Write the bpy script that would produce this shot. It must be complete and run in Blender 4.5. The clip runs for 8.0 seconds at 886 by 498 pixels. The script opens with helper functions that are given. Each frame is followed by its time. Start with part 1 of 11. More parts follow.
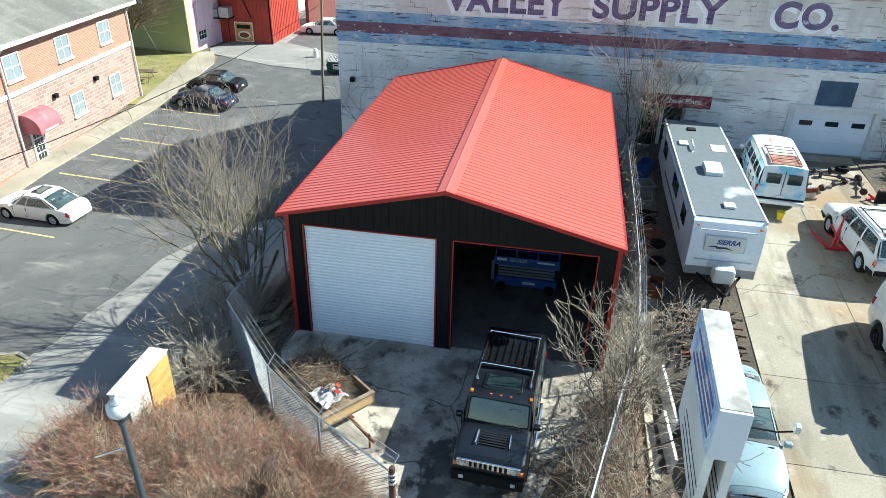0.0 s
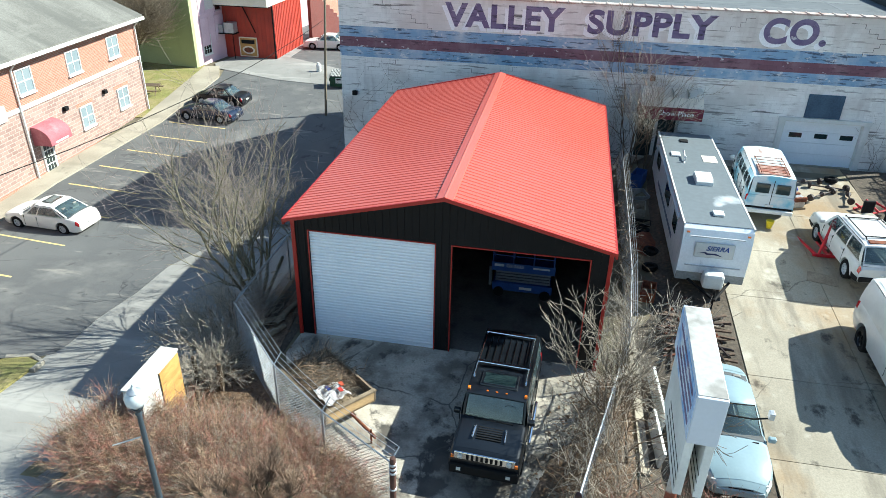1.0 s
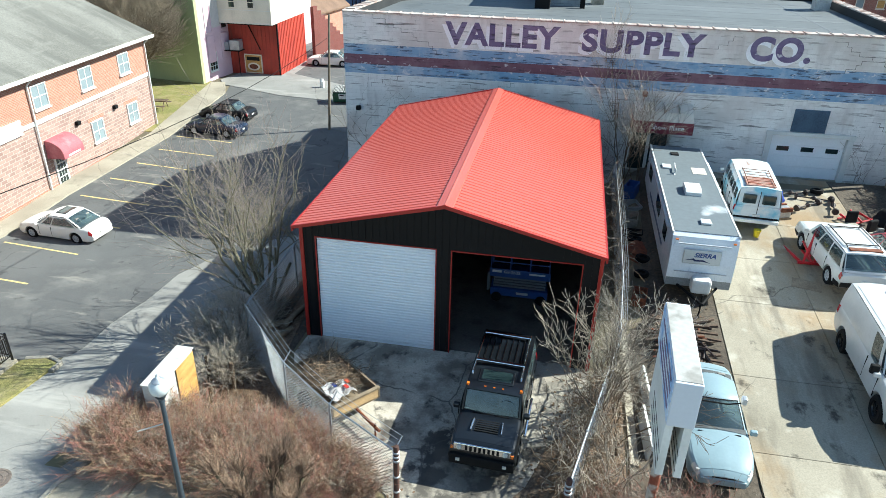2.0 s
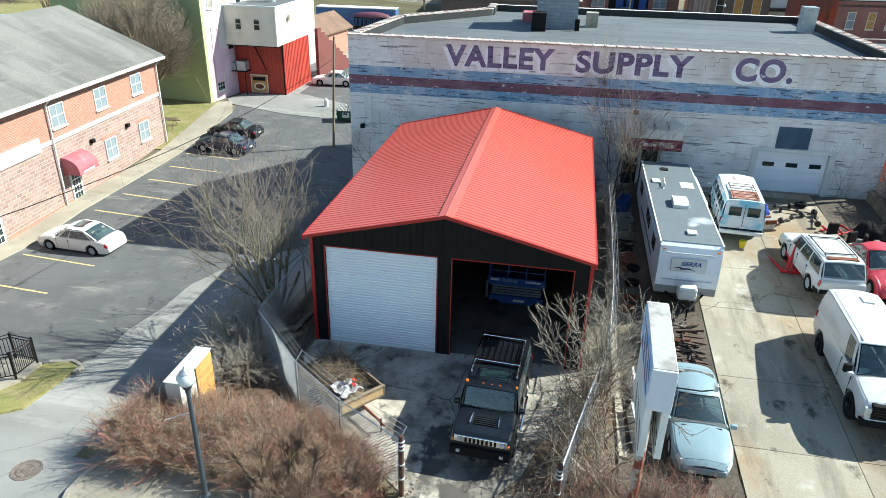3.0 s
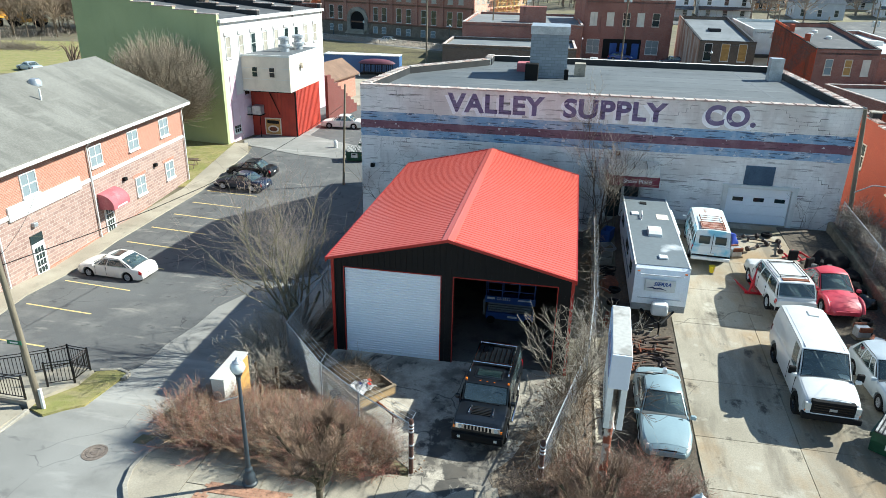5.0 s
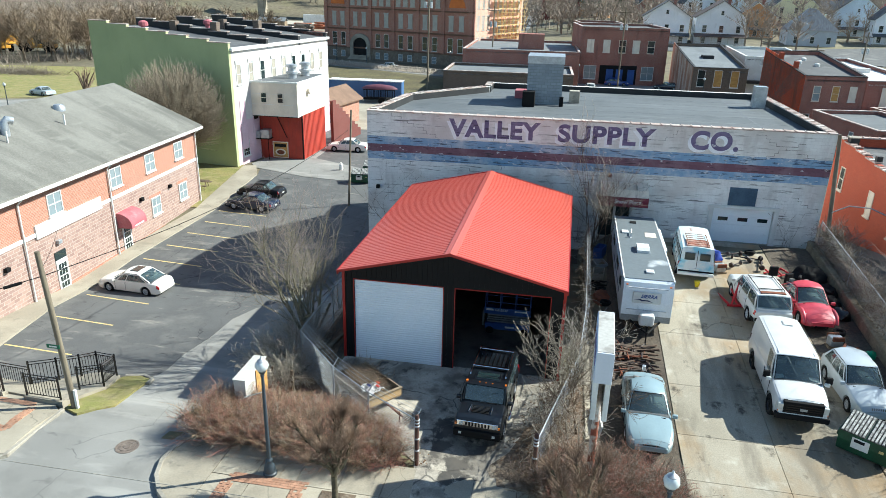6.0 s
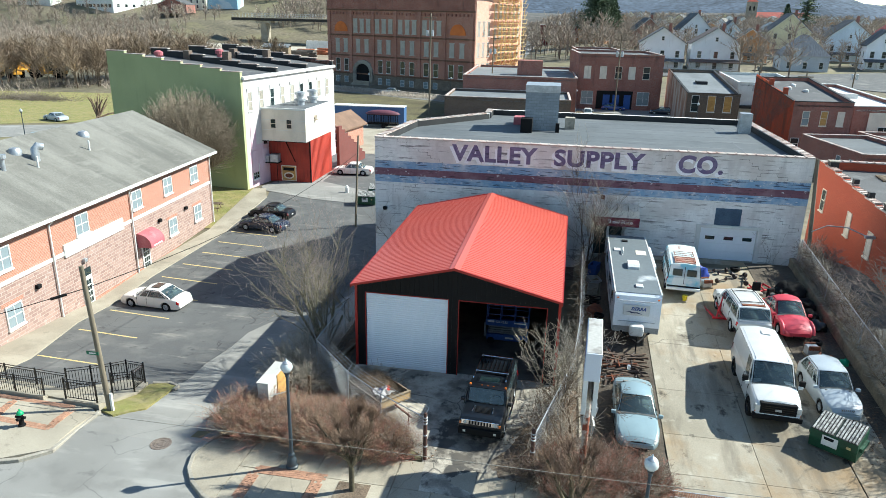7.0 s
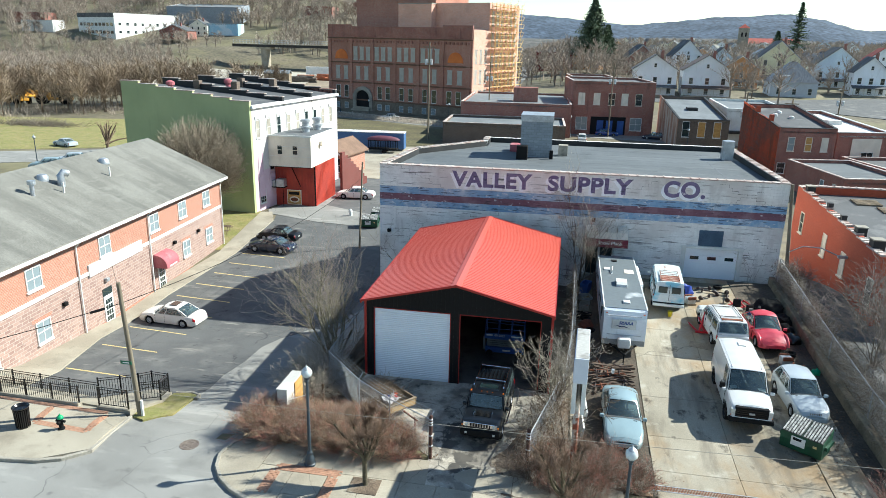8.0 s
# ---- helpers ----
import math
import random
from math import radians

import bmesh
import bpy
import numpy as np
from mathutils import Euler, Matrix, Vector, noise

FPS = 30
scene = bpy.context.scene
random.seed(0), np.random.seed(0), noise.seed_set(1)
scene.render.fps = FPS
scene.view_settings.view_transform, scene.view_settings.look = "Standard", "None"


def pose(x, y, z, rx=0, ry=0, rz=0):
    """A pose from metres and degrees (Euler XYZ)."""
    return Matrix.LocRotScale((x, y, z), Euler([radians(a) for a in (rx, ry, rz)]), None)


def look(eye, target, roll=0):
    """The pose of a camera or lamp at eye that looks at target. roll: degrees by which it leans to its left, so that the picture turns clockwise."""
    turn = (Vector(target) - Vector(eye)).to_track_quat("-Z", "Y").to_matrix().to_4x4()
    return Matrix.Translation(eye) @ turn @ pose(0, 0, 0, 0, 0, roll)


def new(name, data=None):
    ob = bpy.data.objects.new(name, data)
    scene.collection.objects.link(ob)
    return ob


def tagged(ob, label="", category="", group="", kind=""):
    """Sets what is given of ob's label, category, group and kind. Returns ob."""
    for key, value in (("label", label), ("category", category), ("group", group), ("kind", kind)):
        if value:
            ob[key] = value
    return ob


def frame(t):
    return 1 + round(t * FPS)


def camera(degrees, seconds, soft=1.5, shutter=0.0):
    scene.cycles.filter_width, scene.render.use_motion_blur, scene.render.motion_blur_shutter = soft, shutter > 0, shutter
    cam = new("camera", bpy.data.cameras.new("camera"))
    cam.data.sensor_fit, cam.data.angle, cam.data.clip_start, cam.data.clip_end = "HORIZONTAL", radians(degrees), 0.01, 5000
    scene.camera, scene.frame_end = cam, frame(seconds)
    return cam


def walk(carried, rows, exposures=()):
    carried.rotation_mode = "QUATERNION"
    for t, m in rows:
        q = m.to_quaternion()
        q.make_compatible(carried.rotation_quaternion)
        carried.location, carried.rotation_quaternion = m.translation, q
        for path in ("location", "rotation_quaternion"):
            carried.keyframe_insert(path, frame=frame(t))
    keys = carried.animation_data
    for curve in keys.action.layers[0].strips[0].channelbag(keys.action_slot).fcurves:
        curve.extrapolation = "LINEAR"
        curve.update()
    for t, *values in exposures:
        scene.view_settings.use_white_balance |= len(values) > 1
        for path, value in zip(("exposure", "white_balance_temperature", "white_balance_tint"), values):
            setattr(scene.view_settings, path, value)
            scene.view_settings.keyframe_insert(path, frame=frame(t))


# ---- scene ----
cam = camera(65.5, 8.0, 0.6)
PATH = [
    (0, (7.152, -17.188, 13.545), (6.862, -15.475, 12.556), 1.5),
    (0.5, (7.255, -17.577, 13.631), (6.961, -15.853, 12.661), 1.5),
    (1, (7.366, -18.059, 13.733), (7.069, -16.327, 12.779), 1.5),
    (1.5, (7.472, -18.611, 13.859), (7.172, -16.869, 12.923), 1.5),
    (3, (7.831, -20.753, 14.423), (7.522, -18.978, 13.554), 1.4),
    (3.5, (7.988, -21.604, 14.643), (7.674, -19.818, 13.799), 1.3),
    (4, (8.129, -22.539, 14.903), (7.813, -20.741, 14.085), 1.3),
    (4.5, (8.284, -23.532, 15.165), (7.965, -21.724, 14.373), 1.3),
    (6, (8.758, -26.942, 15.99), (8.43, -25.098, 15.286), 1.4),
    (6.5, (8.892, -28.226, 16.268), (8.562, -26.372, 15.596), 1.4),
    (7, (9.021, -29.577, 16.615), (8.687, -27.713, 15.973), 1.3),
    (7.5, (9.146, -31.019, 16.991), (8.812, -29.144, 16.38), 1.3),
    (8, (9.268, -32.504, 17.366), (8.937, -30.618, 16.787), 1.3),
]
walk(cam, [(t, look(eye, target, roll)) for t, eye, target, roll in PATH], [(0, 1.52, 6150, -2), (4, 1.35, 6150, -1), (8, 1.27, 6200, 0)])
# ---- sun, sky ----
SUN_TO = Vector((0.912, 0.41, 0.0)).normalized()
SUN_EL = 37.8
world = bpy.data.worlds.new("sky")
scene.world = world
world.use_nodes = True
_sky = world.node_tree.nodes.new("ShaderNodeTexSky")
_sky.sky_type = "NISHITA"
_sky.sun_disc = False
_sky.sun_elevation = radians(SUN_EL)
_sky.sun_rotation = math.atan2(SUN_TO.x, SUN_TO.y)
_sky.air_density, _sky.dust_density = 1.0, 0.12
_sky.ozone_density = 1.4
_bg = world.node_tree.nodes["Background"]
_bg.inputs[1].default_value = 0.072
world.node_tree.links.new(_sky.outputs[0], _bg.inputs[0])
_sun = new("sun", bpy.data.lights.new("sun", "SUN"))
_sun.data.energy, _sun.data.angle, _sun.data.color = 4.0, radians(0.53), (1.0, 0.96, 0.90)
_d = Vector((SUN_TO.x * math.cos(radians(SUN_EL)), SUN_TO.y * math.cos(radians(SUN_EL)), math.sin(radians(SUN_EL))))
_sun.matrix_world = look(_d * 60, (0, 0, 0))


# ---- mesh and object tools ----
def C(r, g, b):
    """A linear colour from display values 0 to 255."""
    f = lambda v: (v / 255 / 12.92) if v <= 10 else ((v / 255 + 0.055) / 1.055) ** 2.4
    return (f(r), f(g), f(b), 1.0)


def mesh_of(name, bm, material=None, smooth=0.0):
    me = bpy.data.meshes.new(name)
    bmesh.ops.recalc_face_normals(bm, faces=bm.faces)
    bm.to_mesh(me)
    bm.free()
    for m in (material if isinstance(material, (list, tuple)) else [material]):
        if m:
            me.materials.append(m)
    if smooth:
        me.shade_smooth()
        me.set_sharp_from_angle(angle=radians(smooth))
    return me


def thing(name, x, y, z, rz=0.0, label="", category="", group="", kind=""):
    ob = new(name)
    ob.empty_display_size = 0.3
    ob.matrix_basis = pose(x, y, z, 0, 0, rz)
    return tagged(ob, label, category, group, kind)


def part(name, bm, material, parent=None, label="", smooth=0.0, m=None):
    """One mesh object under a thing or a part; m: its place within it."""
    me = bm if isinstance(bm, bpy.types.Mesh) else mesh_of(name, bm, material, smooth)
    ob = new(name, me)
    ob.parent = parent
    if m is not None:
        ob.matrix_basis = m
    if label:
        ob["label"] = label
    return ob


def single(name, bm, material, label, category, group="", kind="", smooth=0.0, m=None):
    """A thing of one mesh."""
    return tagged(part(name, bm, material, None, "", smooth, m), label, category, group, kind)


def T(x, y, z, rx=0, ry=0, rz=0):
    return pose(x, y, z, rx, ry, rz)


def box(bm, x0, y0, z0, x1, y1, z1, m=None, bevel=0.0):
    v = [bm.verts.new(p) for p in ((x0, y0, z0), (x1, y0, z0), (x1, y1, z0), (x0, y1, z0), (x0, y0, z1), (x1, y0, z1), (x1, y1, z1), (x0, y1, z1))]
    fs = [bm.faces.new([v[i] for i in q]) for q in ((3, 2, 1, 0), (4, 5, 6, 7), (0, 1, 5, 4), (1, 2, 6, 5), (2, 3, 7, 6), (3, 0, 4, 7))]
    if bevel:
        es = list({e for f in fs for e in f.edges})
        r = bmesh.ops.bevel(bm, geom=es, offset=bevel, segments=2, profile=0.5, affect="EDGES")
        v = list({w for f in r["faces"] for w in f.verts} | {w for w in v if w.is_valid})
    if m is not None:
        for w in v:
            w.co = m @ w.co
    return bm


def boxes(*rows, bevel=0.0):
    bm = bmesh.new()
    for r in rows:
        box(bm, *r, bevel=bevel)
    return bm


def ring(bm, pts):
    return [bm.verts.new(p) for p in pts]


def skin(bm, rings, closed=True, cap0=True, cap1=True):
    """Faces between rings of equal length."""
    n = len(rings[0])
    for a, b in zip(rings, rings[1:]):
        for i in range(n if closed else n - 1):
            j = (i + 1) % n
            bm.faces.new((a[i], a[j], b[j], b[i]))
    if closed and cap0:
        bm.faces.new(list(reversed(rings[0])))
    if closed and cap1:
        bm.faces.new(rings[-1])
    return bm


def tube(bm, p0, p1, r0, r1=None, n=8, cap=True):
    p0, p1 = Vector(p0), Vector(p1)
    r1 = r0 if r1 is None else r1
    d = (p1 - p0).normalized()
    a = d.orthogonal().normalized()
    b = d.cross(a)
    rs = []
    for p, r in ((p0, r0), (p1, r1)):
        rs.append(ring(bm, [p + (a * math.cos(t) + b * math.sin(t)) * r for t in (2 * math.pi * k / n for k in range(n))]))
    return skin(bm, rs, True, cap, cap)


def path_tube(bm, pts, r, n=6):
    pts = [Vector(p) for p in pts]
    rs = []
    a = None
    for i, p in enumerate(pts):
        d = (pts[min(i + 1, len(pts) - 1)] - pts[max(i - 1, 0)]).normalized()
        if a is None:
            a = d.orthogonal().normalized()
        a = (a - d * a.dot(d)).normalized()
        b = d.cross(a)
        q = r[i] if isinstance(r, (list, tuple)) else r
        rs.append(ring(bm, [p + (a * math.cos(t) + b * math.sin(t)) * q for t in (2 * math.pi * k / n for k in range(n))]))
    return skin(bm, rs)


def lathe(bm, prof, n=16, cx=0.0, cy=0.0, m=None):
    """prof: rows of radius and height."""
    rs = [ring(bm, [(cx + r * math.cos(t), cy + r * math.sin(t), z) for t in (2 * math.pi * k / n for k in range(n))]) for r, z in prof]
    skin(bm, rs)
    if m is not None:
        for q in rs:
            for w in q:
                w.co = m @ w.co
    return bm


def prism(bm, poly, y0, y1, m=None):
    """A polygon in x, z pushed from y0 to y1."""
    rs = [ring(bm, [(x, y, z) for x, z in poly]) for y in (y0, y1)]
    skin(bm, rs)
    if m is not None:
        for q in rs:
            for w in q:
                w.co = m @ w.co
    return bm


def slab_quad(bm, a, b, c, d, th):
    """A thin plate on four corners, thick along its normal."""
    a, b, c, d = map(Vector, (a, b, c, d))
    n = (b - a).cross(d - a).normalized() * th
    lo, hi = ring(bm, (a, b, c, d)), ring(bm, (a + n, b + n, c + n, d + n))
    return skin(bm, [lo, hi])


# ---- the lie of the land ----
def lerp(v, xs, ys):
    return float(np.interp(v, xs, ys))


def g(x, y):
    """Ground height."""
    x, y = x / 1.1, y / 1.1
    left = lerp(y * 1.1, [-7.7, -6, -1.4, 0, 4, 10, 16, 25, 40], [0, -0.3, -1.6, -1.95, -2.3, -2.8, -2.65, -2.35, -1.87]) / 1.1
    mid = lerp(y, [16, 24], [0, -1.7])
    right = lerp(y, [-8, -4, 15, 24, 60], [-0.3, -0.3, 1.3, -0.5, -1.7])
    if y < -7:
        return 1.1 * lerp(x, [5, 12], [0, -0.3])
    a, b = lerp(x, [-4.5, -1.8], [0, 1]), lerp(x, [9.5, 11], [0, 1])
    return 1.1 * (left * (1 - a) + a * (mid * (1 - b) + b * right))


def sheet(poly, dz=0.02, th=0.3, step=2.0, hole=None, base=None):
    """A plate that follows the land: a flat outline, cut on a grid, raised to the ground plus dz."""
    bm = bmesh.new()
    bm.faces.new([bm.verts.new((x, y, 0)) for x, y in poly])
    xs, ys = [p[0] for p in poly], [p[1] for p in poly]
    for axis, vals in ((0, xs), (1, ys)):
        lo, hi = min(vals), max(vals)
        k = math.ceil(lo / step) * step
        while k < hi:
            co, no = [0, 0, 0], [0, 0, 0]
            co[axis], no[axis] = k, 1
            bmesh.ops.bisect_plane(bm, geom=bm.verts[:] + bm.edges[:] + bm.faces[:], plane_co=co, plane_no=no, dist=1e-5)
            k += step
    if hole:
        bmesh.ops.delete(bm, geom=[f for f in bm.faces if hole(*f.calc_center_median()[:2])], context="FACES")
    bmesh.ops.recalc_face_normals(bm, faces=bm.faces)
    for f in bm.faces:
        if f.normal.z < 0:
            f.normal_flip()
    r = bmesh.ops.extrude_face_region(bm, geom=bm.faces[:])
    top = [v for v in r["geom"] if isinstance(v, bmesh.types.BMVert)]
    tops = set(top)
    for v in bm.verts:
        z = (base or g)(v.co.x, v.co.y) + dz
        v.co.z = z if v in tops else z - th
    return bm


# ---- materials ----
def stain_over(N, K, pos, col, c, scale=0.8, lo=0.58, hi=0.66, amount=0.7, stretch=(1, 1, 1), spot=None):
    """Irregular patches of colour c over a surface; spot (x, y, radius, weight): where they gather."""
    mp = N.new("ShaderNodeMapping")
    mp.inputs["Scale"].default_value = stretch
    K.new(pos, mp.inputs["Vector"])
    n = N.new("ShaderNodeTexNoise")
    n.inputs["Scale"].default_value, n.inputs["Detail"].default_value, n.inputs["Roughness"].default_value = scale, 8, 0.62
    K.new(mp.outputs[0], n.inputs["Vector"])
    val = n.outputs["Fac"]
    if spot:
        ds = N.new("ShaderNodeVectorMath")
        ds.operation = "DISTANCE"
        K.new(pos, ds.inputs[0])
        ds.inputs[1].default_value = (spot[0], spot[1], 0)
        mr = N.new("ShaderNodeMapRange")
        mr.inputs["From Min"].default_value, mr.inputs["From Max"].default_value = 0.0, spot[2]
        mr.inputs["To Min"].default_value, mr.inputs["To Max"].default_value = spot[3], -0.04
        K.new(ds.outputs["Value"], mr.inputs["Value"])
        ad = N.new("ShaderNodeMath")
        K.new(val, ad.inputs[0])
        K.new(mr.outputs[0], ad.inputs[1])
        val = ad.outputs[0]
    r = N.new("ShaderNodeMapRange")
    r.inputs["From Min"].default_value, r.inputs["From Max"].default_value, r.inputs["To Max"].default_value = lo, hi, amount
    K.new(val, r.inputs["Value"])
    m = N.new("ShaderNodeMix")
    m.data_type = "RGBA"
    K.new(r.outputs[0], m.inputs[0])
    K.new(col, m.inputs[6])
    m.inputs[7].default_value = c
    return m.outputs[2]


def cracks_over(N, K, pos, col, c, scale=0.25, width=0.012, amount=0.7):
    """Thin wandering cracks that come and go."""
    n = N.new("ShaderNodeTexNoise")
    n.inputs["Scale"].default_value, n.inputs["Detail"].default_value = scale * 4, 6
    K.new(pos, n.inputs["Vector"])
    ad = N.new("ShaderNodeVectorMath")
    ad.operation = "MULTIPLY_ADD"
    K.new(n.outputs["Color"], ad.inputs[0])
    ad.inputs[1].default_value = (0.12 / scale,) * 3
    K.new(pos, ad.inputs[2])
    v = N.new("ShaderNodeTexVoronoi")
    v.feature = "DISTANCE_TO_EDGE"
    v.inputs["Scale"].default_value = scale
    K.new(ad.outputs[0], v.inputs["Vector"])
    r = N.new("ShaderNodeMapRange")
    r.inputs["From Min"].default_value, r.inputs["From Max"].default_value = width * scale * 0.4, width * scale
    r.inputs["To Min"].default_value, r.inputs["To Max"].default_value = amount, 0.0
    K.new(v.outputs["Distance"], r.inputs["Value"])
    n2 = N.new("ShaderNodeTexNoise")
    n2.inputs["Scale"].default_value = scale * 1.7
    K.new(pos, n2.inputs["Vector"])
    r2 = N.new("ShaderNodeMapRange")
    r2.inputs["From Min"].default_value, r2.inputs["From Max"].default_value = 0.46, 0.54
    K.new(n2.outputs["Fac"], r2.inputs["Value"])
    mu = N.new("ShaderNodeMath")
    mu.operation = "MULTIPLY"
    K.new(r.outputs[0], mu.inputs[0])
    K.new(r2.outputs[0], mu.inputs[1])
    m = N.new("ShaderNodeMix")
    m.data_type = "RGBA"
    K.new(mu.outputs[0], m.inputs[0])
    K.new(col, m.inputs[6])
    m.inputs[7].default_value = c
    return m.outputs[2]


def mat(name, c, c2=None, rough=0.8, metal=0.0, scale=0.6, fine=14.0, mix=0.7, fvar=0.18, bump=0.0, bdist=0.01, stretch=(1, 1, 1), rnd=0.0, spec=0.5, coat=0.0, lo=0.38, hi=0.62, stain=None, crack=None):
    m = bpy.data.materials.new(name)
    m.use_nodes = True
    nt = m.node_tree
    N, K = nt.nodes, nt.links
    b = N["Principled BSDF"]
    b.inputs["Roughness"].default_value, b.inputs["Metallic"].default_value = rough, metal
    b.inputs["Specular IOR Level"].default_value = spec
    b.inputs["Coat Weight"].default_value = coat
    b.inputs["Coat Roughness"].default_value = 0.08
    geo = N.new("ShaderNodeNewGeometry")
    mp = N.new("ShaderNodeMapping")
    mp.inputs["Scale"].default_value = stretch
    K.new(geo.outputs["Position"], mp.inputs["Vector"])
    n1 = N.new("ShaderNodeTexNoise")
    n1.inputs["Scale"].default_value, n1.inputs["Detail"].default_value = scale, 5
    n2 = N.new("ShaderNodeTexNoise")
    n2.inputs["Scale"].default_value, n2.inputs["Detail"].default_value = fine, 4
    K.new(mp.outputs[0], n1.inputs["Vector"])
    K.new(mp.outputs[0], n2.inputs["Vector"])
    rp = N.new("ShaderNodeMapRange")
    rp.inputs["From Min"].default_value, rp.inputs["From Max"].default_value = lo, hi
    rp.inputs["To Max"].default_value = mix
    K.new(n1.outputs["Fac"], rp.inputs["Value"])
    mx = N.new("ShaderNodeMix")
    mx.data_type = "RGBA"
    mx.inputs[6].default_value = c
    mx.inputs[7].default_value = c2 or tuple(v * 0.7 for v in c[:3]) + (1.0,)
    K.new(rp.outputs[0], mx.inputs[0])
    hs = N.new("ShaderNodeHueSaturation")
    K.new(mx.outputs[2], hs.inputs["Color"])
    v = N.new("ShaderNodeMapRange")
    v.inputs["From Min"].default_value, v.inputs["From Max"].default_value = 0.3, 0.7
    v.inputs["To Min"].default_value, v.inputs["To Max"].default_value = 1 - fvar, 1 + fvar
    K.new(n2.outputs["Fac"], v.inputs["Value"])
    last = v.outputs[0]
    if rnd:
        oi = N.new("ShaderNodeObjectInfo")
        q = N.new("ShaderNodeMapRange")
        q.inputs["To Min"].default_value, q.inputs["To Max"].default_value = 1 - rnd, 1 + rnd
        K.new(oi.outputs["Random"], q.inputs["Value"])
        mu = N.new("ShaderNodeMath")
        mu.operation = "MULTIPLY"
        K.new(last, mu.inputs[0])
        K.new(q.outputs[0], mu.inputs[1])
        last = mu.outputs[0]
    K.new(last, hs.inputs["Value"])
    col = hs.outputs[0]
    for st in (stain if isinstance(stain, list) else [stain] if stain else []):
        col = stain_over(N, K, geo.outputs["Position"], col, *st)
    if crack:
        col = cracks_over(N, K, geo.outputs["Position"], col, *crack)
    K.new(col, b.inputs["Base Color"])
    if bump:
        bp = N.new("ShaderNodeBump")
        bp.inputs["Strength"].default_value, bp.inputs["Distance"].default_value = bump, bdist
        K.new(n2.outputs["Fac"], bp.inputs["Height"])
        K.new(bp.outputs[0], b.inputs["Normal"])
    return m


def brick_mat(name, c1, c2, mortar, bw=0.21, bh=0.075, msize=0.012, rough=0.85, bump=0.5, dirt=None, dmix=0.5, dscale=0.35, offset=0.5, cracks=None, peel=None, stain=None):
    """Masonry: courses along (x + y, z), each brick of its own tone, stains over it."""
    m = bpy.data.materials.new(name)
    m.use_nodes = True
    N, K = m.node_tree.nodes, m.node_tree.links
    b = N["Principled BSDF"]
    b.inputs["Roughness"].default_value = rough
    geo = N.new("ShaderNodeNewGeometry")
    sp = N.new("ShaderNodeSeparateXYZ")
    K.new(geo.outputs["Position"], sp.inputs[0])
    ad = N.new("ShaderNodeMath")
    K.new(sp.outputs[0], ad.inputs[0])
    K.new(sp.outputs[1], ad.inputs[1])
    cb = N.new("ShaderNodeCombineXYZ")
    K.new(ad.outputs[0], cb.inputs[0])
    K.new(sp.outputs[2], cb.inputs[1])
    br = N.new("ShaderNodeTexBrick")
    br.offset = offset
    br.inputs["Color1"].default_value, br.inputs["Color2"].default_value, br.inputs["Mortar"].default_value = c1, c2, mortar
    br.inputs["Scale"].default_value = 1.0
    br.inputs["Brick Width"].default_value, br.inputs["Row Height"].default_value, br.inputs["Mortar Size"].default_value = bw, bh, msize
    br.inputs["Mortar Smooth"].default_value = 0.3
    K.new(cb.outputs[0], br.inputs["Vector"])
    n1 = N.new("ShaderNodeTexNoise")
    n1.inputs["Scale"].default_value, n1.inputs["Detail"].default_value = dscale, 7
    n1.inputs["Roughness"].default_value = 0.65
    K.new(geo.outputs["Position"], n1.inputs["Vector"])
    rp = N.new("ShaderNodeMapRange")
    rp.inputs["From Min"].default_value, rp.inputs["From Max"].default_value, rp.inputs["To Max"].default_value = 0.45, 0.7, dmix
    K.new(n1.outputs["Fac"], rp.inputs["Value"])
    mx = N.new("ShaderNodeMix")
    mx.data_type = "RGBA"
    mx.inputs[7].default_value = dirt or tuple(v * 0.6 for v in c1[:3]) + (1.0,)
    K.new(rp.outputs[0], mx.inputs[0])
    K.new(br.outputs["Color"], mx.inputs[6])
    col = mx.outputs[2]
    if peel:
        col = stain_over(N, K, geo.outputs["Position"], col, *peel)
    for st in (stain if isinstance(stain, list) else [stain] if stain else []):
        col = stain_over(N, K, geo.outputs["Position"], col, *st)
    if cracks:
        # joints that have opened, here and there
        br2 = N.new("ShaderNodeTexBrick")
        br2.offset = offset
        br2.inputs["Scale"].default_value = 1.0
        br2.inputs["Brick Width"].default_value, br2.inputs["Row Height"].default_value, br2.inputs["Mortar Size"].default_value = bw, bh, msize * 2.2
        K.new(cb.outputs[0], br2.inputs["Vector"])
        n3 = N.new("ShaderNodeTexNoise")
        n3.inputs["Scale"].default_value, n3.inputs["Detail"].default_value = cracks[1], 4
        n3.inputs["Roughness"].default_value = 0.7
        K.new(geo.outputs["Position"], n3.inputs["Vector"])
        r3 = N.new("ShaderNodeMapRange")
        r3.inputs["From Min"].default_value, r3.inputs["From Max"].default_value, r3.inputs["To Max"].default_value = cracks[2], cracks[2] + 0.05, 0.85
        K.new(n3.outputs["Fac"], r3.inputs["Value"])
        mu = N.new("ShaderNodeMath")
        mu.operation = "MULTIPLY"
        K.new(br2.outputs["Fac"], mu.inputs[0])
        K.new(r3.outputs[0], mu.inputs[1])
        m3 = N.new("ShaderNodeMix")
        m3.data_type = "RGBA"
        K.new(mu.outputs[0], m3.inputs[0])
        K.new(col, m3.inputs[6])
        m3.inputs[7].default_value = cracks[0]
        col = m3.outputs[2]
    K.new(col, b.inputs["Base Color"])
    bp = N.new("ShaderNodeBump")
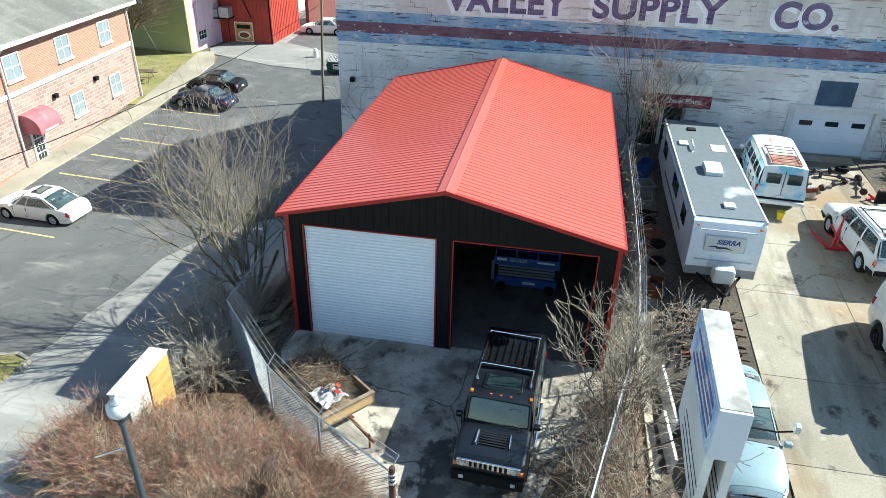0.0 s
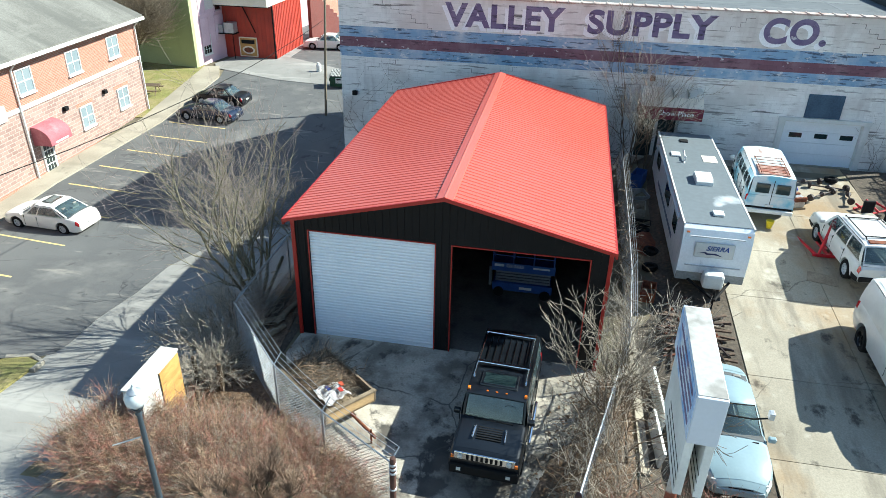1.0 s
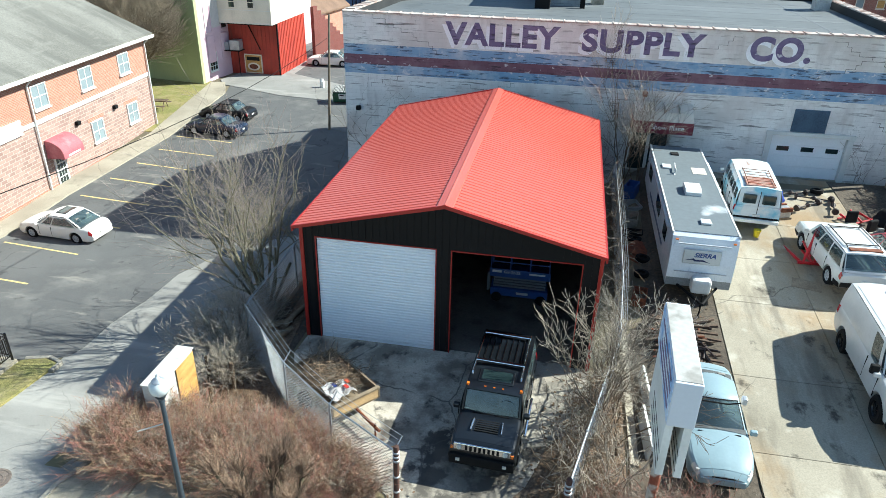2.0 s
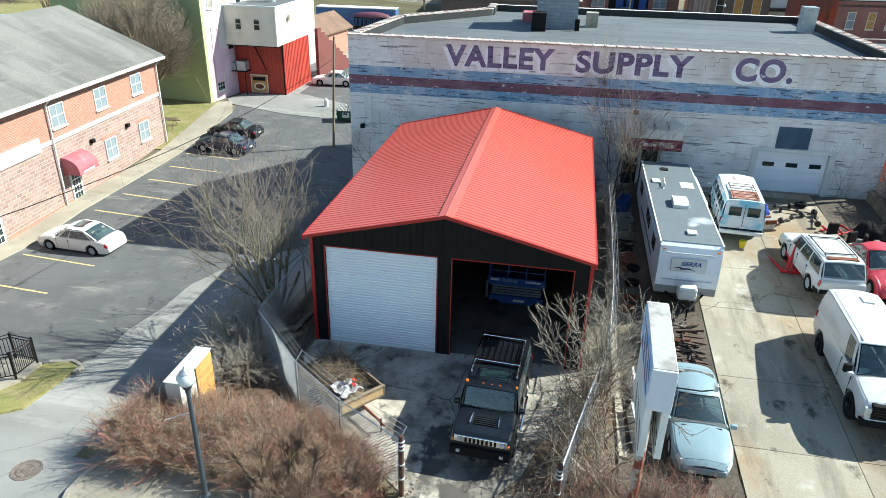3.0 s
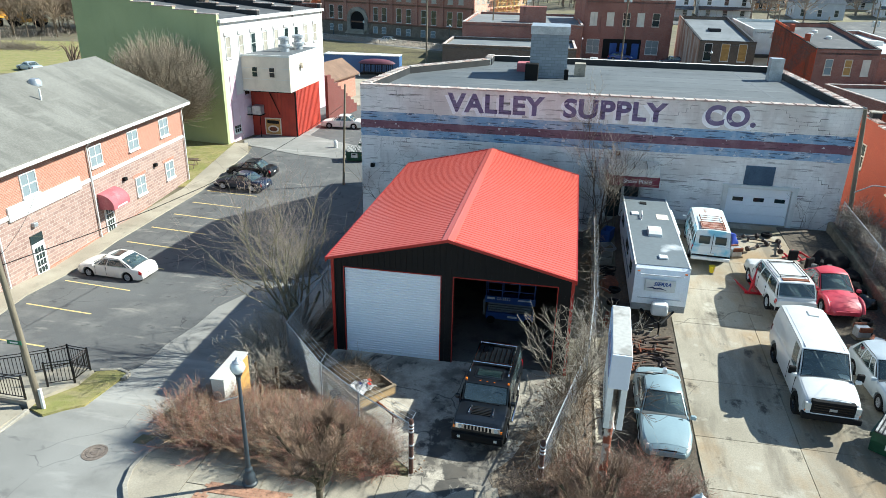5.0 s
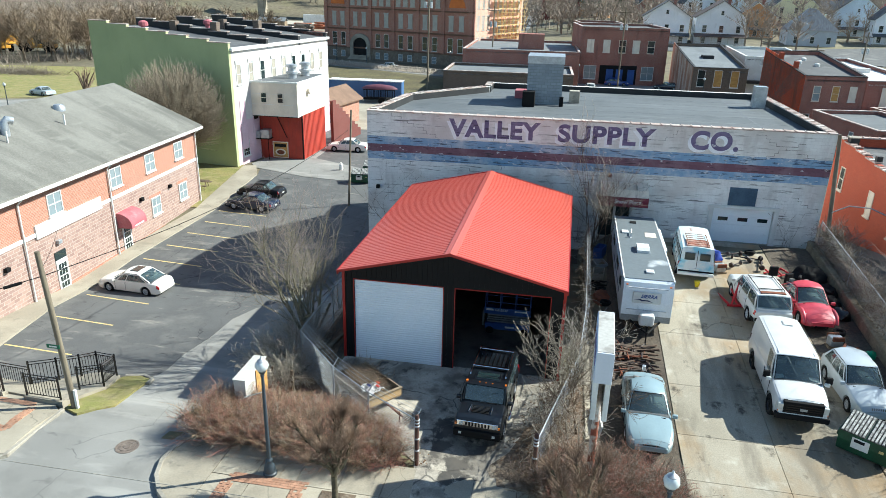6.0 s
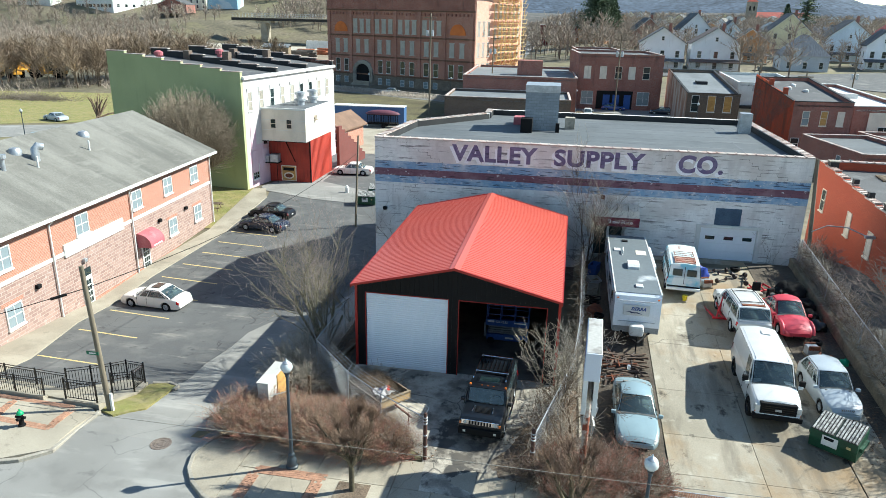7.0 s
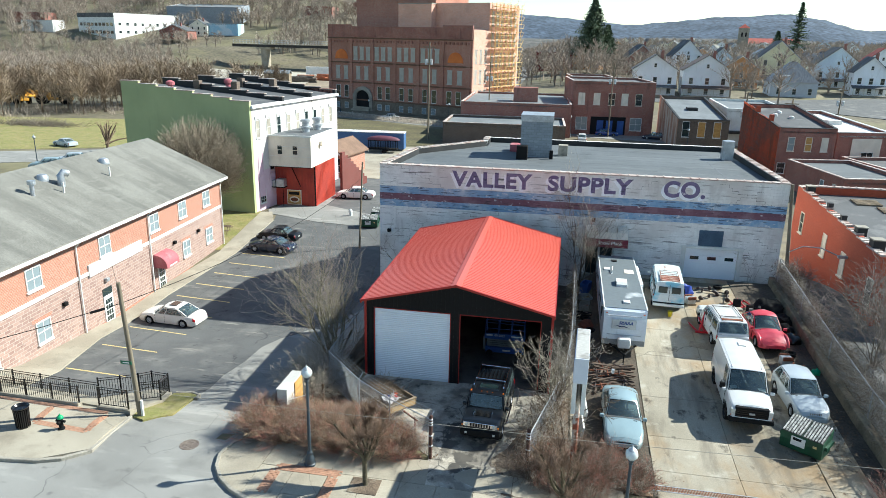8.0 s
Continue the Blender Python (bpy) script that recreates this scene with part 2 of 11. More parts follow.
    bp.inputs["Strength"].default_value, bp.inputs["Distance"].default_value = bump, 0.01
    bp.invert = True
    K.new(br.outputs["Fac"], bp.inputs["Height"])
    K.new(bp.outputs[0], b.inputs["Normal"])
    return m


def glass_mat(name, c, rough=0.05):
    m = mat(name, c, None, rough, 0.0, fvar=0.05, mix=0.3, spec=0.8)
    return m


M = {}
M["dirt"] = mat("dirt", C(92, 82, 70), C(62, 54, 46), 0.95, scale=0.5, fine=9, fvar=0.35, bump=0.6, bdist=0.05)
M["land"] = mat("land", C(112, 103, 84), C(84, 80, 62), 0.95, scale=0.04, fine=0.6, fvar=0.35, stain=[(C(124, 118, 84), 0.03, 0.5, 0.62, 0.6), (C(74, 66, 56), 0.2, 0.56, 0.68, 0.6)])
M["grass"] = mat("winter_grass", C(122, 122, 66), C(146, 132, 86), 0.95, scale=0.5, fine=30, fvar=0.4, bump=0.7, bdist=0.04, stain=[(C(150, 138, 100), 1.2, 0.50, 0.62, 0.7), (C(96, 84, 60), 2.2, 0.58, 0.66, 0.6)])
M["asphalt"] = mat("asphalt", C(96, 96, 95), C(76, 76, 76), 0.9, scale=0.22, fine=40, fvar=0.14, bump=0.15, bdist=0.004, mix=0.9, stain=[(C(138, 136, 131), 0.22, 0.50, 0.68, 0.6), (C(156, 151, 140), 0.5, 0.60, 0.68, 0.5, (0.5, 2.2, 1)), (C(48, 48, 48), 0.9, 0.62, 0.68, 0.6)], crack=(C(48, 48, 49), 0.16, 0.02, 0.7))
M["alley"] = mat("worn_asphalt", C(142, 140, 135), C(122, 120, 115), 0.92, scale=0.3, fine=30, fvar=0.12, bump=0.15, bdist=0.004, stain=[(C(108, 106, 102), 0.6, 0.54, 0.74, 0.5), (C(168, 165, 158), 0.35, 0.56, 0.64, 0.5, (0.4, 1.6, 1)), (C(86, 84, 82), 1.4, 0.63, 0.70, 0.5, (0.5, 1, 1))], crack=(C(78, 77, 75), 0.22, 0.014, 0.6))
M["concrete"] = mat("concrete", C(166, 157, 140), C(142, 133, 117), 0.9, scale=0.35, fine=22, fvar=0.12, bump=0.1, bdist=0.003, rnd=0.08, stain=[(C(112, 104, 90), 0.6, 0.52, 0.74, 0.6), (C(84, 78, 70), 2.2, 0.62, 0.72, 0.5)], crack=(C(96, 90, 80), 0.2, 0.014, 0.5))
M["lot"] = mat("lot_concrete", C(158, 150, 134), C(134, 126, 110), 0.9, scale=0.28, fine=20, fvar=0.14, bump=0.1, bdist=0.003, rnd=0.1, stain=[(C(142, 112, 72), 0.3, 0.45, 0.62, 0.7, (1, 0.6, 1), (16.6, 10.8, 5.5, 0.14)), (C(100, 92, 80), 0.5, 0.50, 0.64, 0.6, (2.2, 0.4, 1)), (C(52, 46, 40), 1.3, 0.60, 0.69, 0.8, (1, 0.7, 1), (19.5, 1.5, 9.0, 0.06)), (C(188, 182, 168), 0.9, 0.58, 0.70, 0.55)], crack=(C(84, 76, 66), 0.12, 0.02, 0.6))
M["pad"] = mat("pad_concrete", C(190, 181, 166), C(156, 148, 135), 0.88, scale=0.5, fine=16, fvar=0.16, bump=0.1, bdist=0.003, stain=[(C(126, 117, 106), 0.9, 0.52, 0.68, 0.6), (C(42, 41, 41), 1.1, 0.54, 0.62, 0.9, (1, 0.8, 1), (6.0, -6.0, 4.2, 0.12)), (C(92, 86, 78), 0.6, 0.46, 0.58, 0.7, (1, 1, 1), (6.8, -6.8, 3.4, 0.12)), (C(66, 62, 58), 3.2, 0.63, 0.69, 0.6)], crack=(C(84, 80, 75), 0.3, 0.03, 0.8))
# stained garage floor; the dimness indoors is also put into its darker base colour
M["garage_slab"] = mat("dim_stained_slab", C(112, 107, 100), C(84, 80, 75), 0.85, scale=0.6, fine=14, fvar=0.16, stain=(C(48, 46, 44), 0.8, 0.52, 0.66, 0.7))
M["kerb"] = mat("kerb", C(164, 157, 144), C(132, 126, 115), 0.9, fine=12, fvar=0.16, stain=(C(96, 90, 82), 1.4, 0.56, 0.70, 0.6))
M["paver"] = mat("brick_paver", C(168, 128, 104), C(152, 114, 92), 0.9, fine=9, fvar=0.2, rnd=0.12)
M["yellow"] = mat("yellow_paint", C(206, 184, 122), C(170, 156, 116), 0.85, scale=3, fvar=0.2, lo=0.45, hi=0.7)
M["red_metal"] = mat("red_roof_steel", C(198, 90, 74), C(190, 84, 68), 0.28, 0.0, scale=0.25, fvar=0.03, mix=0.6, spec=0.6)
M["red_trim"] = mat("red_trim", C(170, 44, 36), C(150, 36, 30), 0.4, fvar=0.05)
M["black_metal"] = mat("black_siding", C(22, 22, 24), C(17, 17, 19), 0.55, fvar=0.06, spec=0.25)
M["white_door"] = mat("white_steel_slats", C(240, 243, 247), C(230, 235, 240), 0.4, fvar=0.03)
M["dark"] = mat("dark_interior", C(34, 34, 35), None, 0.9, spec=0.2)
M["black"] = mat("black_rubber", C(22, 22, 23), C(30, 29, 28), 0.85, fvar=0.1, spec=0.2)
M["black_gloss"] = mat("black_gloss", C(18, 18, 20), None, 0.25, fvar=0.03)
M["steel"] = mat("galvanised_steel", C(186, 190, 194), C(156, 160, 164), 0.45, 0.6, scale=3, fvar=0.12)
M["chrome"] = mat("chrome", C(238, 240, 244), None, 0.15, 1.0, fvar=0.02)
M["rust"] = mat("rust", C(126, 70, 44), C(82, 48, 36), 0.9, scale=5, fine=30, fvar=0.3)
M["wood"] = mat("weathered_wood", C(138, 122, 100), C(100, 86, 70), 0.9, scale=4, fine=30, stretch=(1, 1, 0.2), fvar=0.2)
M["pole"] = mat("utility_pole_wood", C(128, 118, 100), C(98, 88, 74), 0.9, scale=3, fine=24, stretch=(1, 1, 0.15), fvar=0.22, bump=0.3)
M["ply"] = mat("plywood", C(194, 152, 88), C(166, 122, 66), 0.75, scale=1.5, fine=10, stretch=(1, 1, 4), fvar=0.14)
M["white"] = mat("white_paint", C(222, 222, 218), C(202, 202, 197), 0.55, scale=0.8, fvar=0.05, stain=(C(166, 162, 154), 1.2, 0.58, 0.74, 0.4, (2, 2, 0.4)))
M["dull_white"] = mat("chalky_white_metal", C(196, 193, 186), C(178, 175, 168), 0.7, scale=1.2, fvar=0.06, stain=(C(148, 140, 128), 1.6, 0.58, 0.72, 0.5, (2, 2, 0.4)))
M["offwhite"] = mat("cream_siding", C(226, 215, 198), C(206, 195, 178), 0.7, scale=0.7, fvar=0.06, stain=(C(172, 160, 146), 0.7, 0.56, 0.72, 0.5, (2.5, 2.5, 0.3)))
# pale base colour paints in the reflected sky and whitish blinds behind the panes
M["glass"] = glass_mat("window_glass", C(136, 148, 152))
M["glass_dark"] = glass_mat("dark_glass", C(38, 52, 53))
M["bark"] = mat("grey_bark", C(176, 165, 150), C(140, 130, 116), 0.95, scale=3, fine=20, fvar=0.25)
M["bark_dim"] = mat("dim_grey_bark", C(132, 122, 108), C(100, 91, 80), 0.95, scale=3, fine=20, fvar=0.25)
M["bark_moss"] = mat("mossy_grey_bark", C(134, 127, 106), C(98, 92, 76), 0.95, scale=3, fine=20, fvar=0.25)
M["twig_mauve"] = mat("mauve_grey_twigs", C(146, 134, 126), C(112, 102, 96), 0.95, scale=3, fine=20, fvar=0.25)
M["bark2"] = mat("pale_twig_bark", C(200, 188, 174), C(164, 152, 138), 0.95, scale=2, fvar=0.25)
M["bark3"] = mat("brown_bark", C(110, 92, 74), C(84, 70, 56), 0.95, scale=2, fvar=0.25)
M["twig_red"] = mat("red_brown_twigs", C(176, 122, 106), C(140, 94, 82), 0.9, scale=1.2, fvar=0.3)
M["twig_brown"] = mat("dull_brown_twigs", C(138, 116, 102), C(106, 88, 78), 0.9, scale=1.2, fvar=0.3)
M["twig_tan"] = mat("tan_twigs", C(182, 154, 124), C(146, 122, 98), 0.9, scale=1.2, fvar=0.3)
M["leaf_litter"] = mat("leaf_litter", C(126, 104, 84), C(84, 68, 54), 0.95, scale=4, fine=24, fvar=0.45, bump=0.8, bdist=0.05, stain=(C(60, 50, 42), 1.2, 0.52, 0.64, 0.6))
M["fallen_leaf"] = mat("fallen_leaf", C(116, 92, 70), C(84, 64, 48), 0.95, scale=6, fvar=0.4)
M["membrane"] = mat("roof_membrane", C(98, 102, 104), C(82, 86, 88), 0.75, scale=0.15, fine=2, fvar=0.08, stain=[(C(120, 122, 122), 0.5, 0.54, 0.66, 0.5, (0.3, 2, 1)), (C(66, 70, 72), 0.4, 0.55, 0.7, 0.6)])
M["shingle"] = mat("grey_shingles", C(124, 122, 115), C(98, 96, 90), 0.95, scale=0.45, fine=14, stretch=(0.35, 1.3, 1), fvar=0.2, bump=0.4, stain=[(C(88, 87, 82), 0.45, 0.52, 0.64, 0.65, (0.14, 1.0, 0.14)), (C(140, 138, 130), 1.6, 0.55, 0.7, 0.4, (1, 0.3, 1))])
M["grey_roof"] = mat("pale_grey_roofing", C(122, 126, 128), C(104, 108, 110), 0.75, scale=0.2, fine=2, fvar=0.08, stain=(C(98, 102, 106), 0.4, 0.54, 0.7, 0.5))
M["dark_roof"] = mat("dark_roofing", C(76, 77, 79), C(98, 98, 98), 0.85, scale=0.2, fvar=0.15, stain=(C(132, 132, 130), 0.35, 0.54, 0.66, 0.6))
M["tar"] = mat("black_tar", C(34, 34, 36), C(50, 50, 50), 0.7, scale=0.8, fvar=0.2)
M["coping"] = mat("tile_coping", C(196, 188, 180), C(150, 110, 96), 0.7, scale=1.5, rnd=0.1)
M["wh_block"] = brick_mat("white_painted_block", C(238, 235, 231), C(230, 227, 223), C(212, 208, 204), 0.42, 0.21, 0.006, 0.75, 0.35, C(206, 201, 196), 0.6, 0.4, cracks=(C(58, 52, 48), 0.6, 0.64), peel=(C(150, 144, 138), 1.8, 0.59, 0.64, 0.75, (0.4, 0.4, 3.6)), stain=[(C(166, 160, 156), 0.5, 0.53, 0.75, 0.6, (3, 3, 0.4)), (C(66, 62, 60), 1.1, 0.61, 0.67, 0.8, (0.35, 0.35, 5.0)), (C(196, 184, 176), 0.2, 0.5, 0.62, 0.5)])
M["brick_or"] = brick_mat("orange_brick", C(176, 120, 98), C(160, 104, 84), C(176, 154, 138), 0.24, 0.085, 0.012, dirt=C(168, 116, 94), dmix=0.3, stain=(C(196, 158, 140), 1.4, 0.58, 0.72, 0.4, (1, 1, 2)))
M["block_tan"] = brick_mat("tan_split_block", C(164, 136, 124), C(140, 112, 103), C(178, 162, 152), 0.46, 0.22, 0.022, dirt=C(170, 148, 138), dmix=0.4, bump=0.8, stain=(C(196, 184, 176), 3.0, 0.58, 0.70, 0.5))
M["brick_red"] = brick_mat("red_brick", C(160, 100, 86), C(136, 82, 71), C(158, 132, 120), 0.24, 0.08, 0.012, dirt=C(114, 75, 66), dmix=0.7, dscale=0.2, stain=(C(80, 58, 53), 0.5, 0.56, 0.72, 0.6, (2, 2, 0.3)))
# brick of the stepped wall: the shade on it is put into the colour
M["brick_red_shaded"] = brick_mat("shaded_red_brick", C(122, 58, 50), C(104, 48, 42), C(112, 80, 72), 0.24, 0.08, 0.012)
M["brick_pale"] = brick_mat("pale_mill_brick", C(226, 172, 148), C(206, 148, 124), C(214, 186, 170), 0.24, 0.08, 0.012)
M["brick_fac"] = brick_mat("mill_brick", C(178, 120, 100), C(154, 100, 84), C(172, 146, 132), 0.24, 0.08, 0.012, dirt=C(134, 92, 78), dmix=0.7, dscale=0.12, stain=(C(104, 76, 66), 0.3, 0.55, 0.75, 0.5, (2, 2, 0.4)))
M["brick_or2"] = brick_mat("orange_painted_brick", C(178, 84, 56), C(162, 74, 50), C(150, 72, 50), 0.24, 0.08, 0.01, dirt=C(160, 66, 42), dmix=0.5, dscale=0.3)
M["brick_brown"] = brick_mat("brown_brick", C(112, 96, 84), C(94, 80, 70), C(120, 110, 100), 0.3, 0.1, 0.012)
M["block_grey"] = brick_mat("grey_block", C(150, 156, 162), C(136, 142, 148), C(120, 126, 130), 0.45, 0.22, 0.015)
M["green_wall"] = mat("green_wall", C(172, 181, 134), C(160, 169, 125), 0.85, scale=0.25, fvar=0.05, mix=0.8, stain=(C(140, 148, 112), 0.5, 0.55, 0.75, 0.5, (2, 2, 0.3)))
M["white_brick"] = brick_mat("white_painted_brick", C(214, 207, 203), C(204, 197, 194), C(192, 186, 182), 0.24, 0.08, 0.01, stain=(C(176, 164, 158), 0.6, 0.55, 0.72, 0.5, (2.5, 2.5, 0.3)))
M["pink"] = mat("pink_paint", C(214, 186, 196), C(200, 168, 180), 0.8, fvar=0.06)
M["red_wall"] = mat("red_corrugated", C(176, 62, 46), C(150, 50, 40), 0.6, fvar=0.08, scale=0.8, stain=(C(120, 60, 46), 0.8, 0.56, 0.70, 0.6, (2, 2, 0.25)))
M["maroon"] = mat("maroon_canvas", C(172, 98, 104), C(156, 84, 92), 0.8, fvar=0.12, scale=1.5, stain=(C(186, 140, 140), 1.2, 0.55, 0.7, 0.5))
M["blue_paint"] = mat("blue_paint", C(46, 84, 150), C(38, 70, 130), 0.6)
M["stripe_blue"] = brick_mat("faded_blue_stripe", C(122, 154, 186), C(136, 166, 194), C(146, 168, 190), 0.42, 0.21, 0.006, 0.8, 0.35, C(196, 200, 206), 0.85, 0.9, cracks=(C(52, 48, 54), 0.5, 0.60), peel=(C(56, 64, 82), 1.5, 0.55, 0.60, 0.85, (0.7, 0.7, 6.0)), stain=(C(214, 212, 212), 2.6, 0.60, 0.64, 0.85, (1, 1, 1.6)))
M["stripe_red"] = brick_mat("faded_maroon_stripe", C(112, 76, 88), C(122, 86, 98), C(102, 70, 82), 0.42, 0.21, 0.006, 0.8, 0.35, C(146, 118, 126), 0.7, 0.9, cracks=(C(58, 50, 54), 0.55, 0.62), peel=(C(66, 48, 56), 1.6, 0.58, 0.63, 0.8, (0.7, 0.7, 5.0)), stain=(C(210, 204, 204), 2.4, 0.63, 0.66, 0.85, (1, 1, 1.6)))
M["letter"] = brick_mat("faded_purple_letters", C(104, 90, 124), C(116, 102, 134), C(112, 98, 130), 0.42, 0.21, 0.006, 0.8, 0.35, C(146, 134, 158), 0.6, 0.9, cracks=(C(52, 48, 56), 0.5, 0.60), peel=(C(58, 52, 66), 1.6, 0.57, 0.62, 0.75, (0.7, 0.7, 5.0)), stain=(C(206, 202, 206), 2.4, 0.62, 0.66, 0.85, (1, 1, 1.6)))
M["membrane_seam"] = mat("membrane_seam", C(104, 108, 112), C(88, 92, 96), 0.8, scale=1.5)
M["crack_dark"] = mat("open_joint", C(74, 66, 62), C(48, 44, 42), 0.95, scale=3)
M["letter_halo"] = mat("letter_halo_white", C(246, 245, 246), C(232, 230, 234), 0.8, scale=1, fvar=0.06)


# ---- ground ----
def sm(v, a, b):
    t = min(1.0, max(0.0, (v - a) / (b - a)))
    return t * t * (3 - 2 * t)


def land(x, y):
    """Ground with the valley sides far off."""
    z = g(x, y)
    z += lerp(y, [140, 180, 215, 320, 700, 1200], [0, 2.3, 4.4, 7.0, 14, 20]) * sm(x, -60, 20)
    z += lerp(y, [360, 430, 500, 600, 900], [0, 17, 40, 62, 80]) * (1 - sm(x + 0.3 * max(0, y - 420), -160, -70)) * (0.9 + 0.2 * noise.noise(Vector((x / 90, y / 90, 0))))
    z += 10.5 * math.exp(-((x + 232) / 30) ** 2 - ((y - 372) / 28) ** 2)
    return z


def ground():
    near = [i * 2.0 for i in range(-16, 23)]
    xs = [-5000, -2500, -1500, -1000, -800, -700, -620, -540, -480, -430, -390, -350, -310, -280, -250, -220, -190, -160, -130, -100, -80, -60, -50, -42, -36] + near + [50, 60, 80, 110, 150, 220, 320, 450, 600, 900, 1200, 2500, 5000]
    ys = [-3000, -800, -300, -120, -70, -50, -40, -34, -30, -26, -22] + [i * 2.0 for i in range(-9, 24)] + [52, 58, 66, 76, 90, 110, 140, 180, 215, 240, 280, 320, 350, 370, 390, 410, 430, 450, 470, 500, 540, 600, 700, 900, 1200, 2500, 5000]
    bm = bmesh.new()
    vs = [[bm.verts.new((x, y, land(x, y) - (0.03 if abs(x) < 60 and y < 60 else 0.0))) for x in xs] for y in ys]
    for j in range(len(ys) - 1):
        for i in range(len(xs) - 1):
            bm.faces.new((vs[j][i], vs[j][i + 1], vs[j + 1][i + 1], vs[j + 1][i]))
    single("ground", bm, M["land"], "brown winter ground around the town lots", "ground", kind="structure", smooth=60)
    # wooded ridges on the horizon; the far one's base colour holds the blue distance haze
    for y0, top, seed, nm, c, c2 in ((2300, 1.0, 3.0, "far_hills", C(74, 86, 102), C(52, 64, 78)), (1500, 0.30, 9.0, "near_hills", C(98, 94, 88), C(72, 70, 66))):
        bm = bmesh.new()
        prev = None
        for i in range(301):
            x = -2600 + i * 20
            h = top * (lerp(x + (0 if top > 0.5 else 260), [-2600, -900, -222, 0, 219, 340, 523, 660, 790, 900, 1010, 1400, 3400], [118, 122, 124, 108, 90, 100, 124, 128, 137, 118, 84, 92, 104]) + 5 * noise.noise(Vector((x / 130, seed, 4))) + 4 * noise.noise(Vector((x / 40, seed, 7))))
            col = ring(bm, [(x, y0, -10), (x, y0 + 250, h * 0.55), (x, y0 + 500, h), (x, y0 + 900, h * 0.7)])
            if prev:
                skin(bm, [prev, col], False)
            prev = col
        single(nm, bm, mat(nm, c, c2, 1.0, scale=0.012, fine=0.07, mix=0.9, fvar=0.5), "wooded hills on the horizon, far ridge coloured blue for haze", "hills", kind="structure", smooth=60)


def flat_piece(name, poly, dz, th, material, label, category, step=2.0):
    return single(name, sheet(poly, dz, th, step), material, label, category, kind="structure")


ground()
# street in front and alley at the side, parking lot beside the brick building
flat_piece("street", [(-60, -40), (60, -40), (60, -13.2), (12.9, -12.5), (0.0, -12.5), (-0.8, -12.2), (-1.4, -11.75), (-2.0, -11.3), (-2.9, -10.85), (-3.65, -10.25), (-4.2, -9.52), (-4.46, -8.75), (-4.42, -8.1), (-4.2, -7.3), (-3.9, -5.0), (-3.2, -2.6), (-3.0, 38), (-8.56, 38.21), (-10.8, 12.0), (-10.9, 2.0), (-9.64, -1.64), (-10.23, -6.46), (-10.0, -9.7), (-11.7, -10.8), (-13.4, -11.0), (-60, -11.0)], 0.0, 0.3, M["alley"], "worn pale grey asphalt street and alley with patches", "road")
flat_piece("parking_lot", [(-18.51, -3.9), (-13.3, -4.5), (-12.7, -3.7), (-12.05, -1.97), (-10.85, -1.72), (-10.1, -1.38), (-9.7, -0.9), (-9.95, 1.9), (-9.75, 4.4), (-9.85, 7.0), (-9.3, 9.0), (-7.6, 11.5), (-4.4, 14.0), (-3.2, 16.0), (-4.2, 38.0), (-8, 62), (-24, 62), (-24, 44), (-21.8, 36.41), (-20.76, 25.34), (-21.27, 14.59), (-20.77, 5.61)], 0.015, 0.3, M["asphalt"], "dark asphalt parking lot with yellow stall lines", "parking lot")
flat_piece("walkway", [(-21.94, -3.74), (-18.51, -3.44), (-20.77, 5.61), (-21.27, 14.59), (-20.76, 25.34), (-21.8, 36.41), (-23.3, 39.5), (-24.5, 39.0), (-22.86, 28.15), (-22.4, 25.34), (-22.87, 14.59), (-22.51, 5.61)], 0.13, 0.4, M["concrete"], "pale concrete walkway beside the brick building", "pavement")
flat_piece("lawn", [(-24.3, 39.0), (-22.76, 28.15), (-22.36, 26.09), (-24.86, 25.34), (-49.3, 27.21), (-61.12, 30.93), (-44, 46), (-25.2, 40.2)], 0.03, 0.3, M["grass"], "patchy green winter lawn behind the brick building", "lawn")
flat_piece("yard_pad", [(-24.2, 40.4), (-23.3, 39.0), (-16.94, 36.95), (-11.03, 36.41), (-10.5, 40.5), (-18.6, 44.5), (-18.9, 52.0), (-22, 52)], 0.05, 0.35, M["alley"], "pale concrete yard in front of the annex", "pavement")
flat_piece("grass_island", [(-10.25, -6.3), (-9.5, -6.6), (-8.7, -5.4), (-9.2, -3.2), (-9.5, -1.75), (-10.2, -1.5), (-10.85, -1.9), (-10.4, -3.8), (-10.45, -5.6)], 0.09, 0.4, M["grass"], "grass wedge with a pale kerb beside the alley", "lawn", 0.6)
# pavement slabs by the street, with gaps between them
def slabs(name, xs, ys, dz, material, label, skip=(), gap=0.012, th=0.25):
    ob = thing(name, xs[0], ys[0], g(xs[0], ys[0]), 0, label, "pavement", kind="structure")
    base = ob.matrix_basis.translation.copy()
    for i in range(len(xs) - 1):
        for j in range(len(ys) - 1):
            if (i, j) in skip:
                continue
            a, b, c, d = xs[i] + gap, xs[i + 1] - gap, ys[j] + gap, ys[j + 1] - gap
            bm = sheet([(a, c), (b, c), (b, d), (a, d)], dz, th, 20.0)
            bmesh.ops.translate(bm, verts=bm.verts, vec=-base)
            part("slab", bm, material, ob)
    return ob


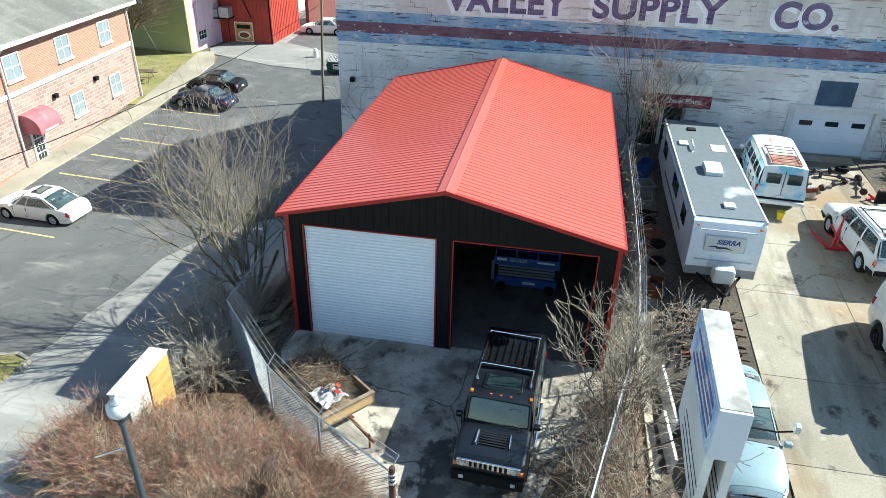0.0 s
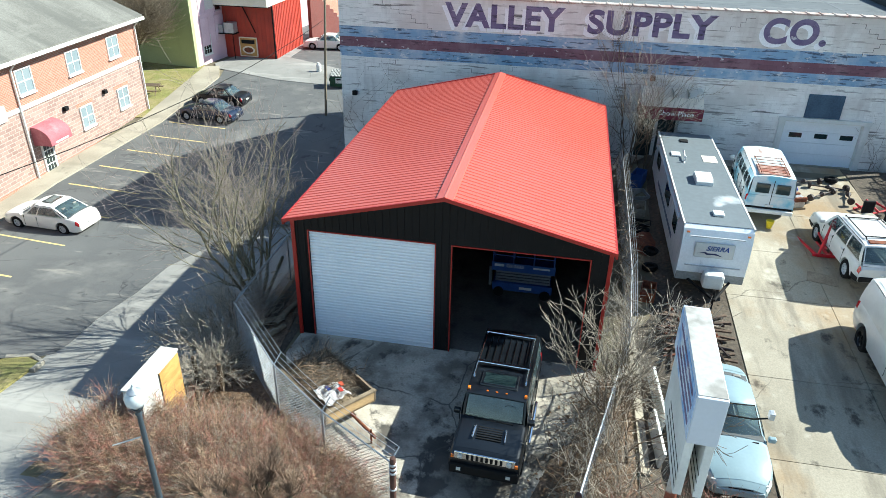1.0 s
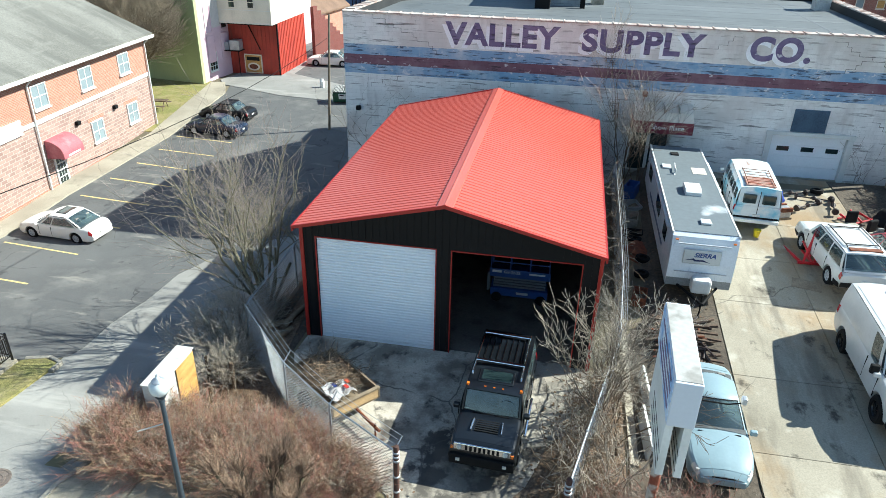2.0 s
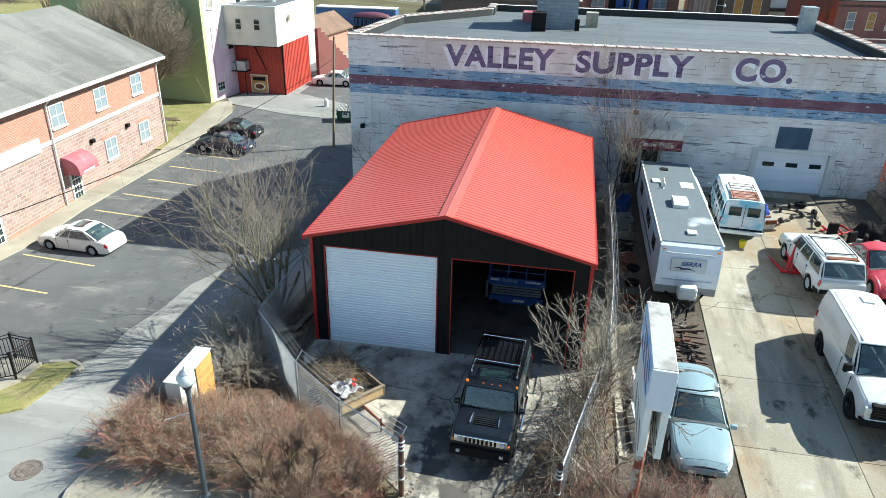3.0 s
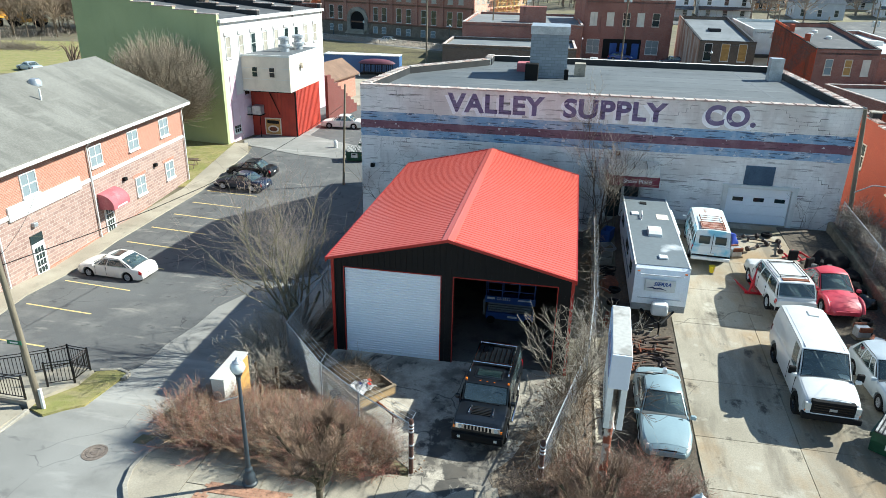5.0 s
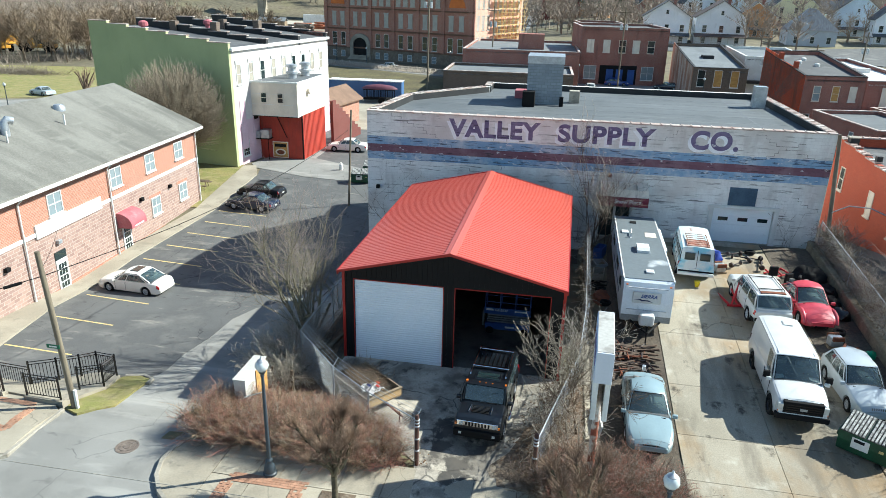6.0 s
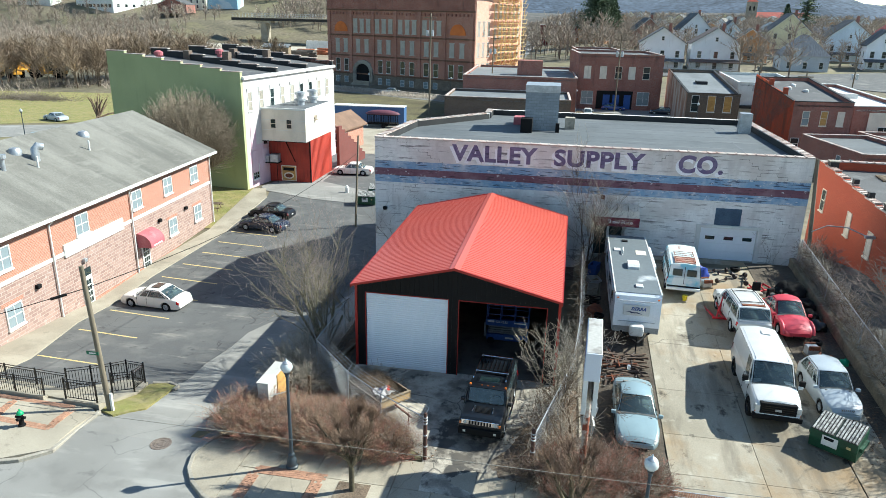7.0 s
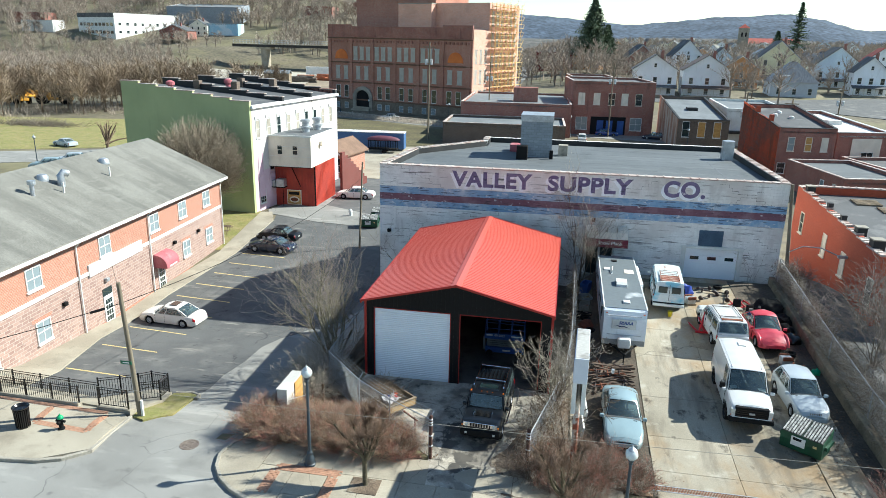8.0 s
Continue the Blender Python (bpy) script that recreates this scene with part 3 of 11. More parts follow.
slabs("pavement", [-2.4, -0.9, 0.6, 2.1, 3.6, 5.1, 6.6, 8.1, 9.6, 11.1, 12.6], [-12.4, -10.7, -9.0, -7.3], 0.12, M["concrete"], "pale concrete pavement slabs along the street", skip=((0, 0), (0, 1)))
flat_piece("pavement_corner", [(-2.4, -11.15), (-1.98, -11.2), (-1.4, -11.65), (-0.91, -12.0), (-0.91, -9.02), (-2.4, -9.02)], 0.115, 0.3, M["concrete"], "curved concrete pavement edge at the street corner", "pavement")
flat_piece("pavement_corner", [(-2.42, -7.3), (-4.1, -7.3), (-4.36, -8.1), (-4.4, -8.75), (-4.15, -9.5), (-3.6, -10.2), (-2.9, -10.8), (-2.42, -11.15)], 0.115, 0.3, M["concrete"], "rounded concrete pavement corner at the alley", "pavement")
flat_piece("pavement_west", [(-10.26, -6.63), (-10.1, -9.6), (-11.7, -10.65), (-13.4, -10.85), (-40, -10.85), (-40.71, -5.59), (-14.03, -5.59), (-11.22, -5.87)], 0.13, 0.35, M["concrete"], "pale concrete pavement with brick bands beyond the alley", "pavement")
slabs("concrete_yard", [14.0, 17.6, 21.2], [-12.8, -9.6, -6.62, -5.3, -2.7, 0.65, 4.95, 8.2, 11.4, 14.2, 16.9], 0.02, M["lot"], "stained concrete yard slabs with the parked vehicles", gap=0.011)
slabs("concrete_yard", [21.24, 23.0], [-12.8, -9.6, -6.62, -5.3, -2.7, 0.65], 0.018, M["lot"], "stained concrete slabs under the dumpster", gap=0.011)
flat_piece("dirt_strip", [(10.4, -7.2), (13.97, -7.2), (13.97, 16.9), (10.4, 17.0)], 0.005, 0.2, M["dirt"], "oily dirt strip beside the yard", "ground")
flat_piece("gravel_strip", [(21.23, -12.8), (24.1, -12.8), (24.1, 16.9), (21.23, 16.9)], 0.0, 0.2, M["dirt"], "dirt and gravel strip below the retaining wall", "ground")
flat_piece("garage_apron", [(-0.6, -1.2), (0.2, -3.0), (2.0, -5.0), (4.3, -6.8), (4.4, -7.28), (8.6, -7.28), (8.9, -5.2), (9.3, -2.4), (9.3, 0.14), (-0.5, 0.14)], 0.005, 0.25, M["pad"], "oil-stained concrete apron before the garage", "pavement")
flat_piece("garage_margin", [(-3.2, -2.4), (-0.7, -1.2), (-0.55, 14.5), (10.4, 14.5), (10.4, 16.9), (-3.0, 16.9)], -0.004, 0.2, M["dirt"], "dirt margin with litter around the garage", "ground")
flat_piece("planting_bed", [(-4.15, -7.28), (4.2, -7.28), (3.9, -6.8), (1.8, -5.2), (0.0, -3.2), (-1.0, -1.6), (-3.1, -2.6), (-3.8, -5.0)], 0.06, 0.3, M["leaf_litter"], "planting bed of brown leaf litter under the hedge", "planting bed")
flat_piece("planting_strip", [(8.75, -7.28), (13.8, -7.28), (13.8, -5.6), (10.3, -5.6), (10.3, -0.4), (9.4, -0.4), (9.4, -2.4), (9.0, -5.2)], 0.05, 0.3, M["leaf_litter"], "weedy strip of leaf litter along the fence", "planting bed")
flat_piece("east_alley", [(24.5, -13), (29.0, -13), (29.0, 45), (24.9, 45)], 0.02, 0.2, M["asphalt"], "dark asphalt lane beside the orange building", "road")


def kerb(name, pts, label, h=0.15, w=0.16):
    bm = bmesh.new()
    rs = []
    for i, (x, y) in enumerate(pts):
        a, b = pts[max(i - 1, 0)], pts[min(i + 1, len(pts) - 1)]
        d = Vector((b[0] - a[0], b[1] - a[1], 0)).normalized()
        n = Vector((d.y, -d.x, 0)) * w / 2
        z = g(x, y)
        rs.append(ring(bm, [(x - n.x, y - n.y, z - 0.2), (x - n.x, y - n.y, z + h - 0.02), (x - n.x * 0.7, y - n.y * 0.7, z + h), (x + n.x, y + n.y, z + h), (x + n.x, y + n.y, z - 0.2)]))
    skin(bm, rs)
    single(name, bm, M["kerb"], label, "kerb", kind="structure")


kerb("kerb", [(12.8, -12.5), (0.0, -12.5), (-0.8, -12.2), (-1.4, -11.75), (-2.0, -11.3), (-2.9, -10.85), (-3.65, -10.25), (-4.2, -9.52), (-4.46, -8.75), (-4.42, -8.1), (-4.2, -7.3), (-3.95, -5.2), (-3.3, -2.7)], "pale concrete kerb along the street corner")
kerb("kerb", [(-10.23, -6.46), (-10.0, -9.65), (-10.8, -10.4), (-11.7, -10.75), (-13.4, -10.95), (-40, -10.95)], "pale concrete kerb round the far pavement")
kerb("kerb", [(-9.25, -2.4), (-9.45, -1.7), (-10.1, -1.38), (-10.8, -1.75)], "short curved kerb at the grass wedge")


def brick_band(name, pts, width, label):
    """A band of paving bricks, each one a piece, along a line."""
    ob = thing(name, pts[0][0], pts[0][1], g(*pts[0]) + 0.12, 0, label, "paving", kind="structure")
    b = ob.matrix_basis.translation
    me = mesh_of("paving_brick", boxes((-0.105, -0.054, -0.05, 0.105, 0.054, 0.012)), M["paver"])
    for (xa, ya), (xb, yb) in zip(pts, pts[1:]):
        L_ = math.hypot(xb - xa, yb - ya)
        ang = math.degrees(math.atan2(yb - ya, xb - xa))
        n, r = int(L_ / 0.22), max(1, round(width / 0.115))
        for k in range(n):
            for j in range(r):
                t = (k + 0.5 + 0.5 * (j % 2)) / n
                if t > 1:
                    continue
                q = T(xa - b.x + (xb - xa) * t, ya - b.y + (yb - ya) * t, 0.006, 0, 0, ang) @ T(0, (j - (r - 1) / 2) * 0.115, 0)
                z = g(xa + (xb - xa) * t, ya + (yb - ya) * t) + 0.125 - b.z
                q.translation.z = z
                part("paving_brick", me, None, ob, m=q)
    return ob


brick_band("brick_border", [(-1.75, -9.05), (1.0, -9.05)], 0.46, "red brick paving border in the pavement")
brick_band("brick_border", [(-1.65, -9.25), (-1.65, -10.7)], 0.46, "red brick paving border in the pavement")
brick_band("brick_border", [(0.85, -9.25), (0.85, -10.7)], 0.46, "red brick paving border in the pavement")
brick_band("brick_band", [(-17.72, -6.18), (-11.54, -6.46)], 0.34, "red brick paving band along the far pavement")
brick_band("brick_chevron", [(-11.4, -6.7), (-11.15, -8.35), (-13.9, -8.15), (-14.4, -6.6)], 0.34, "angled red brick paving band on the far pavement")
# painted stall lines
for k, (xa, ya, xb, yb) in enumerate(((-19.42, 0.51, -15.31, 0.27), (-19.96, 4.62, -15.77, 4.27), (-20.42, 8.26, -15.83, 7.81), (-20.66, 11.73, -15.76, 11.29), (-20.61, 14.73, -15.87, 14.34), (-20.46, 17.48, -16.01, 17.08), (-20.26, 20.17, -15.87, 19.77), (-20.17, 22.8, -15.86, 22.44), (-20.34, 25.53, -15.84, 25.15))):
    flat_piece("stall_line", [(xa, ya - 0.06), (xb, yb - 0.06), (xb, yb + 0.06), (xa, ya + 0.06)], 0.021, 0.02, M["yellow"], "worn yellow parking stall line", "road marking")
M["manhole"] = mat("worn_iron_cover", C(122, 110, 100), C(98, 86, 78), 0.7, scale=6, fvar=0.2)
bm = bmesh.new()
lathe(bm, [(0.42, -0.06), (0.42, 0.012), (0.36, 0.012), (0.355, 0.002), (0.28, 0.002), (0.275, 0.014), (0.21, 0.014), (0.205, 0.002), (0.13, 0.002), (0.125, 0.014), (0.02, 0.014)], 24)
single("manhole_cover", bm, M["manhole"], "rusty round manhole cover in the alley mouth", "manhole cover", m=T(-6.2, -8.2, g(-6.2, -8.2)))
dr = thing("drain_channel", 13.0, -6.6, g(13.5, -6.6), 0, "long rusty grated drain across the yard entrance", "drain", kind="structure")
part("drain_frame", boxes((0, -0.2, -0.2, 8.0, -0.16, 0.035), (0, 0.16, -0.2, 8.0, 0.2, 0.035)), M["steel"], dr)
bar = mesh_of("drain_bar", boxes((-0.012, -0.16, -0.05, 0.012, 0.16, 0.03)), M["rust"])
for k in range(130):
    part("drain_bar", bar, None, dr, m=T(0.03 + k * 0.061, 0, 0))

M["trodden"] = mat("trodden_dirt", C(112, 96, 80), C(66, 56, 46), 0.95, scale=1.6, fine=14, fvar=0.4, bump=0.5, bdist=0.03, stain=(C(152, 140, 122), 0.9, 0.56, 0.64, 0.6))
flat_piece("leaf_drift", [(7.2, -7.26), (8.6, -7.26), (8.9, -5.2), (9.25, -2.6), (8.7, -3.2), (8.0, -4.4), (7.6, -5.6), (6.9, -6.6)], 0.014, 0.1, M["trodden"], "dirt and leaves drifted along the fence", "ground", 0.5)
flat_piece("drive_dirt", [(7.7, -8.9), (9.4, -8.9), (9.6, -7.25), (7.3, -7.25)], 0.135, 0.1, M["trodden"], "leaf dirt over the pavement by the fence end", "ground", 0.5)
flat_piece("drive_crossing", [(4.62, -9.0), (7.7, -9.0), (7.35, -7.25), (4.5, -7.25)], 0.128, 0.1, M["pad"], "oil-stained concrete drive crossing the pavement", "pavement", 0.8)
flat_piece("fence_footing", [(10.42, -4.2), (10.66, -4.2), (10.56, 9.6), (10.3, 9.6)], 0.09, 0.2, M["concrete"], "low concrete footing strip along the fence", "footing", 1.2)
# leaf-strewn bed between the hedge and the sagging fence
flat_piece("leaf_bed", [(-4.3, 2.6), (-2.9, 0.2), (-2.5, -3.3), (-2.1, -4.4), (0.0, -5.2), (2.1, -5.8), (1.1, -4.2), (-0.1, -2.9), (-0.9, -1.0), (-1.2, 2.6)], 0.02, 0.12, M["leaf_litter"], "brown leaf-strewn soil bed beside the fence", "ground", 0.8)


flat_piece("old_slab", [(-2.1, -5.6), (-1.9, -4.5), (-0.9, -4.3), (-0.2, -4.9), (-0.4, -5.8)], 0.045, 0.15, M["concrete"], "broken concrete slab among the leaves", "ground", 0.6)


def rail_yard():
    bm = bmesh.new()
    prev = None
    for i in range(19):
        y = 200 + i * 8
        xl = -150 - 0.40 * (y - 200)
        xr = -88 - 0.26 * (y - 200)
        col = ring(bm, [(xl + (xr - xl) * k / 8, y, land(xl + (xr - xl) * k / 8, y) + 0.5) for k in range(9)])
        if prev:
            skin(bm, [prev, col], False)
        prev = col
    single("rail_yard", bm, mat("pale_gravel", C(186, 178, 162), C(150, 141, 126), 0.95, scale=0.05, fine=0.8, fvar=0.2), "pale gravel rail yard beside the old mill", "ground", kind="structure")


rail_yard()

# trodden dirt along the sagging fence
flat_piece("dirt_strip", [(8.05, -4.0), (8.9, -3.0), (9.3, -4.6), (9.0, -5.8), (8.7, -7.2), (7.75, -7.26), (7.5, -6.4), (7.85, -5.4)], 0.012, 0.2, M["trodden"], "trodden brown dirt and leaves beside the fence", "ground", 0.6)


# ---- red-roofed garage ----
GX0, GX1, GY1 = -0.5, 9.25, 13.9
RX, RZ, EZ = 4.36, 5.66, 4.47


def roof_z(x):
    return EZ + (RZ - EZ) * (1 - abs(x - RX) / 4.95)


def rib_panel(length, width, th=0.012, rib=0.018, pitch=0.2286):
    """A ribbed steel sheet: x along the ribs, y across, z out."""
    bm = bmesh.new()
    n = max(1, round(width / pitch))
    p = width / n
    prof = []
    for k in range(n):
        y = k * p
        prof += [(y, 0.0), (y + p * 0.60, 0.0), (y + p * 0.68, rib), (y + p * 0.90, rib), (y + p * 0.98, 0.0)]
    prof.append((width, 0.0))
    a, b = ring(bm, [(0, y, z) for y, z in prof]), ring(bm, [(length, y, z) for y, z in prof])
    c, d = ring(bm, [(0, y, z - th) for y, z in prof]), ring(bm, [(length, y, z - th) for y, z in prof])
    skin(bm, [a, b], False)
    skin(bm, [d, c], False)
    skin(bm, [c, a], False)
    skin(bm, [b, d], False)
    return bm


def garage():
    ob = thing("garage", GX0, 0, 0, 0, "black steel garage with red ribbed metal roof and two bays", "garage")
    o = lambda bm: bmesh.ops.translate(bm, verts=bm.verts, vec=(-GX0, 0, 0)) or bm
    black, red = M["black_metal"], M["red_trim"]
    # front wall with two openings, side and back walls
    th = 0.16
    bm = bmesh.new()
    prism(bm, [(GX0, 0), (0, 0), (0, 3.92), (4.02, 3.92), (4.02, 0), (4.56, 0), (4.56, 3.92), (8.66, 3.92), (8.66, 0), (GX1, 0), (GX1, roof_z(GX1) - 0.08), (RX, RZ - 0.08), (GX0, roof_z(GX0) - 0.08)], 0, th)
    part("front_wall", o(bm), black, ob)
    part("side_wall", o(boxes((GX0, th, 0, GX0 + th, GY1, EZ - 0.05))), black, ob)
    part("side_wall", o(boxes((GX1 - th, th, 0, GX1, GY1, EZ - 0.05))), black, ob)
    bm = bmesh.new()
    prism(bm, [(GX0, 0), (GX1, 0), (GX1, roof_z(GX1) - 0.08), (RX, RZ - 0.08), (GX0, roof_z(GX0) - 0.08)], GY1 - th, GY1)
    part("back_wall", o(bm), black, ob)
    # siding ribs on the front
    rib = mesh_of("siding_rib", boxes((-0.03, -0.022, 0, 0.03, 0.0, 1)), black)
    x = GX0 + 0.12
    while x < GX1 - 0.1:
        top = roof_z(x) - 0.14
        z0 = 0.02 if (x < -0.06 or 4.09 < x < 4.5 or x > 8.74) else 4.02
        part("siding_rib", rib, None, ob, m=T(x - GX0, 0, z0) @ Matrix.Diagonal((1, 1, top - z0, 1)))
        x += 0.2286
    # red corner posts and opening trims
    for a in (GX0 - 0.05, GX1 - 0.07):
        part("corner_trim", o(boxes((a, -0.05, 0, a + 0.12, 0.10, 4.25))), red, ob)
    for a, b in ((0.0, 4.02), (4.56, 8.66)):
        part("opening_trim", o(boxes((a - 0.035, -0.03, 0, a, 0.02, 3.92), (b, -0.03, 0, b + 0.035, 0.02, 3.92), (a - 0.035, -0.03, 3.92, b + 0.035, 0.02, 3.955))), red, ob)
    # roof sheets
    slope = math.hypot(4.95, RZ - EZ)
    ang = math.degrees(math.atan2(RZ - EZ, 4.95))
    y0, y1, n = -0.47, 14.12, 16
    w = (y1 - y0) / n
    sheet_me = mesh_of("roof_sheet", rib_panel(slope, w), M["red_metal"])
    for k in range(n):
        part("roof_sheet", sheet_me, None, ob, m=T(RX - GX0, y0 + k * w, RZ, 0, ang, 0))
        part("roof_sheet", sheet_me, None, ob, m=T(RX - GX0, y0 + (k + 1) * w, RZ, 0, ang, 180))
    bm = bmesh.new()
    k = (RZ - EZ) / 4.95
    prism(bm, [(RX - 0.26, RZ + 0.03 - 0.26 * k), (RX - 0.24, RZ + 0.05 - 0.24 * k), (RX - 0.05, RZ + 0.045), (RX, RZ + 0.07), (RX + 0.05, RZ + 0.045), (RX + 0.24, RZ + 0.05 - 0.24 * k), (RX + 0.26, RZ + 0.03 - 0.26 * k), (RX, RZ + 0.0)], y0 - 0.02, y1)
    part("ridge_cap", o(bm), M["red_metal"], ob)
    for s in (1, -1):
        bm = bmesh.new()
        e = (RX + s * 4.97, EZ + 0.03)
        prism(bm, [(RX, RZ + 0.05), (e[0], e[1]), (e[0], e[1] - 0.11), (RX, RZ - 0.07)], y0 - 0.04, y0 + 0.02)
        part("rake_trim", o(bm), red, ob)
        bm = bmesh.new()
        prism(bm, [(RX, RZ + 0.05), (e[0], e[1]), (e[0], e[1] - 0.11), (RX, RZ - 0.07)], y1 - 0.02, y1 + 0.04)
        part("rake_trim", o(bm), red, ob)
        part("eave_trim", o(boxes((e[0] - 0.03, y0, e[1] - 0.2, e[0] + 0.03, y1, e[1] - 0.02))), red, ob)
    # roller door of many slats
    door = part("roller_door", o(boxes((0.0, 0.085, 0.0, 4.02, 0.11, 3.92), (0.0, 0.05, 0.0, 4.02, 0.09, 0.10))), M["white_door"], ob, "white corrugated steel roller door, closed")
    sl = bmesh.new()
    prof = [(0.0, 0.062), (0.02, 0.052), (0.05, 0.040), (0.078, 0.044), (0.096, 0.056), (0.1082, 0.062)]
    skin(sl, [ring(sl, [(x, yy, z) for z, yy in prof]) for x in (0.01, 4.01)], False)
    slat = mesh_of("slat", sl, M["white_door"], 60)
    for k in range(35):
        part("slat", slat, None, door, m=T(-GX0, 0, 0.11 + k * 0.1082))
    single("garage_floor", boxes((GX0 + 0.16, 0.16, -0.1, GX1 - 0.16, GY1 - 0.16, 0.02)), M["garage_slab"], "grey concrete slab floor inside the garage", "floor", kind="structure")


garage()


# ---- windows and plain buildings ----
WIN = {}


def window_at(parent, m, w=0.9, h=1.5, frame_m="white", pane_m="glass", style="2x2", sill=True, name="window"):
    """A framed window; m: its bottom middle on the wall, y out of the wall."""
    key = (round(w, 2), round(h, 2), frame_m, pane_m, style, sill)
    if key not in WIN:
        t, b = 0.07, bmesh.new()
        rings = []
        for y in (-0.04, 0.05):
            rings.append([ring(b, [(-w / 2 - e, y, -e), (w / 2 + e, y, -e), (w / 2 + e, y, h + e), (-w / 2 - e, y, h + e)]) for e in (t, 0.0)])
        skin(b, [rings[0][0], rings[1][0], rings[1][1], rings[0][1]], True)
        fm, b = mesh_of("window", b, M[frame_m]), bmesh.new()
        bars = []
        if style in ("2x2", "1x2"):
            bars.append((-w / 2, -0.03, h / 2 - 0.03, w / 2, 0.035, h / 2 + 0.03))
        if style == "2x2":
            bars.append((-0.025, -0.03, 0, 0.025, 0.03, h))
        if style == "many":
            for k in range(1, 4):
                bars.append((-w / 2, -0.03, h * k / 4 - 0.015, w / 2, 0.03, h * k / 4 + 0.015))
            for k in range(1, 3):
                bars.append((-w / 2 + w * k / 3 - 0.015, -0.03, 0, -w / 2 + w * k / 3 + 0.015, 0.028, h))
        p = boxes((-w / 2, -0.03, 0, w / 2, 0.012, h))
        s = boxes((-w / 2 - 0.12, -0.04, -0.16, w / 2 + 0.12, 0.12, -0.07))
        WIN[key] = (fm, [mesh_of("glazing_bar", boxes(q), M[frame_m]) for q in bars], mesh_of("pane", p, M[pane_m]), mesh_of("sill", s, M[frame_m]) if sill else None)
    f, bars, p, s = WIN[key]
    ob = part(name, f, None, parent, m=m)
    part("pane", p, None, ob)
    for q in bars:
        part("glazing_bar", q, None, ob)
    if s:
        part("sill", s, None, ob)
    return ob


def faces(w, d):
    """Places on the four walls of a w x d building, from a run along the wall and a height."""
    return {
        "front": lambda u, z: T(u, 0, z, 0, 0, 180),
        "right": lambda u, z: T(w, u, z, 0, 0, -90),
        "back": lambda u, z: T(u, d, z),
        "left": lambda u, z: T(0, u, z, 0, 0, 90),
    }


def flat_building(name, x, y, rz, w, d, h, wall, roof, label, category="building", z=None, parapet=0.4, cope="coping", rise=0.0):
    """A box of four walls under a flat roof behind parapets; rise: how much higher its back stands."""
    z = g(x, y) if z is None else z
    ob = thing(name, x, y, z, rz, label, category)
    t = 0.3
    flank = lambda a, b, lo0, lo1, hi: prism(bmesh.new(), [(0, lo0), (d, lo1), (d, h + rise + hi), (0, h + hi)], a, b, m=Matrix(((0, 1, 0, 0), (1, 0, 0, 0), (0, 0, 1, 0), (0, 0, 0, 1))))
    part("wall", boxes((t, 0, -1, w - t, t, h)), M[wall], ob)
    part("wall", boxes((t, d - t, -1, w - t, d, h + rise)), M[wall], ob)
    part("wall", flank(0, t, -1, -1, 0), M[wall], ob)
    part("wall", flank(w - t, w, -1, -1, 0), M[wall], ob)
    part("roof", flank(t, w - t, h - parapet - 0.2, h + rise - parapet - 0.2, -parapet), M[roof], ob)
    part("coping", boxes((t + 0.06, -0.06, h, w - t - 0.06, t + 0.06, h + 0.09)), M[cope], ob)
    part("coping", boxes((t + 0.06, d - t - 0.06, h + rise, w - t - 0.06, d + 0.06, h + rise + 0.09)), M[cope], ob)
    for a in (-0.06, w - t - 0.06):
        part("coping", flank(a, a + t + 0.12, h, h + rise, 0.09), M[cope], ob)
    return ob


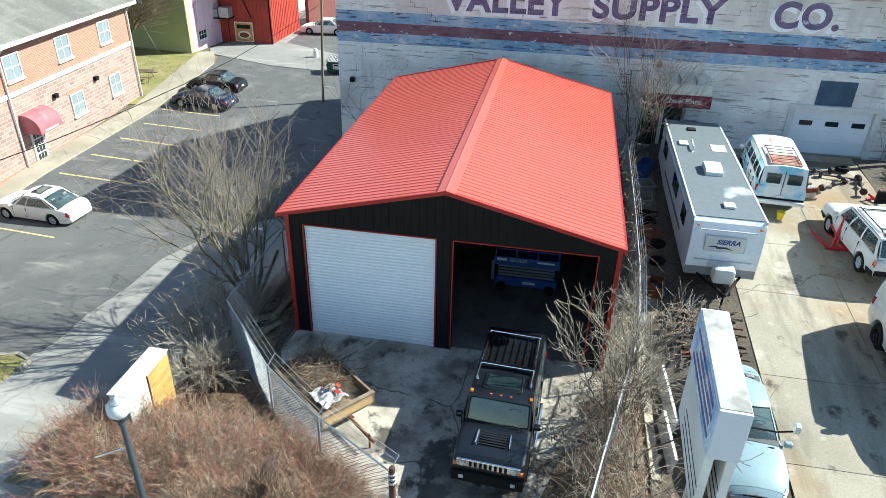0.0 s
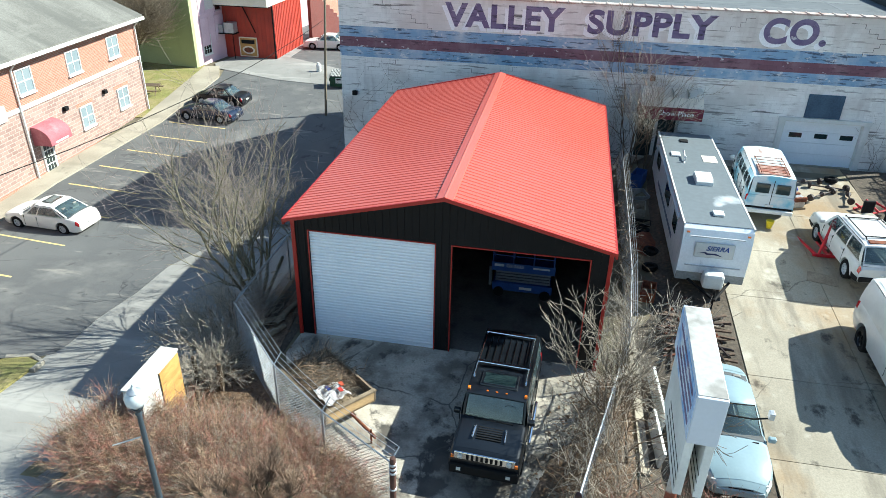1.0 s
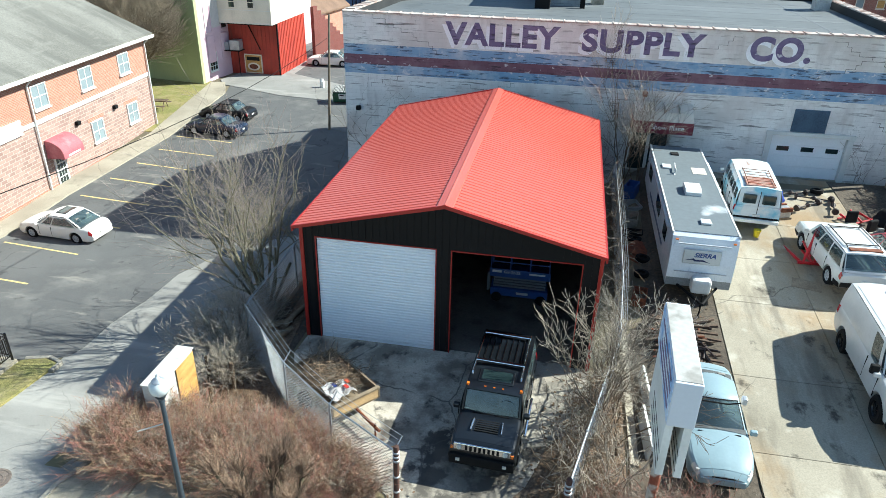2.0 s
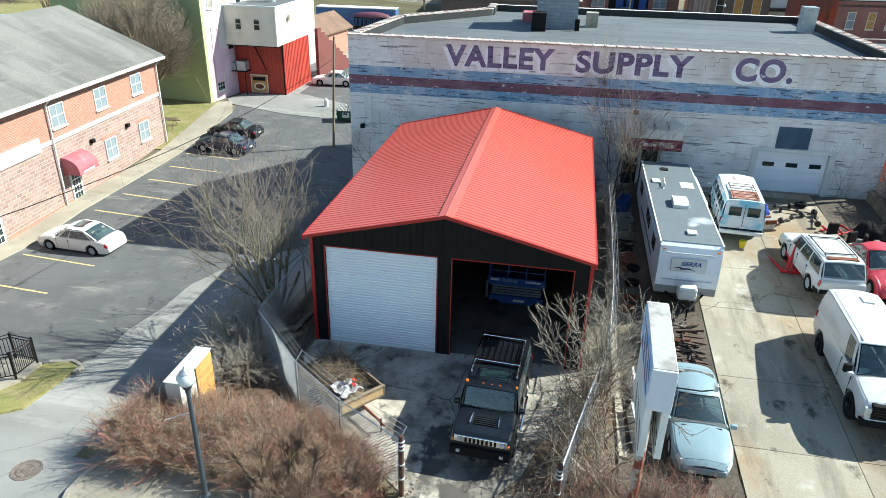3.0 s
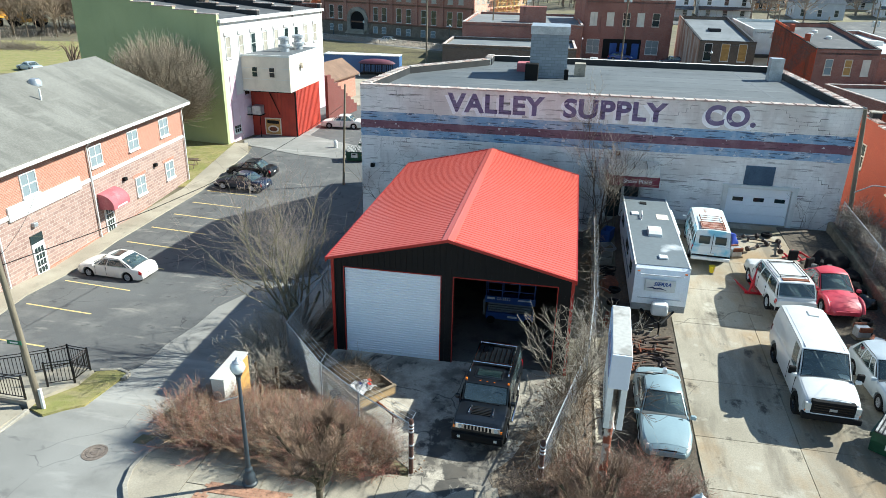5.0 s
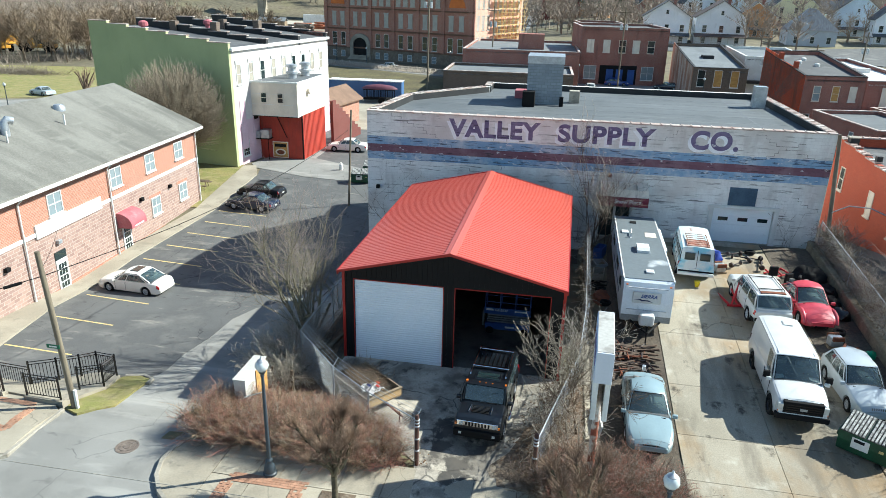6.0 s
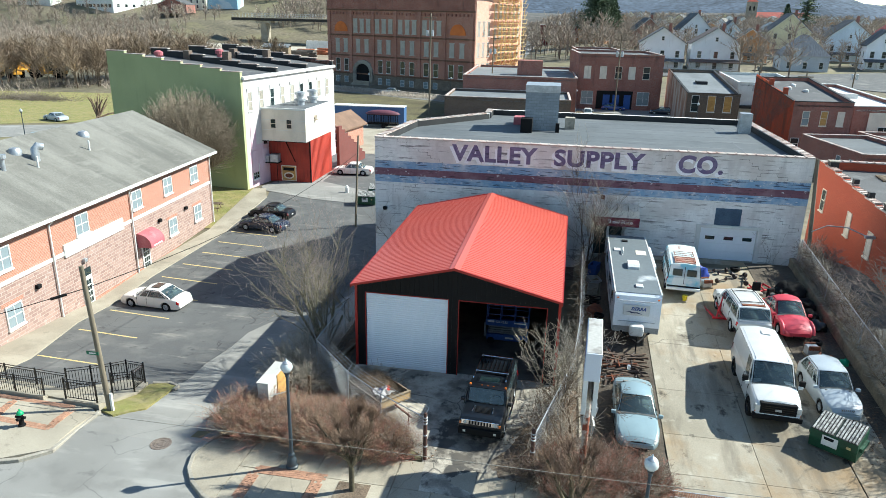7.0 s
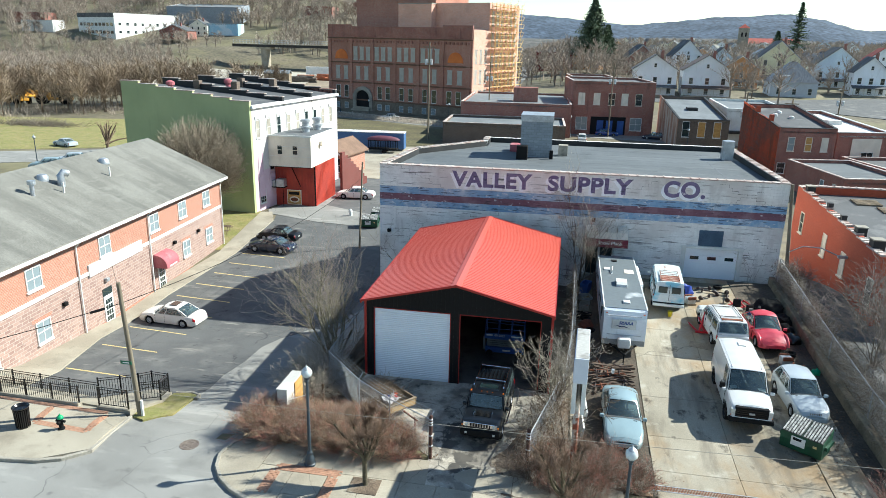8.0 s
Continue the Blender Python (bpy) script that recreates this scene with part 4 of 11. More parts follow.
# ---- white block warehouse ----
def warehouse():
    ang = math.degrees(math.atan2(0.62, 29.0))
    ob = thing("warehouse", -4.35, 16.95, 0, ang, "white painted block warehouse with faded stripes and lettering", "warehouse")
    W_, h = 29.0, 8.45
    zb = -1.9
    # front wall with two doorways
    dx0, dx1, dz1 = 22.5, 26.35, 3.5
    ex0, ex1, ez1 = 15.5, 17.6, 3.3
    bm = bmesh.new()
    prism(bm, [(0, zb), (ex0, zb), (ex0, ez1), (ex1, ez1), (ex1, zb), (dx0, zb), (dx0, dz1), (dx1, dz1), (dx1, zb), (W_, zb), (W_, h), (0, h)], 0, 0.4)
    part("front_wall", bm, M["wh_block"], ob)
    part("door_sill", boxes((dx0, 0.0, zb, dx1, 0.4, 1.22)), M["kerb"], ob)
    part("door_sill", boxes((ex0, 0.0, zb, ex1, 0.4, 1.0)), M["kerb"], ob)
    left = [(0.0, 0.4), (0.9, 8.6), (6.2, 15.1), (6.2, 17.6)]
    part("side_wall", boxes((W_ - 0.4, 0.4, zb, W_, 18.3, h)), M["wh_block"], ob)
    bm = bmesh.new()
    for (xa, ya), (xb, yb) in zip(left, left[1:]):
        d = Vector((xb - xa, yb - ya, 0)).normalized()
        n = Vector((d.y, -d.x, 0)) * 0.4
        lo = ring(bm, [(xa, ya, zb), (xb, yb, zb), (xb + n.x, yb + n.y, zb), (xa + n.x, ya + n.y, zb)])
        hi = ring(bm, [(v.co.x, v.co.y, h) for v in lo])
        skin(bm, [lo, hi])
    part("side_wall", bm, M["wh_block"], ob)
    part("back_wall", boxes((6.2, 17.6, zb, W_, 18.0, h)), M["wh_block"], ob)
    bm = bmesh.new()
    pts = [(0.2, 0.4), (W_ - 0.4, 0.4), (W_ - 0.4, 17.6), (6.3, 17.6), (6.3, 15.1), (1.1, 8.6)]
    skin(bm, [ring(bm, [(x, y, h - 0.45 - 0.25) for x, y in pts]), ring(bm, [(x, y, h - 0.45) for x, y in pts])])
    part("roof", bm, M["membrane"], ob, "grey membrane flat roof")
    # membrane seams
    for k in range(1, 7):
        part("roof_seam", boxes((1.2 + k * 0.5, 0.4 + k * 2.4, h - 0.452, W_ - 0.4, 0.48 + k * 2.4, h - 0.444)), M["membrane_seam"], ob)
    part("roof_seam", boxes((25.6, 0.4, h - 0.452, 25.75, 17.6, h - 0.444)), M["membrane_seam"], ob)
    # black flashing inside the parapet
    part("flashing", boxes((W_ - 0.46, 0.4, h - 0.45, W_ - 0.4, 17.6, h), (6.6, 17.54, h - 0.45, W_ - 0.46, 17.6, h)), M["tar"], ob)
    bm = bmesh.new()
    for (xa, ya), (xb, yb) in zip(left, left[1:]):
        d = Vector((xb - xa, yb - ya, 0)).normalized()
        n = Vector((d.y, -d.x, 0))
        slab_quad(bm, (xa + n.x * 0.46, ya + n.y * 0.46, h - 0.45), (xb + n.x * 0.46, yb + n.y * 0.46, h - 0.45), (xb + n.x * 0.46, yb + n.y * 0.46, h), (xa + n.x * 0.46, ya + n.y * 0.46, h), 0.04)
    part("flashing", bm, M["tar"], ob)
    # coping tiles along the front and sides
    tile = mesh_of("coping_tile", boxes((0, -0.07, 0, 0.58, 0.47, 0.07), (0, -0.08, 0.0, 0.06, 0.48, 0.10)), M["coping"])
    for k in range(48):
        part("coping_tile", tile, None, ob, m=T(k * 0.604, 0, h))
    for k in range(29):
        part("coping_tile", tile, None, ob, m=T(W_, 0.5 + k * 0.604, h, 0, 0, 90))
    for (xa, ya), (xb, yb) in zip(left, left[1:]):
        L_ = math.hypot(xb - xa, yb - ya)
        a = math.degrees(math.atan2(yb - ya, xb - xa))
        for k in range(int(L_ / 0.604)):
            t = (k + 0.5) * 0.604 / L_
            part("coping_tile", tile, None, ob, m=T(xa + (xb - xa) * t, ya + (yb - ya) * t, h, 0, 0, a) @ T(0, -0.4, 0))
    # painted stripes
    part("stripe", boxes((0, -0.004, 6.32, W_, 0, 6.85)), M["stripe_blue"], ob, "faded blue painted stripe")
    part("stripe", boxes((0, -0.006, 5.82, W_, 0, 6.32)), M["stripe_red"], ob, "faded maroon painted stripe")
    part("stripe", boxes((0, -0.004, 5.32, W_, 0, 5.82)), M["stripe_blue"], ob, "faded blue painted stripe")
    # overhead door with frame, board above it
    d = part("overhead_door", boxes(*[(dx0 + 0.12, 0.14, 1.22 + k * 0.575, dx1 - 0.12, 0.2, 1.22 + k * 0.575 + 0.565) for k in range(4)]), M["white_door"], ob, "white panelled overhead door, closed")
    for k in range(3):
        part("pane", boxes((dx0 + 0.5 + k * 1.2, 0.125, 2.62, dx0 + 1.1 + k * 1.2, 0.141, 2.86)), M["glass_dark"], d)
    part("door_frame", boxes((dx0 - 0.18, -0.12, 1.0, dx0 + 0.1, 0.3, 3.48), (dx1 - 0.1, -0.12, 1.0, dx1 + 0.18, 0.3, 3.48), (dx0 - 0.22, -0.14, 3.48, dx1 + 0.22, 0.3, 3.68)), M["white"], ob)
    part("boarded_window", boxes((dx0 + 0.9, -0.05, 3.7, dx0 + 2.55, 0.0, 4.85)), mat("blue_grey_board", C(70, 92, 112), C(54, 74, 94), 0.7, scale=1.5), ob, "dark blue boarded window")
    part("doorway", boxes((ex0, 0.25, 0.6, ex1, 0.3, ez1)), M["glass_dark"], ob)
    part("door_jamb", boxes((ex0 + 0.95, 0.1, 0.6, ex0 + 1.1, 0.26, ez1), (ex0, 0.1, 0.6, ex0 + 0.12, 0.26, ez1), (ex1 - 0.12, 0.1, 0.6, ex1, 0.26, ez1)), M["white"], ob)
    # lettering
    rows = [("VALLEY", 5.48, 5.9, 1.16), ("SUPPLY", 12.5, 6.0, 1.16), ("CO.", 20.62, 2.85, 1.2)]
    for text, x0, width, height in rows:
        cu = bpy.data.curves.new("lettering", "FONT")
        cu.body, cu.size, cu.offset, cu.extrude = text, 1.6, 0.062, 0.003
        cu.space_character = 1.08
        tmp = new("lettering", cu)
        me = bpy.data.meshes.new_from_object(tmp.evaluated_get(bpy.context.evaluated_depsgraph_get()))
        bpy.data.objects.remove(tmp)
        co = [v.co for v in me.vertices]
        a, b = min(c.x for c in co), max(c.x for c in co)
        lo, hi = min(c.y for c in co), max(c.y for c in co)
        for v in me.vertices:
            v.co = ((v.co.x - a) / (b - a) * width, (v.co.y - lo) / (hi - lo) * height, v.co.z)
        halo = me.copy()
        me.materials.append(M["letter"])
        halo.materials.append(M["letter_halo"])
        part("lettering", me, None, ob, "faded purple block capitals", m=T(x0, -0.012, 7.08, 90))
        part("letter_shadow", halo, None, ob, "white drop shadow behind the capitals", m=T(x0 - 0.17, -0.009, 6.92, 90))
    # stair-step cracks along the block joints
    crng = random.Random(12)
    for x0, z0, n, right in ((1.6, 8.2, 9, 1), (3.2, 5.2, 6, -1), (6.3, 5.1, 6, 1), (9.2, 5.2, 5, -1), (20.2, 8.25, 6, -1), (24.3, 8.2, 9, 1), (27.2, 7.8, 6, -1), (27.0, 4.4, 5, 1)):
        bm = bmesh.new()
        x, z = round(x0 / 0.21) * 0.21, round(z0 / 0.21) * 0.21
        for k in range(n):
            l = 0.21 * crng.choice((1, 1, 2, 3))
            a, b = (x, x + right * l) if right > 0 else (x - l, x)
            w_ = crng.uniform(0.004, 0.012)
            box(bm, a, -0.014, z - w_, b, 0.0, z + w_ * 0.6)
            x += right * l
            if crng.random() < 0.85:
                box(bm, x - 0.006, -0.013, z - 0.21, x + 0.006, 0.0, z)
                z -= 0.21
            if not 0.3 < x < W_ - 0.3:
                break
        part("crack", bm, M["crack_dark"], ob, "dark stair-step crack in the block joints")
    # rooftop chimney stack and units
    part("chimney_block", boxes((9.95, 9.4, h - 0.8, 12.6, 12.4, 11.0)), M["block_grey"], ob, "grey block penthouse stack on the roof")
    part("chimney_cap", boxes((9.9, 9.35, 11.0, 12.65, 12.45, 11.55)), M["steel"], ob)
    return ob


warehouse()


# ---- two-storey brick building beside the parking lot ----
def brick_office():
    x0, y0, z0 = -20.0, -6.6, -1.87
    ob = thing("office_building", x0, y0, z0, 2.7, "two-storey orange brick and tan block building with grey shingle roof", "building")
    ob.matrix_basis = T(-21.73, -5.38, -2.94, 0, 0, 2.7) @ Matrix.Scale(1.06, 4)
    # local: x runs into the building (west), y along the facade
    L_, D_, H_ = 31.4, 13.4, 7.1
    mid = 4.15
    part("lower_wall", boxes((-D_, 0, -0.5, 0, L_, mid)), M["block_tan"], ob, "tan split-face block ground storey")
    part("upper_wall", boxes((-D_, 0, mid, 0.02, L_, H_)), M["brick_or"], ob, "orange brick upper storey")
    part("base_course", boxes((-D_, -0.03, -0.5, 0.04, L_ + 0.03, 0.42)), M["brick_or"], ob)
    part("belt_course", boxes((-D_, -0.05, mid, 0.07, L_ + 0.05, mid + 0.24)), M["white"], ob, "white stone belt course")
    rz = H_ + 2.86
    bm = bmesh.new()
    e = 0.55
    rise = 2.86 / (D_ / 2)
    prism(bm, [(-D_ - e, H_ - e * rise), (-D_ / 2, rz), (e, H_ - e * rise), (e, H_ - e * rise + 0.16), (-D_ / 2, rz + 0.17), (-D_ - e, H_ - e * rise + 0.16)], -0.5, L_ + 0.35)
    part("roof", bm, M["shingle"], ob, "weathered grey shingle roof with dark streaks")
    bm = bmesh.new()
    prism(bm, [(-D_, H_), (0, H_), (-D_ / 2, rz)], L_ - 0.2, L_)
    prism(bm, [(-D_, H_), (0, H_), (-D_ / 2, rz)], 0, 0.2)
    part("gable", bm, M["brick_or"], ob)
    part("gutter", boxes((e - 0.02, -0.5, H_ - e * rise - 0.12, e + 0.12, L_ + 0.35, H_ - e * rise + 0.06)), M["white"], ob, "white eave gutter")
    for y in (L_ - 0.15, 19.1, 10.8, 1.5):
        bm = bmesh.new()
        path_tube(bm, [(e, y, H_ - e * rise - 0.08), (0.12, y, H_ - 0.75), (0.1, y, 0.1), (0.25, y, 0.0)], 0.055, 8)
        part("downpipe", bm, M["white"], ob)
    fr = lambda y, z: T(0.02, y, z, 0, 0, -90)
    for y in (28.5, 24.3, 20.0, 13.8, 7.0, 2.6):
        window_at(ob, fr(y, 4.98), 1.15, 1.2, "white", "glass", "2x2")
    for y in (28.6, 24.5, 7.2, 3.0):
        window_at(ob, fr(y, 1.65), 1.1, 1.2, "white", "glass", "2x2")
        part("lintel", boxes((-0.02, y - 0.85, 2.95, 0.02, y + 0.85, 3.15)), M["brick_or"], ob)
    part("sign_board", boxes((0.02, 11.8, mid - 0.15, 0.12, 18.0, mid + 0.65)), M["white"], ob, "long white sign board with faint lettering")
    bar = M["letter_halo"]
    part("sign_bar", boxes((0.12, 13.6, mid + 0.34, 0.126, 16.2, mid + 0.5)), bar, ob)
    part("sign_bar", boxes((0.12, 12.4, mid + 0.02, 0.126, 17.4, mid + 0.16)), bar, ob)
    for y, tall in ((13.5, 2.2), (20.4, 2.15)):
        d = part("door", boxes((0.0, y - 0.5, 0.0, 0.06, y + 0.5, tall)), M["white"], ob, "white glazed entrance door")
        for r in range(4):
            for c in range(3):
                part("pane", boxes((0.06, y - 0.36 + c * 0.25, 0.4 + r * 0.4, 0.068, y - 0.15 + c * 0.25, 0.72 + r * 0.4)), M["glass_dark"], d)
    part("transom", boxes((0.0, 13.0, 2.2, 0.05, 14.0, 2.7)), M["glass_dark"], ob)
    for y, z in ((13.5, 3.3), (22.6, 3.3), (9.2, 3.2), (26.6, 3.2)):
        part("wall_lamp" if y != 13.5 else "vent_louvre", boxes((0.0, y - 0.16, z - 0.14, 0.22, y + 0.16, z + 0.1), bevel=0.03), M["steel"] if y == 13.5 else M["black"], ob)
    # barrel awning
    bm = bmesh.new()
    prof = [(0.0, 3.15)] + [(1.05 * math.sin(t), 2.35 + 0.8 * math.cos(t)) for t in (k * math.pi / 16 for k in range(1, 9))] + [(1.05, 2.12), (0, 2.12)]
    prism(bm, prof, 19.5, 21.35)
    aw = part("awning", bm, M["maroon"], ob, "maroon canvas barrel awning over the entrance", 40)
    part("awning_bar", boxes((1.052, 19.9, 2.18, 1.057, 21.0, 2.28)), M["letter_halo"], aw)
    # roof fittings
    up = lambda x: rz + 0.17 - abs(x + D_ / 2) * rise
    for x, y in ((-5.2, 15.6), (-5.2, 22.6)):
        bm = bmesh.new()
        lathe(bm, [(0.42, up(x) - 0.15), (0.42, up(x) + 0.12), (0.3, up(x) + 0.3), (0.05, up(x) + 0.36)], 14, x, y)
        part("roof_vent", bm, M["steel"], ob, "domed metal roof vent", 40)
    for x, y in ((-3.4, 15.2), (-3.6, 20.8)):
        bm = bmesh.new()
        tube(bm, (x, y, up(x) - 0.1), (x, y, up(x) + 0.7), 0.06)
        part("vent_pipe", bm, M["white"], ob)
    bm = bmesh.new()
    path_tube(bm, [(-4.1, 16.0, up(-4.1) - 0.2), (-4.1, 16.0, up(-4.1) + 0.7), (-4.0, 16.15, up(-4.1) + 0.88), (-3.8, 16.4, up(-4.1) + 0.78)], 0.25, 10)
    part("exhaust_hood", bm, M["steel"], ob, "curved grey exhaust hood", 40)
    bm = bmesh.new()
    lathe(bm, [(0.14, up(-4.0) - 0.2), (0.14, up(-4.0) + 0.7), (0.26, up(-4.0) + 0.72), (0.26, up(-4.0) + 0.95)], 12, -4.0, 13.0)
    part("flue", bm, M["steel"], ob)


brick_office()


# ---- green building with white flank, cream and red annex ----
def green_block():
    ob = thing("green_building", -41.5, 40.62, -1.9, -6.6, "tall green walled building with stepped parapet and white flank", "building")
    w, d = 16.6, 22.0
    part("green_wall", boxes((0, 0, -0.5, w, 0.4, 12.2)), M["green_wall"], ob, "smooth green painted wall")
    part("flank_wall", boxes((w - 0.4, 0.4, 4.6, w, d, 12.0)), M["white_brick"], ob, "white painted brick flank")
    part("flank_wall", boxes((w - 0.4, 0.4, -0.5, w, d, 4.6)), M["pink"], ob, "pale pink painted brick at ground level")
    part("back_wall", boxes((0, d - 0.4, -0.5, w - 0.4, d, 12.6)), M["brick_red"], ob)
    part("side_wall", boxes((0, 0.4, -0.5, 0.4, d - 0.4, 12.6)), M["brick_red"], ob)
    bm = bmesh.new()
    prism(bm, [(0.4, 13.4), (w - 0.4, 12.0), (w - 0.4, 11.7), (0.4, 13.1)], 0.4, d - 0.4)
    part("roof", bm, M["dark_roof"], ob)
    # stepped parapets
    n = 7
    for yy, mm in ((0.0, "green_wall"), (7.2, "tar"), (14.4, "tar"), (d - 0.4, "tar")):
        for k in range(n):
            x0, x1 = k * w / n, (k + 1) * w / n
            top = 14.1 - k * 0.27
            part("parapet", boxes((x0, yy, 12.2 if yy == 0 else 11.4, x1, yy + 0.4, top)), M[mm], ob)
            part("coping", boxes((x0 - 0.05, yy - 0.05, top, x1 + 0.05, yy + 0.45, top + 0.08)), M["coping"], ob)
    for x, y in ((4.6, 7.0), (9.6, 7.4), (6.0, 14.2), (10.5, 14.6)):
        part("chimney", boxes((x, y, 12.3, x + 0.8, y + 0.7, 14.0)), M["brick_brown"], ob)
    for x, y in ((3.6, 4.0), (6.8, 11.0)):
        bm = bmesh.new()
        lathe(bm, [(0.3, 12.4), (0.3, 13.5), (0.5, 13.55), (0.5, 13.9), (0.2, 14.1)], 12, x, y)
        part("turbine_vent", bm, M["maroon"], ob)
    part("cornice", boxes((w, 0.2, 11.7, w + 0.3, d, 12.0)), M["white"], ob)
    F = faces(w, d)
    for k in range(9):
        window_at(ob, F["right"](1.5 + k * 2.3, 8.4), 0.75, 1.9, "white", "glass_dark" if k in (2, 5, 6) else "kerb", "1x2")
        part("window_hood", boxes((w, 0.95 + k * 2.3, 10.45, w + 0.1, 2.05 + k * 2.3, 10.75)), M["white"], ob)
    for k in range(2):
        window_at(ob, F["right"](1.7 + k * 2.4, 4.4), 0.85, 2.2, "pink", "pink" if k == 0 else "glass_dark", "1x2")
    for k in range(2):
        part("blind_arch", boxes((w, 1.2 + k * 2.2, 1.6, w + 0.06, 2.4 + k * 2.2, 4.0), bevel=0.05), M["pink"], ob)
    window_at(ob, F["right"](1.9, 0.9), 1.1, 1.5, "white", "glass_dark", "many")
    window_at(ob, F["front"](9.3, 7.6), 1.0, 1.9, "green_wall", "green_wall", "1x2")
    part("door", boxes((w, 5.2, 0.0, w + 0.08, 6.1, 2.1)), M["white"], ob, "white service door")
    # annex: cream box jutting out over a red corrugated shed
    an = thing("annex", -24.45, 42.2, -1.9, 0, "cream upper storey jutting over a red corrugated lower storey", "building")
    aw, ad, sh = 5.0, 8.3, 1.3
    part("lower_wall", boxes((0.0, sh, -0.4, aw - 0.06, ad, 4.9)), M["red_wall"], an, "red corrugated metal wall")
    rib = mesh_of("wall_rib", boxes((-0.05, -0.04, 0, 0.05, 0.0, 4.85)), M["red_wall"])
    for k in range(13):
        part("wall_rib", rib, None, an, m=T(0.2 + k * 0.385, sh, 0))
    for k in range(18):
        part("wall_rib", rib, None, an, m=T(aw - 0.06, sh + 0.2 + k * 0.385, 0, 0, 0, 90))
    part("corner_strip", boxes((aw - 0.16, sh - 0.08, -0.3, aw - 0.02, sh, 4.9)), M["dark"], an)
    part("upper_wall", boxes((-0.3, 0, 4.9, aw, ad, 8.4)), M["offwhite"], an, "cream board siding")
    part("soffit", boxes((-0.3, 0.02, 4.82, aw - 0.02, sh, 4.9)), M["dark"], an)
    for z in (5.0, 6.1, 7.2):
        part("board_joint", boxes((-0.3, -0.012, z, aw, 0.0, z + 0.03), (aw, 0.0, z, aw + 0.012, ad, z + 0.03)), M["white"], an)
    part("roof", boxes((-0.2, 0.1, 8.4, aw - 0.1, ad - 0.1, 8.46)), M["membrane"], an)
    part("coping", boxes((-0.36, -0.08, 8.36, aw + 0.08, 0.1, 8.52), (aw - 0.1, 0.1, 8.36, aw + 0.08, ad + 0.06, 8.52), (-0.36, ad - 0.1, 8.36, aw - 0.1, ad + 0.06, 8.52)), M["white"], an)
    F = faces(aw, ad)
    for u in (1.25, 3.1):
        window_at(an, F["front"](u, 6.35), 0.55, 0.95, "offwhite", "glass_dark", "1x2", sill=False)
    for x, y in ((2.9, 4.0), (3.4, 6.6)):
        bm = bmesh.new()
        lathe(bm, [(0.5, 8.4), (0.5, 8.9), (0.66, 8.95), (0.66, 9.15), (0.42, 9.2), (0.42, 9.6), (0.6, 9.65), (0.6, 9.9), (0.2, 10.0)], 14, x, y)
        part("exhaust_fan", bm, M["steel"], an, "mushroom roof exhaust fan", 40)
    bm = bmesh.new()
    lathe(bm, [(0.28, 0.0), (0.34, 0.35), (0.22, 0.42)], 12, m=T(aw, 3.0, 7.3, 0, 90))
    part("wall_fan", bm, M["offwhite"], an, "pale wall fan hood", 40)
    bm = bmesh.new()
    tube(bm, (2.0, sh - 0.05, 4.8), (3.2, sh - 0.25, 2.4), 0.05)
    part("brace", bm, M["black"], an)
    sb = part("painted_sign", boxes((1.5, sh - 0.14, 0.25, 3.1, sh - 0.05, 1.85)), M["ply"], an, "tan signboard with a brown picture")
    part("sign_frame", boxes((1.42, sh - 0.16, 0.17, 1.5, sh - 0.04, 1.93), (3.1, sh - 0.16, 0.17, 3.18, sh - 0.04, 1.93), (1.5, sh - 0.16, 0.17, 3.1, sh - 0.04, 0.25), (1.5, sh - 0.16, 1.85, 3.1, sh - 0.04, 1.93)), M["offwhite"], sb)
    part("sign_bar", boxes((1.65, sh - 0.15, 1.35, 2.95, sh - 0.139, 1.7)), M["dark"], sb)
    bm = bmesh.new()
    prism(bm, [(2.3 + 0.62 * math.cos(t), 0.78 + 0.38 * math.sin(t)) for t in (k * math.pi / 8 for k in range(16))], sh - 0.15, sh - 0.139)
    part("sign_oval", bm, M["offwhite"], sb)
    bm = bmesh.new()
    prism(bm, [(2.3 + 0.45 * math.cos(t), 0.78 + 0.24 * math.sin(t)) for t in (k * math.pi / 8 for k in range(16))], sh - 0.16, sh - 0.15)
    part("sign_oval", bm, M["rust"], sb)
    bm = boxes((-0.6, 0.2, 2.3, 1.5, 1.25, 2.38))
    tube(bm, (1.3, 0.3, 0), (1.3, 0.3, 2.3), 0.04)
    tube(bm, (-0.4, 0.3, 0), (-0.4, 0.3, 2.3), 0.04)
    part("ac_shelf", bm, M["black"], an)
    part("ac_unit", boxes((0.45, 0.3, 2.38, 1.4, 1.2, 3.3), bevel=0.04), M["steel"], an)
    part("ac_unit", boxes((-0.45, 0.3, 2.38, 0.35, 1.0, 3.1), bevel=0.04), M["steel"], an)


green_block()


# ---- vehicles ----
def paint(name, c, c2=None, rough=0.3, **k):
    return mat(name, c, c2, rough, 0.0, coat=0.5, fvar=k.pop("fvar", 0.03), **k)


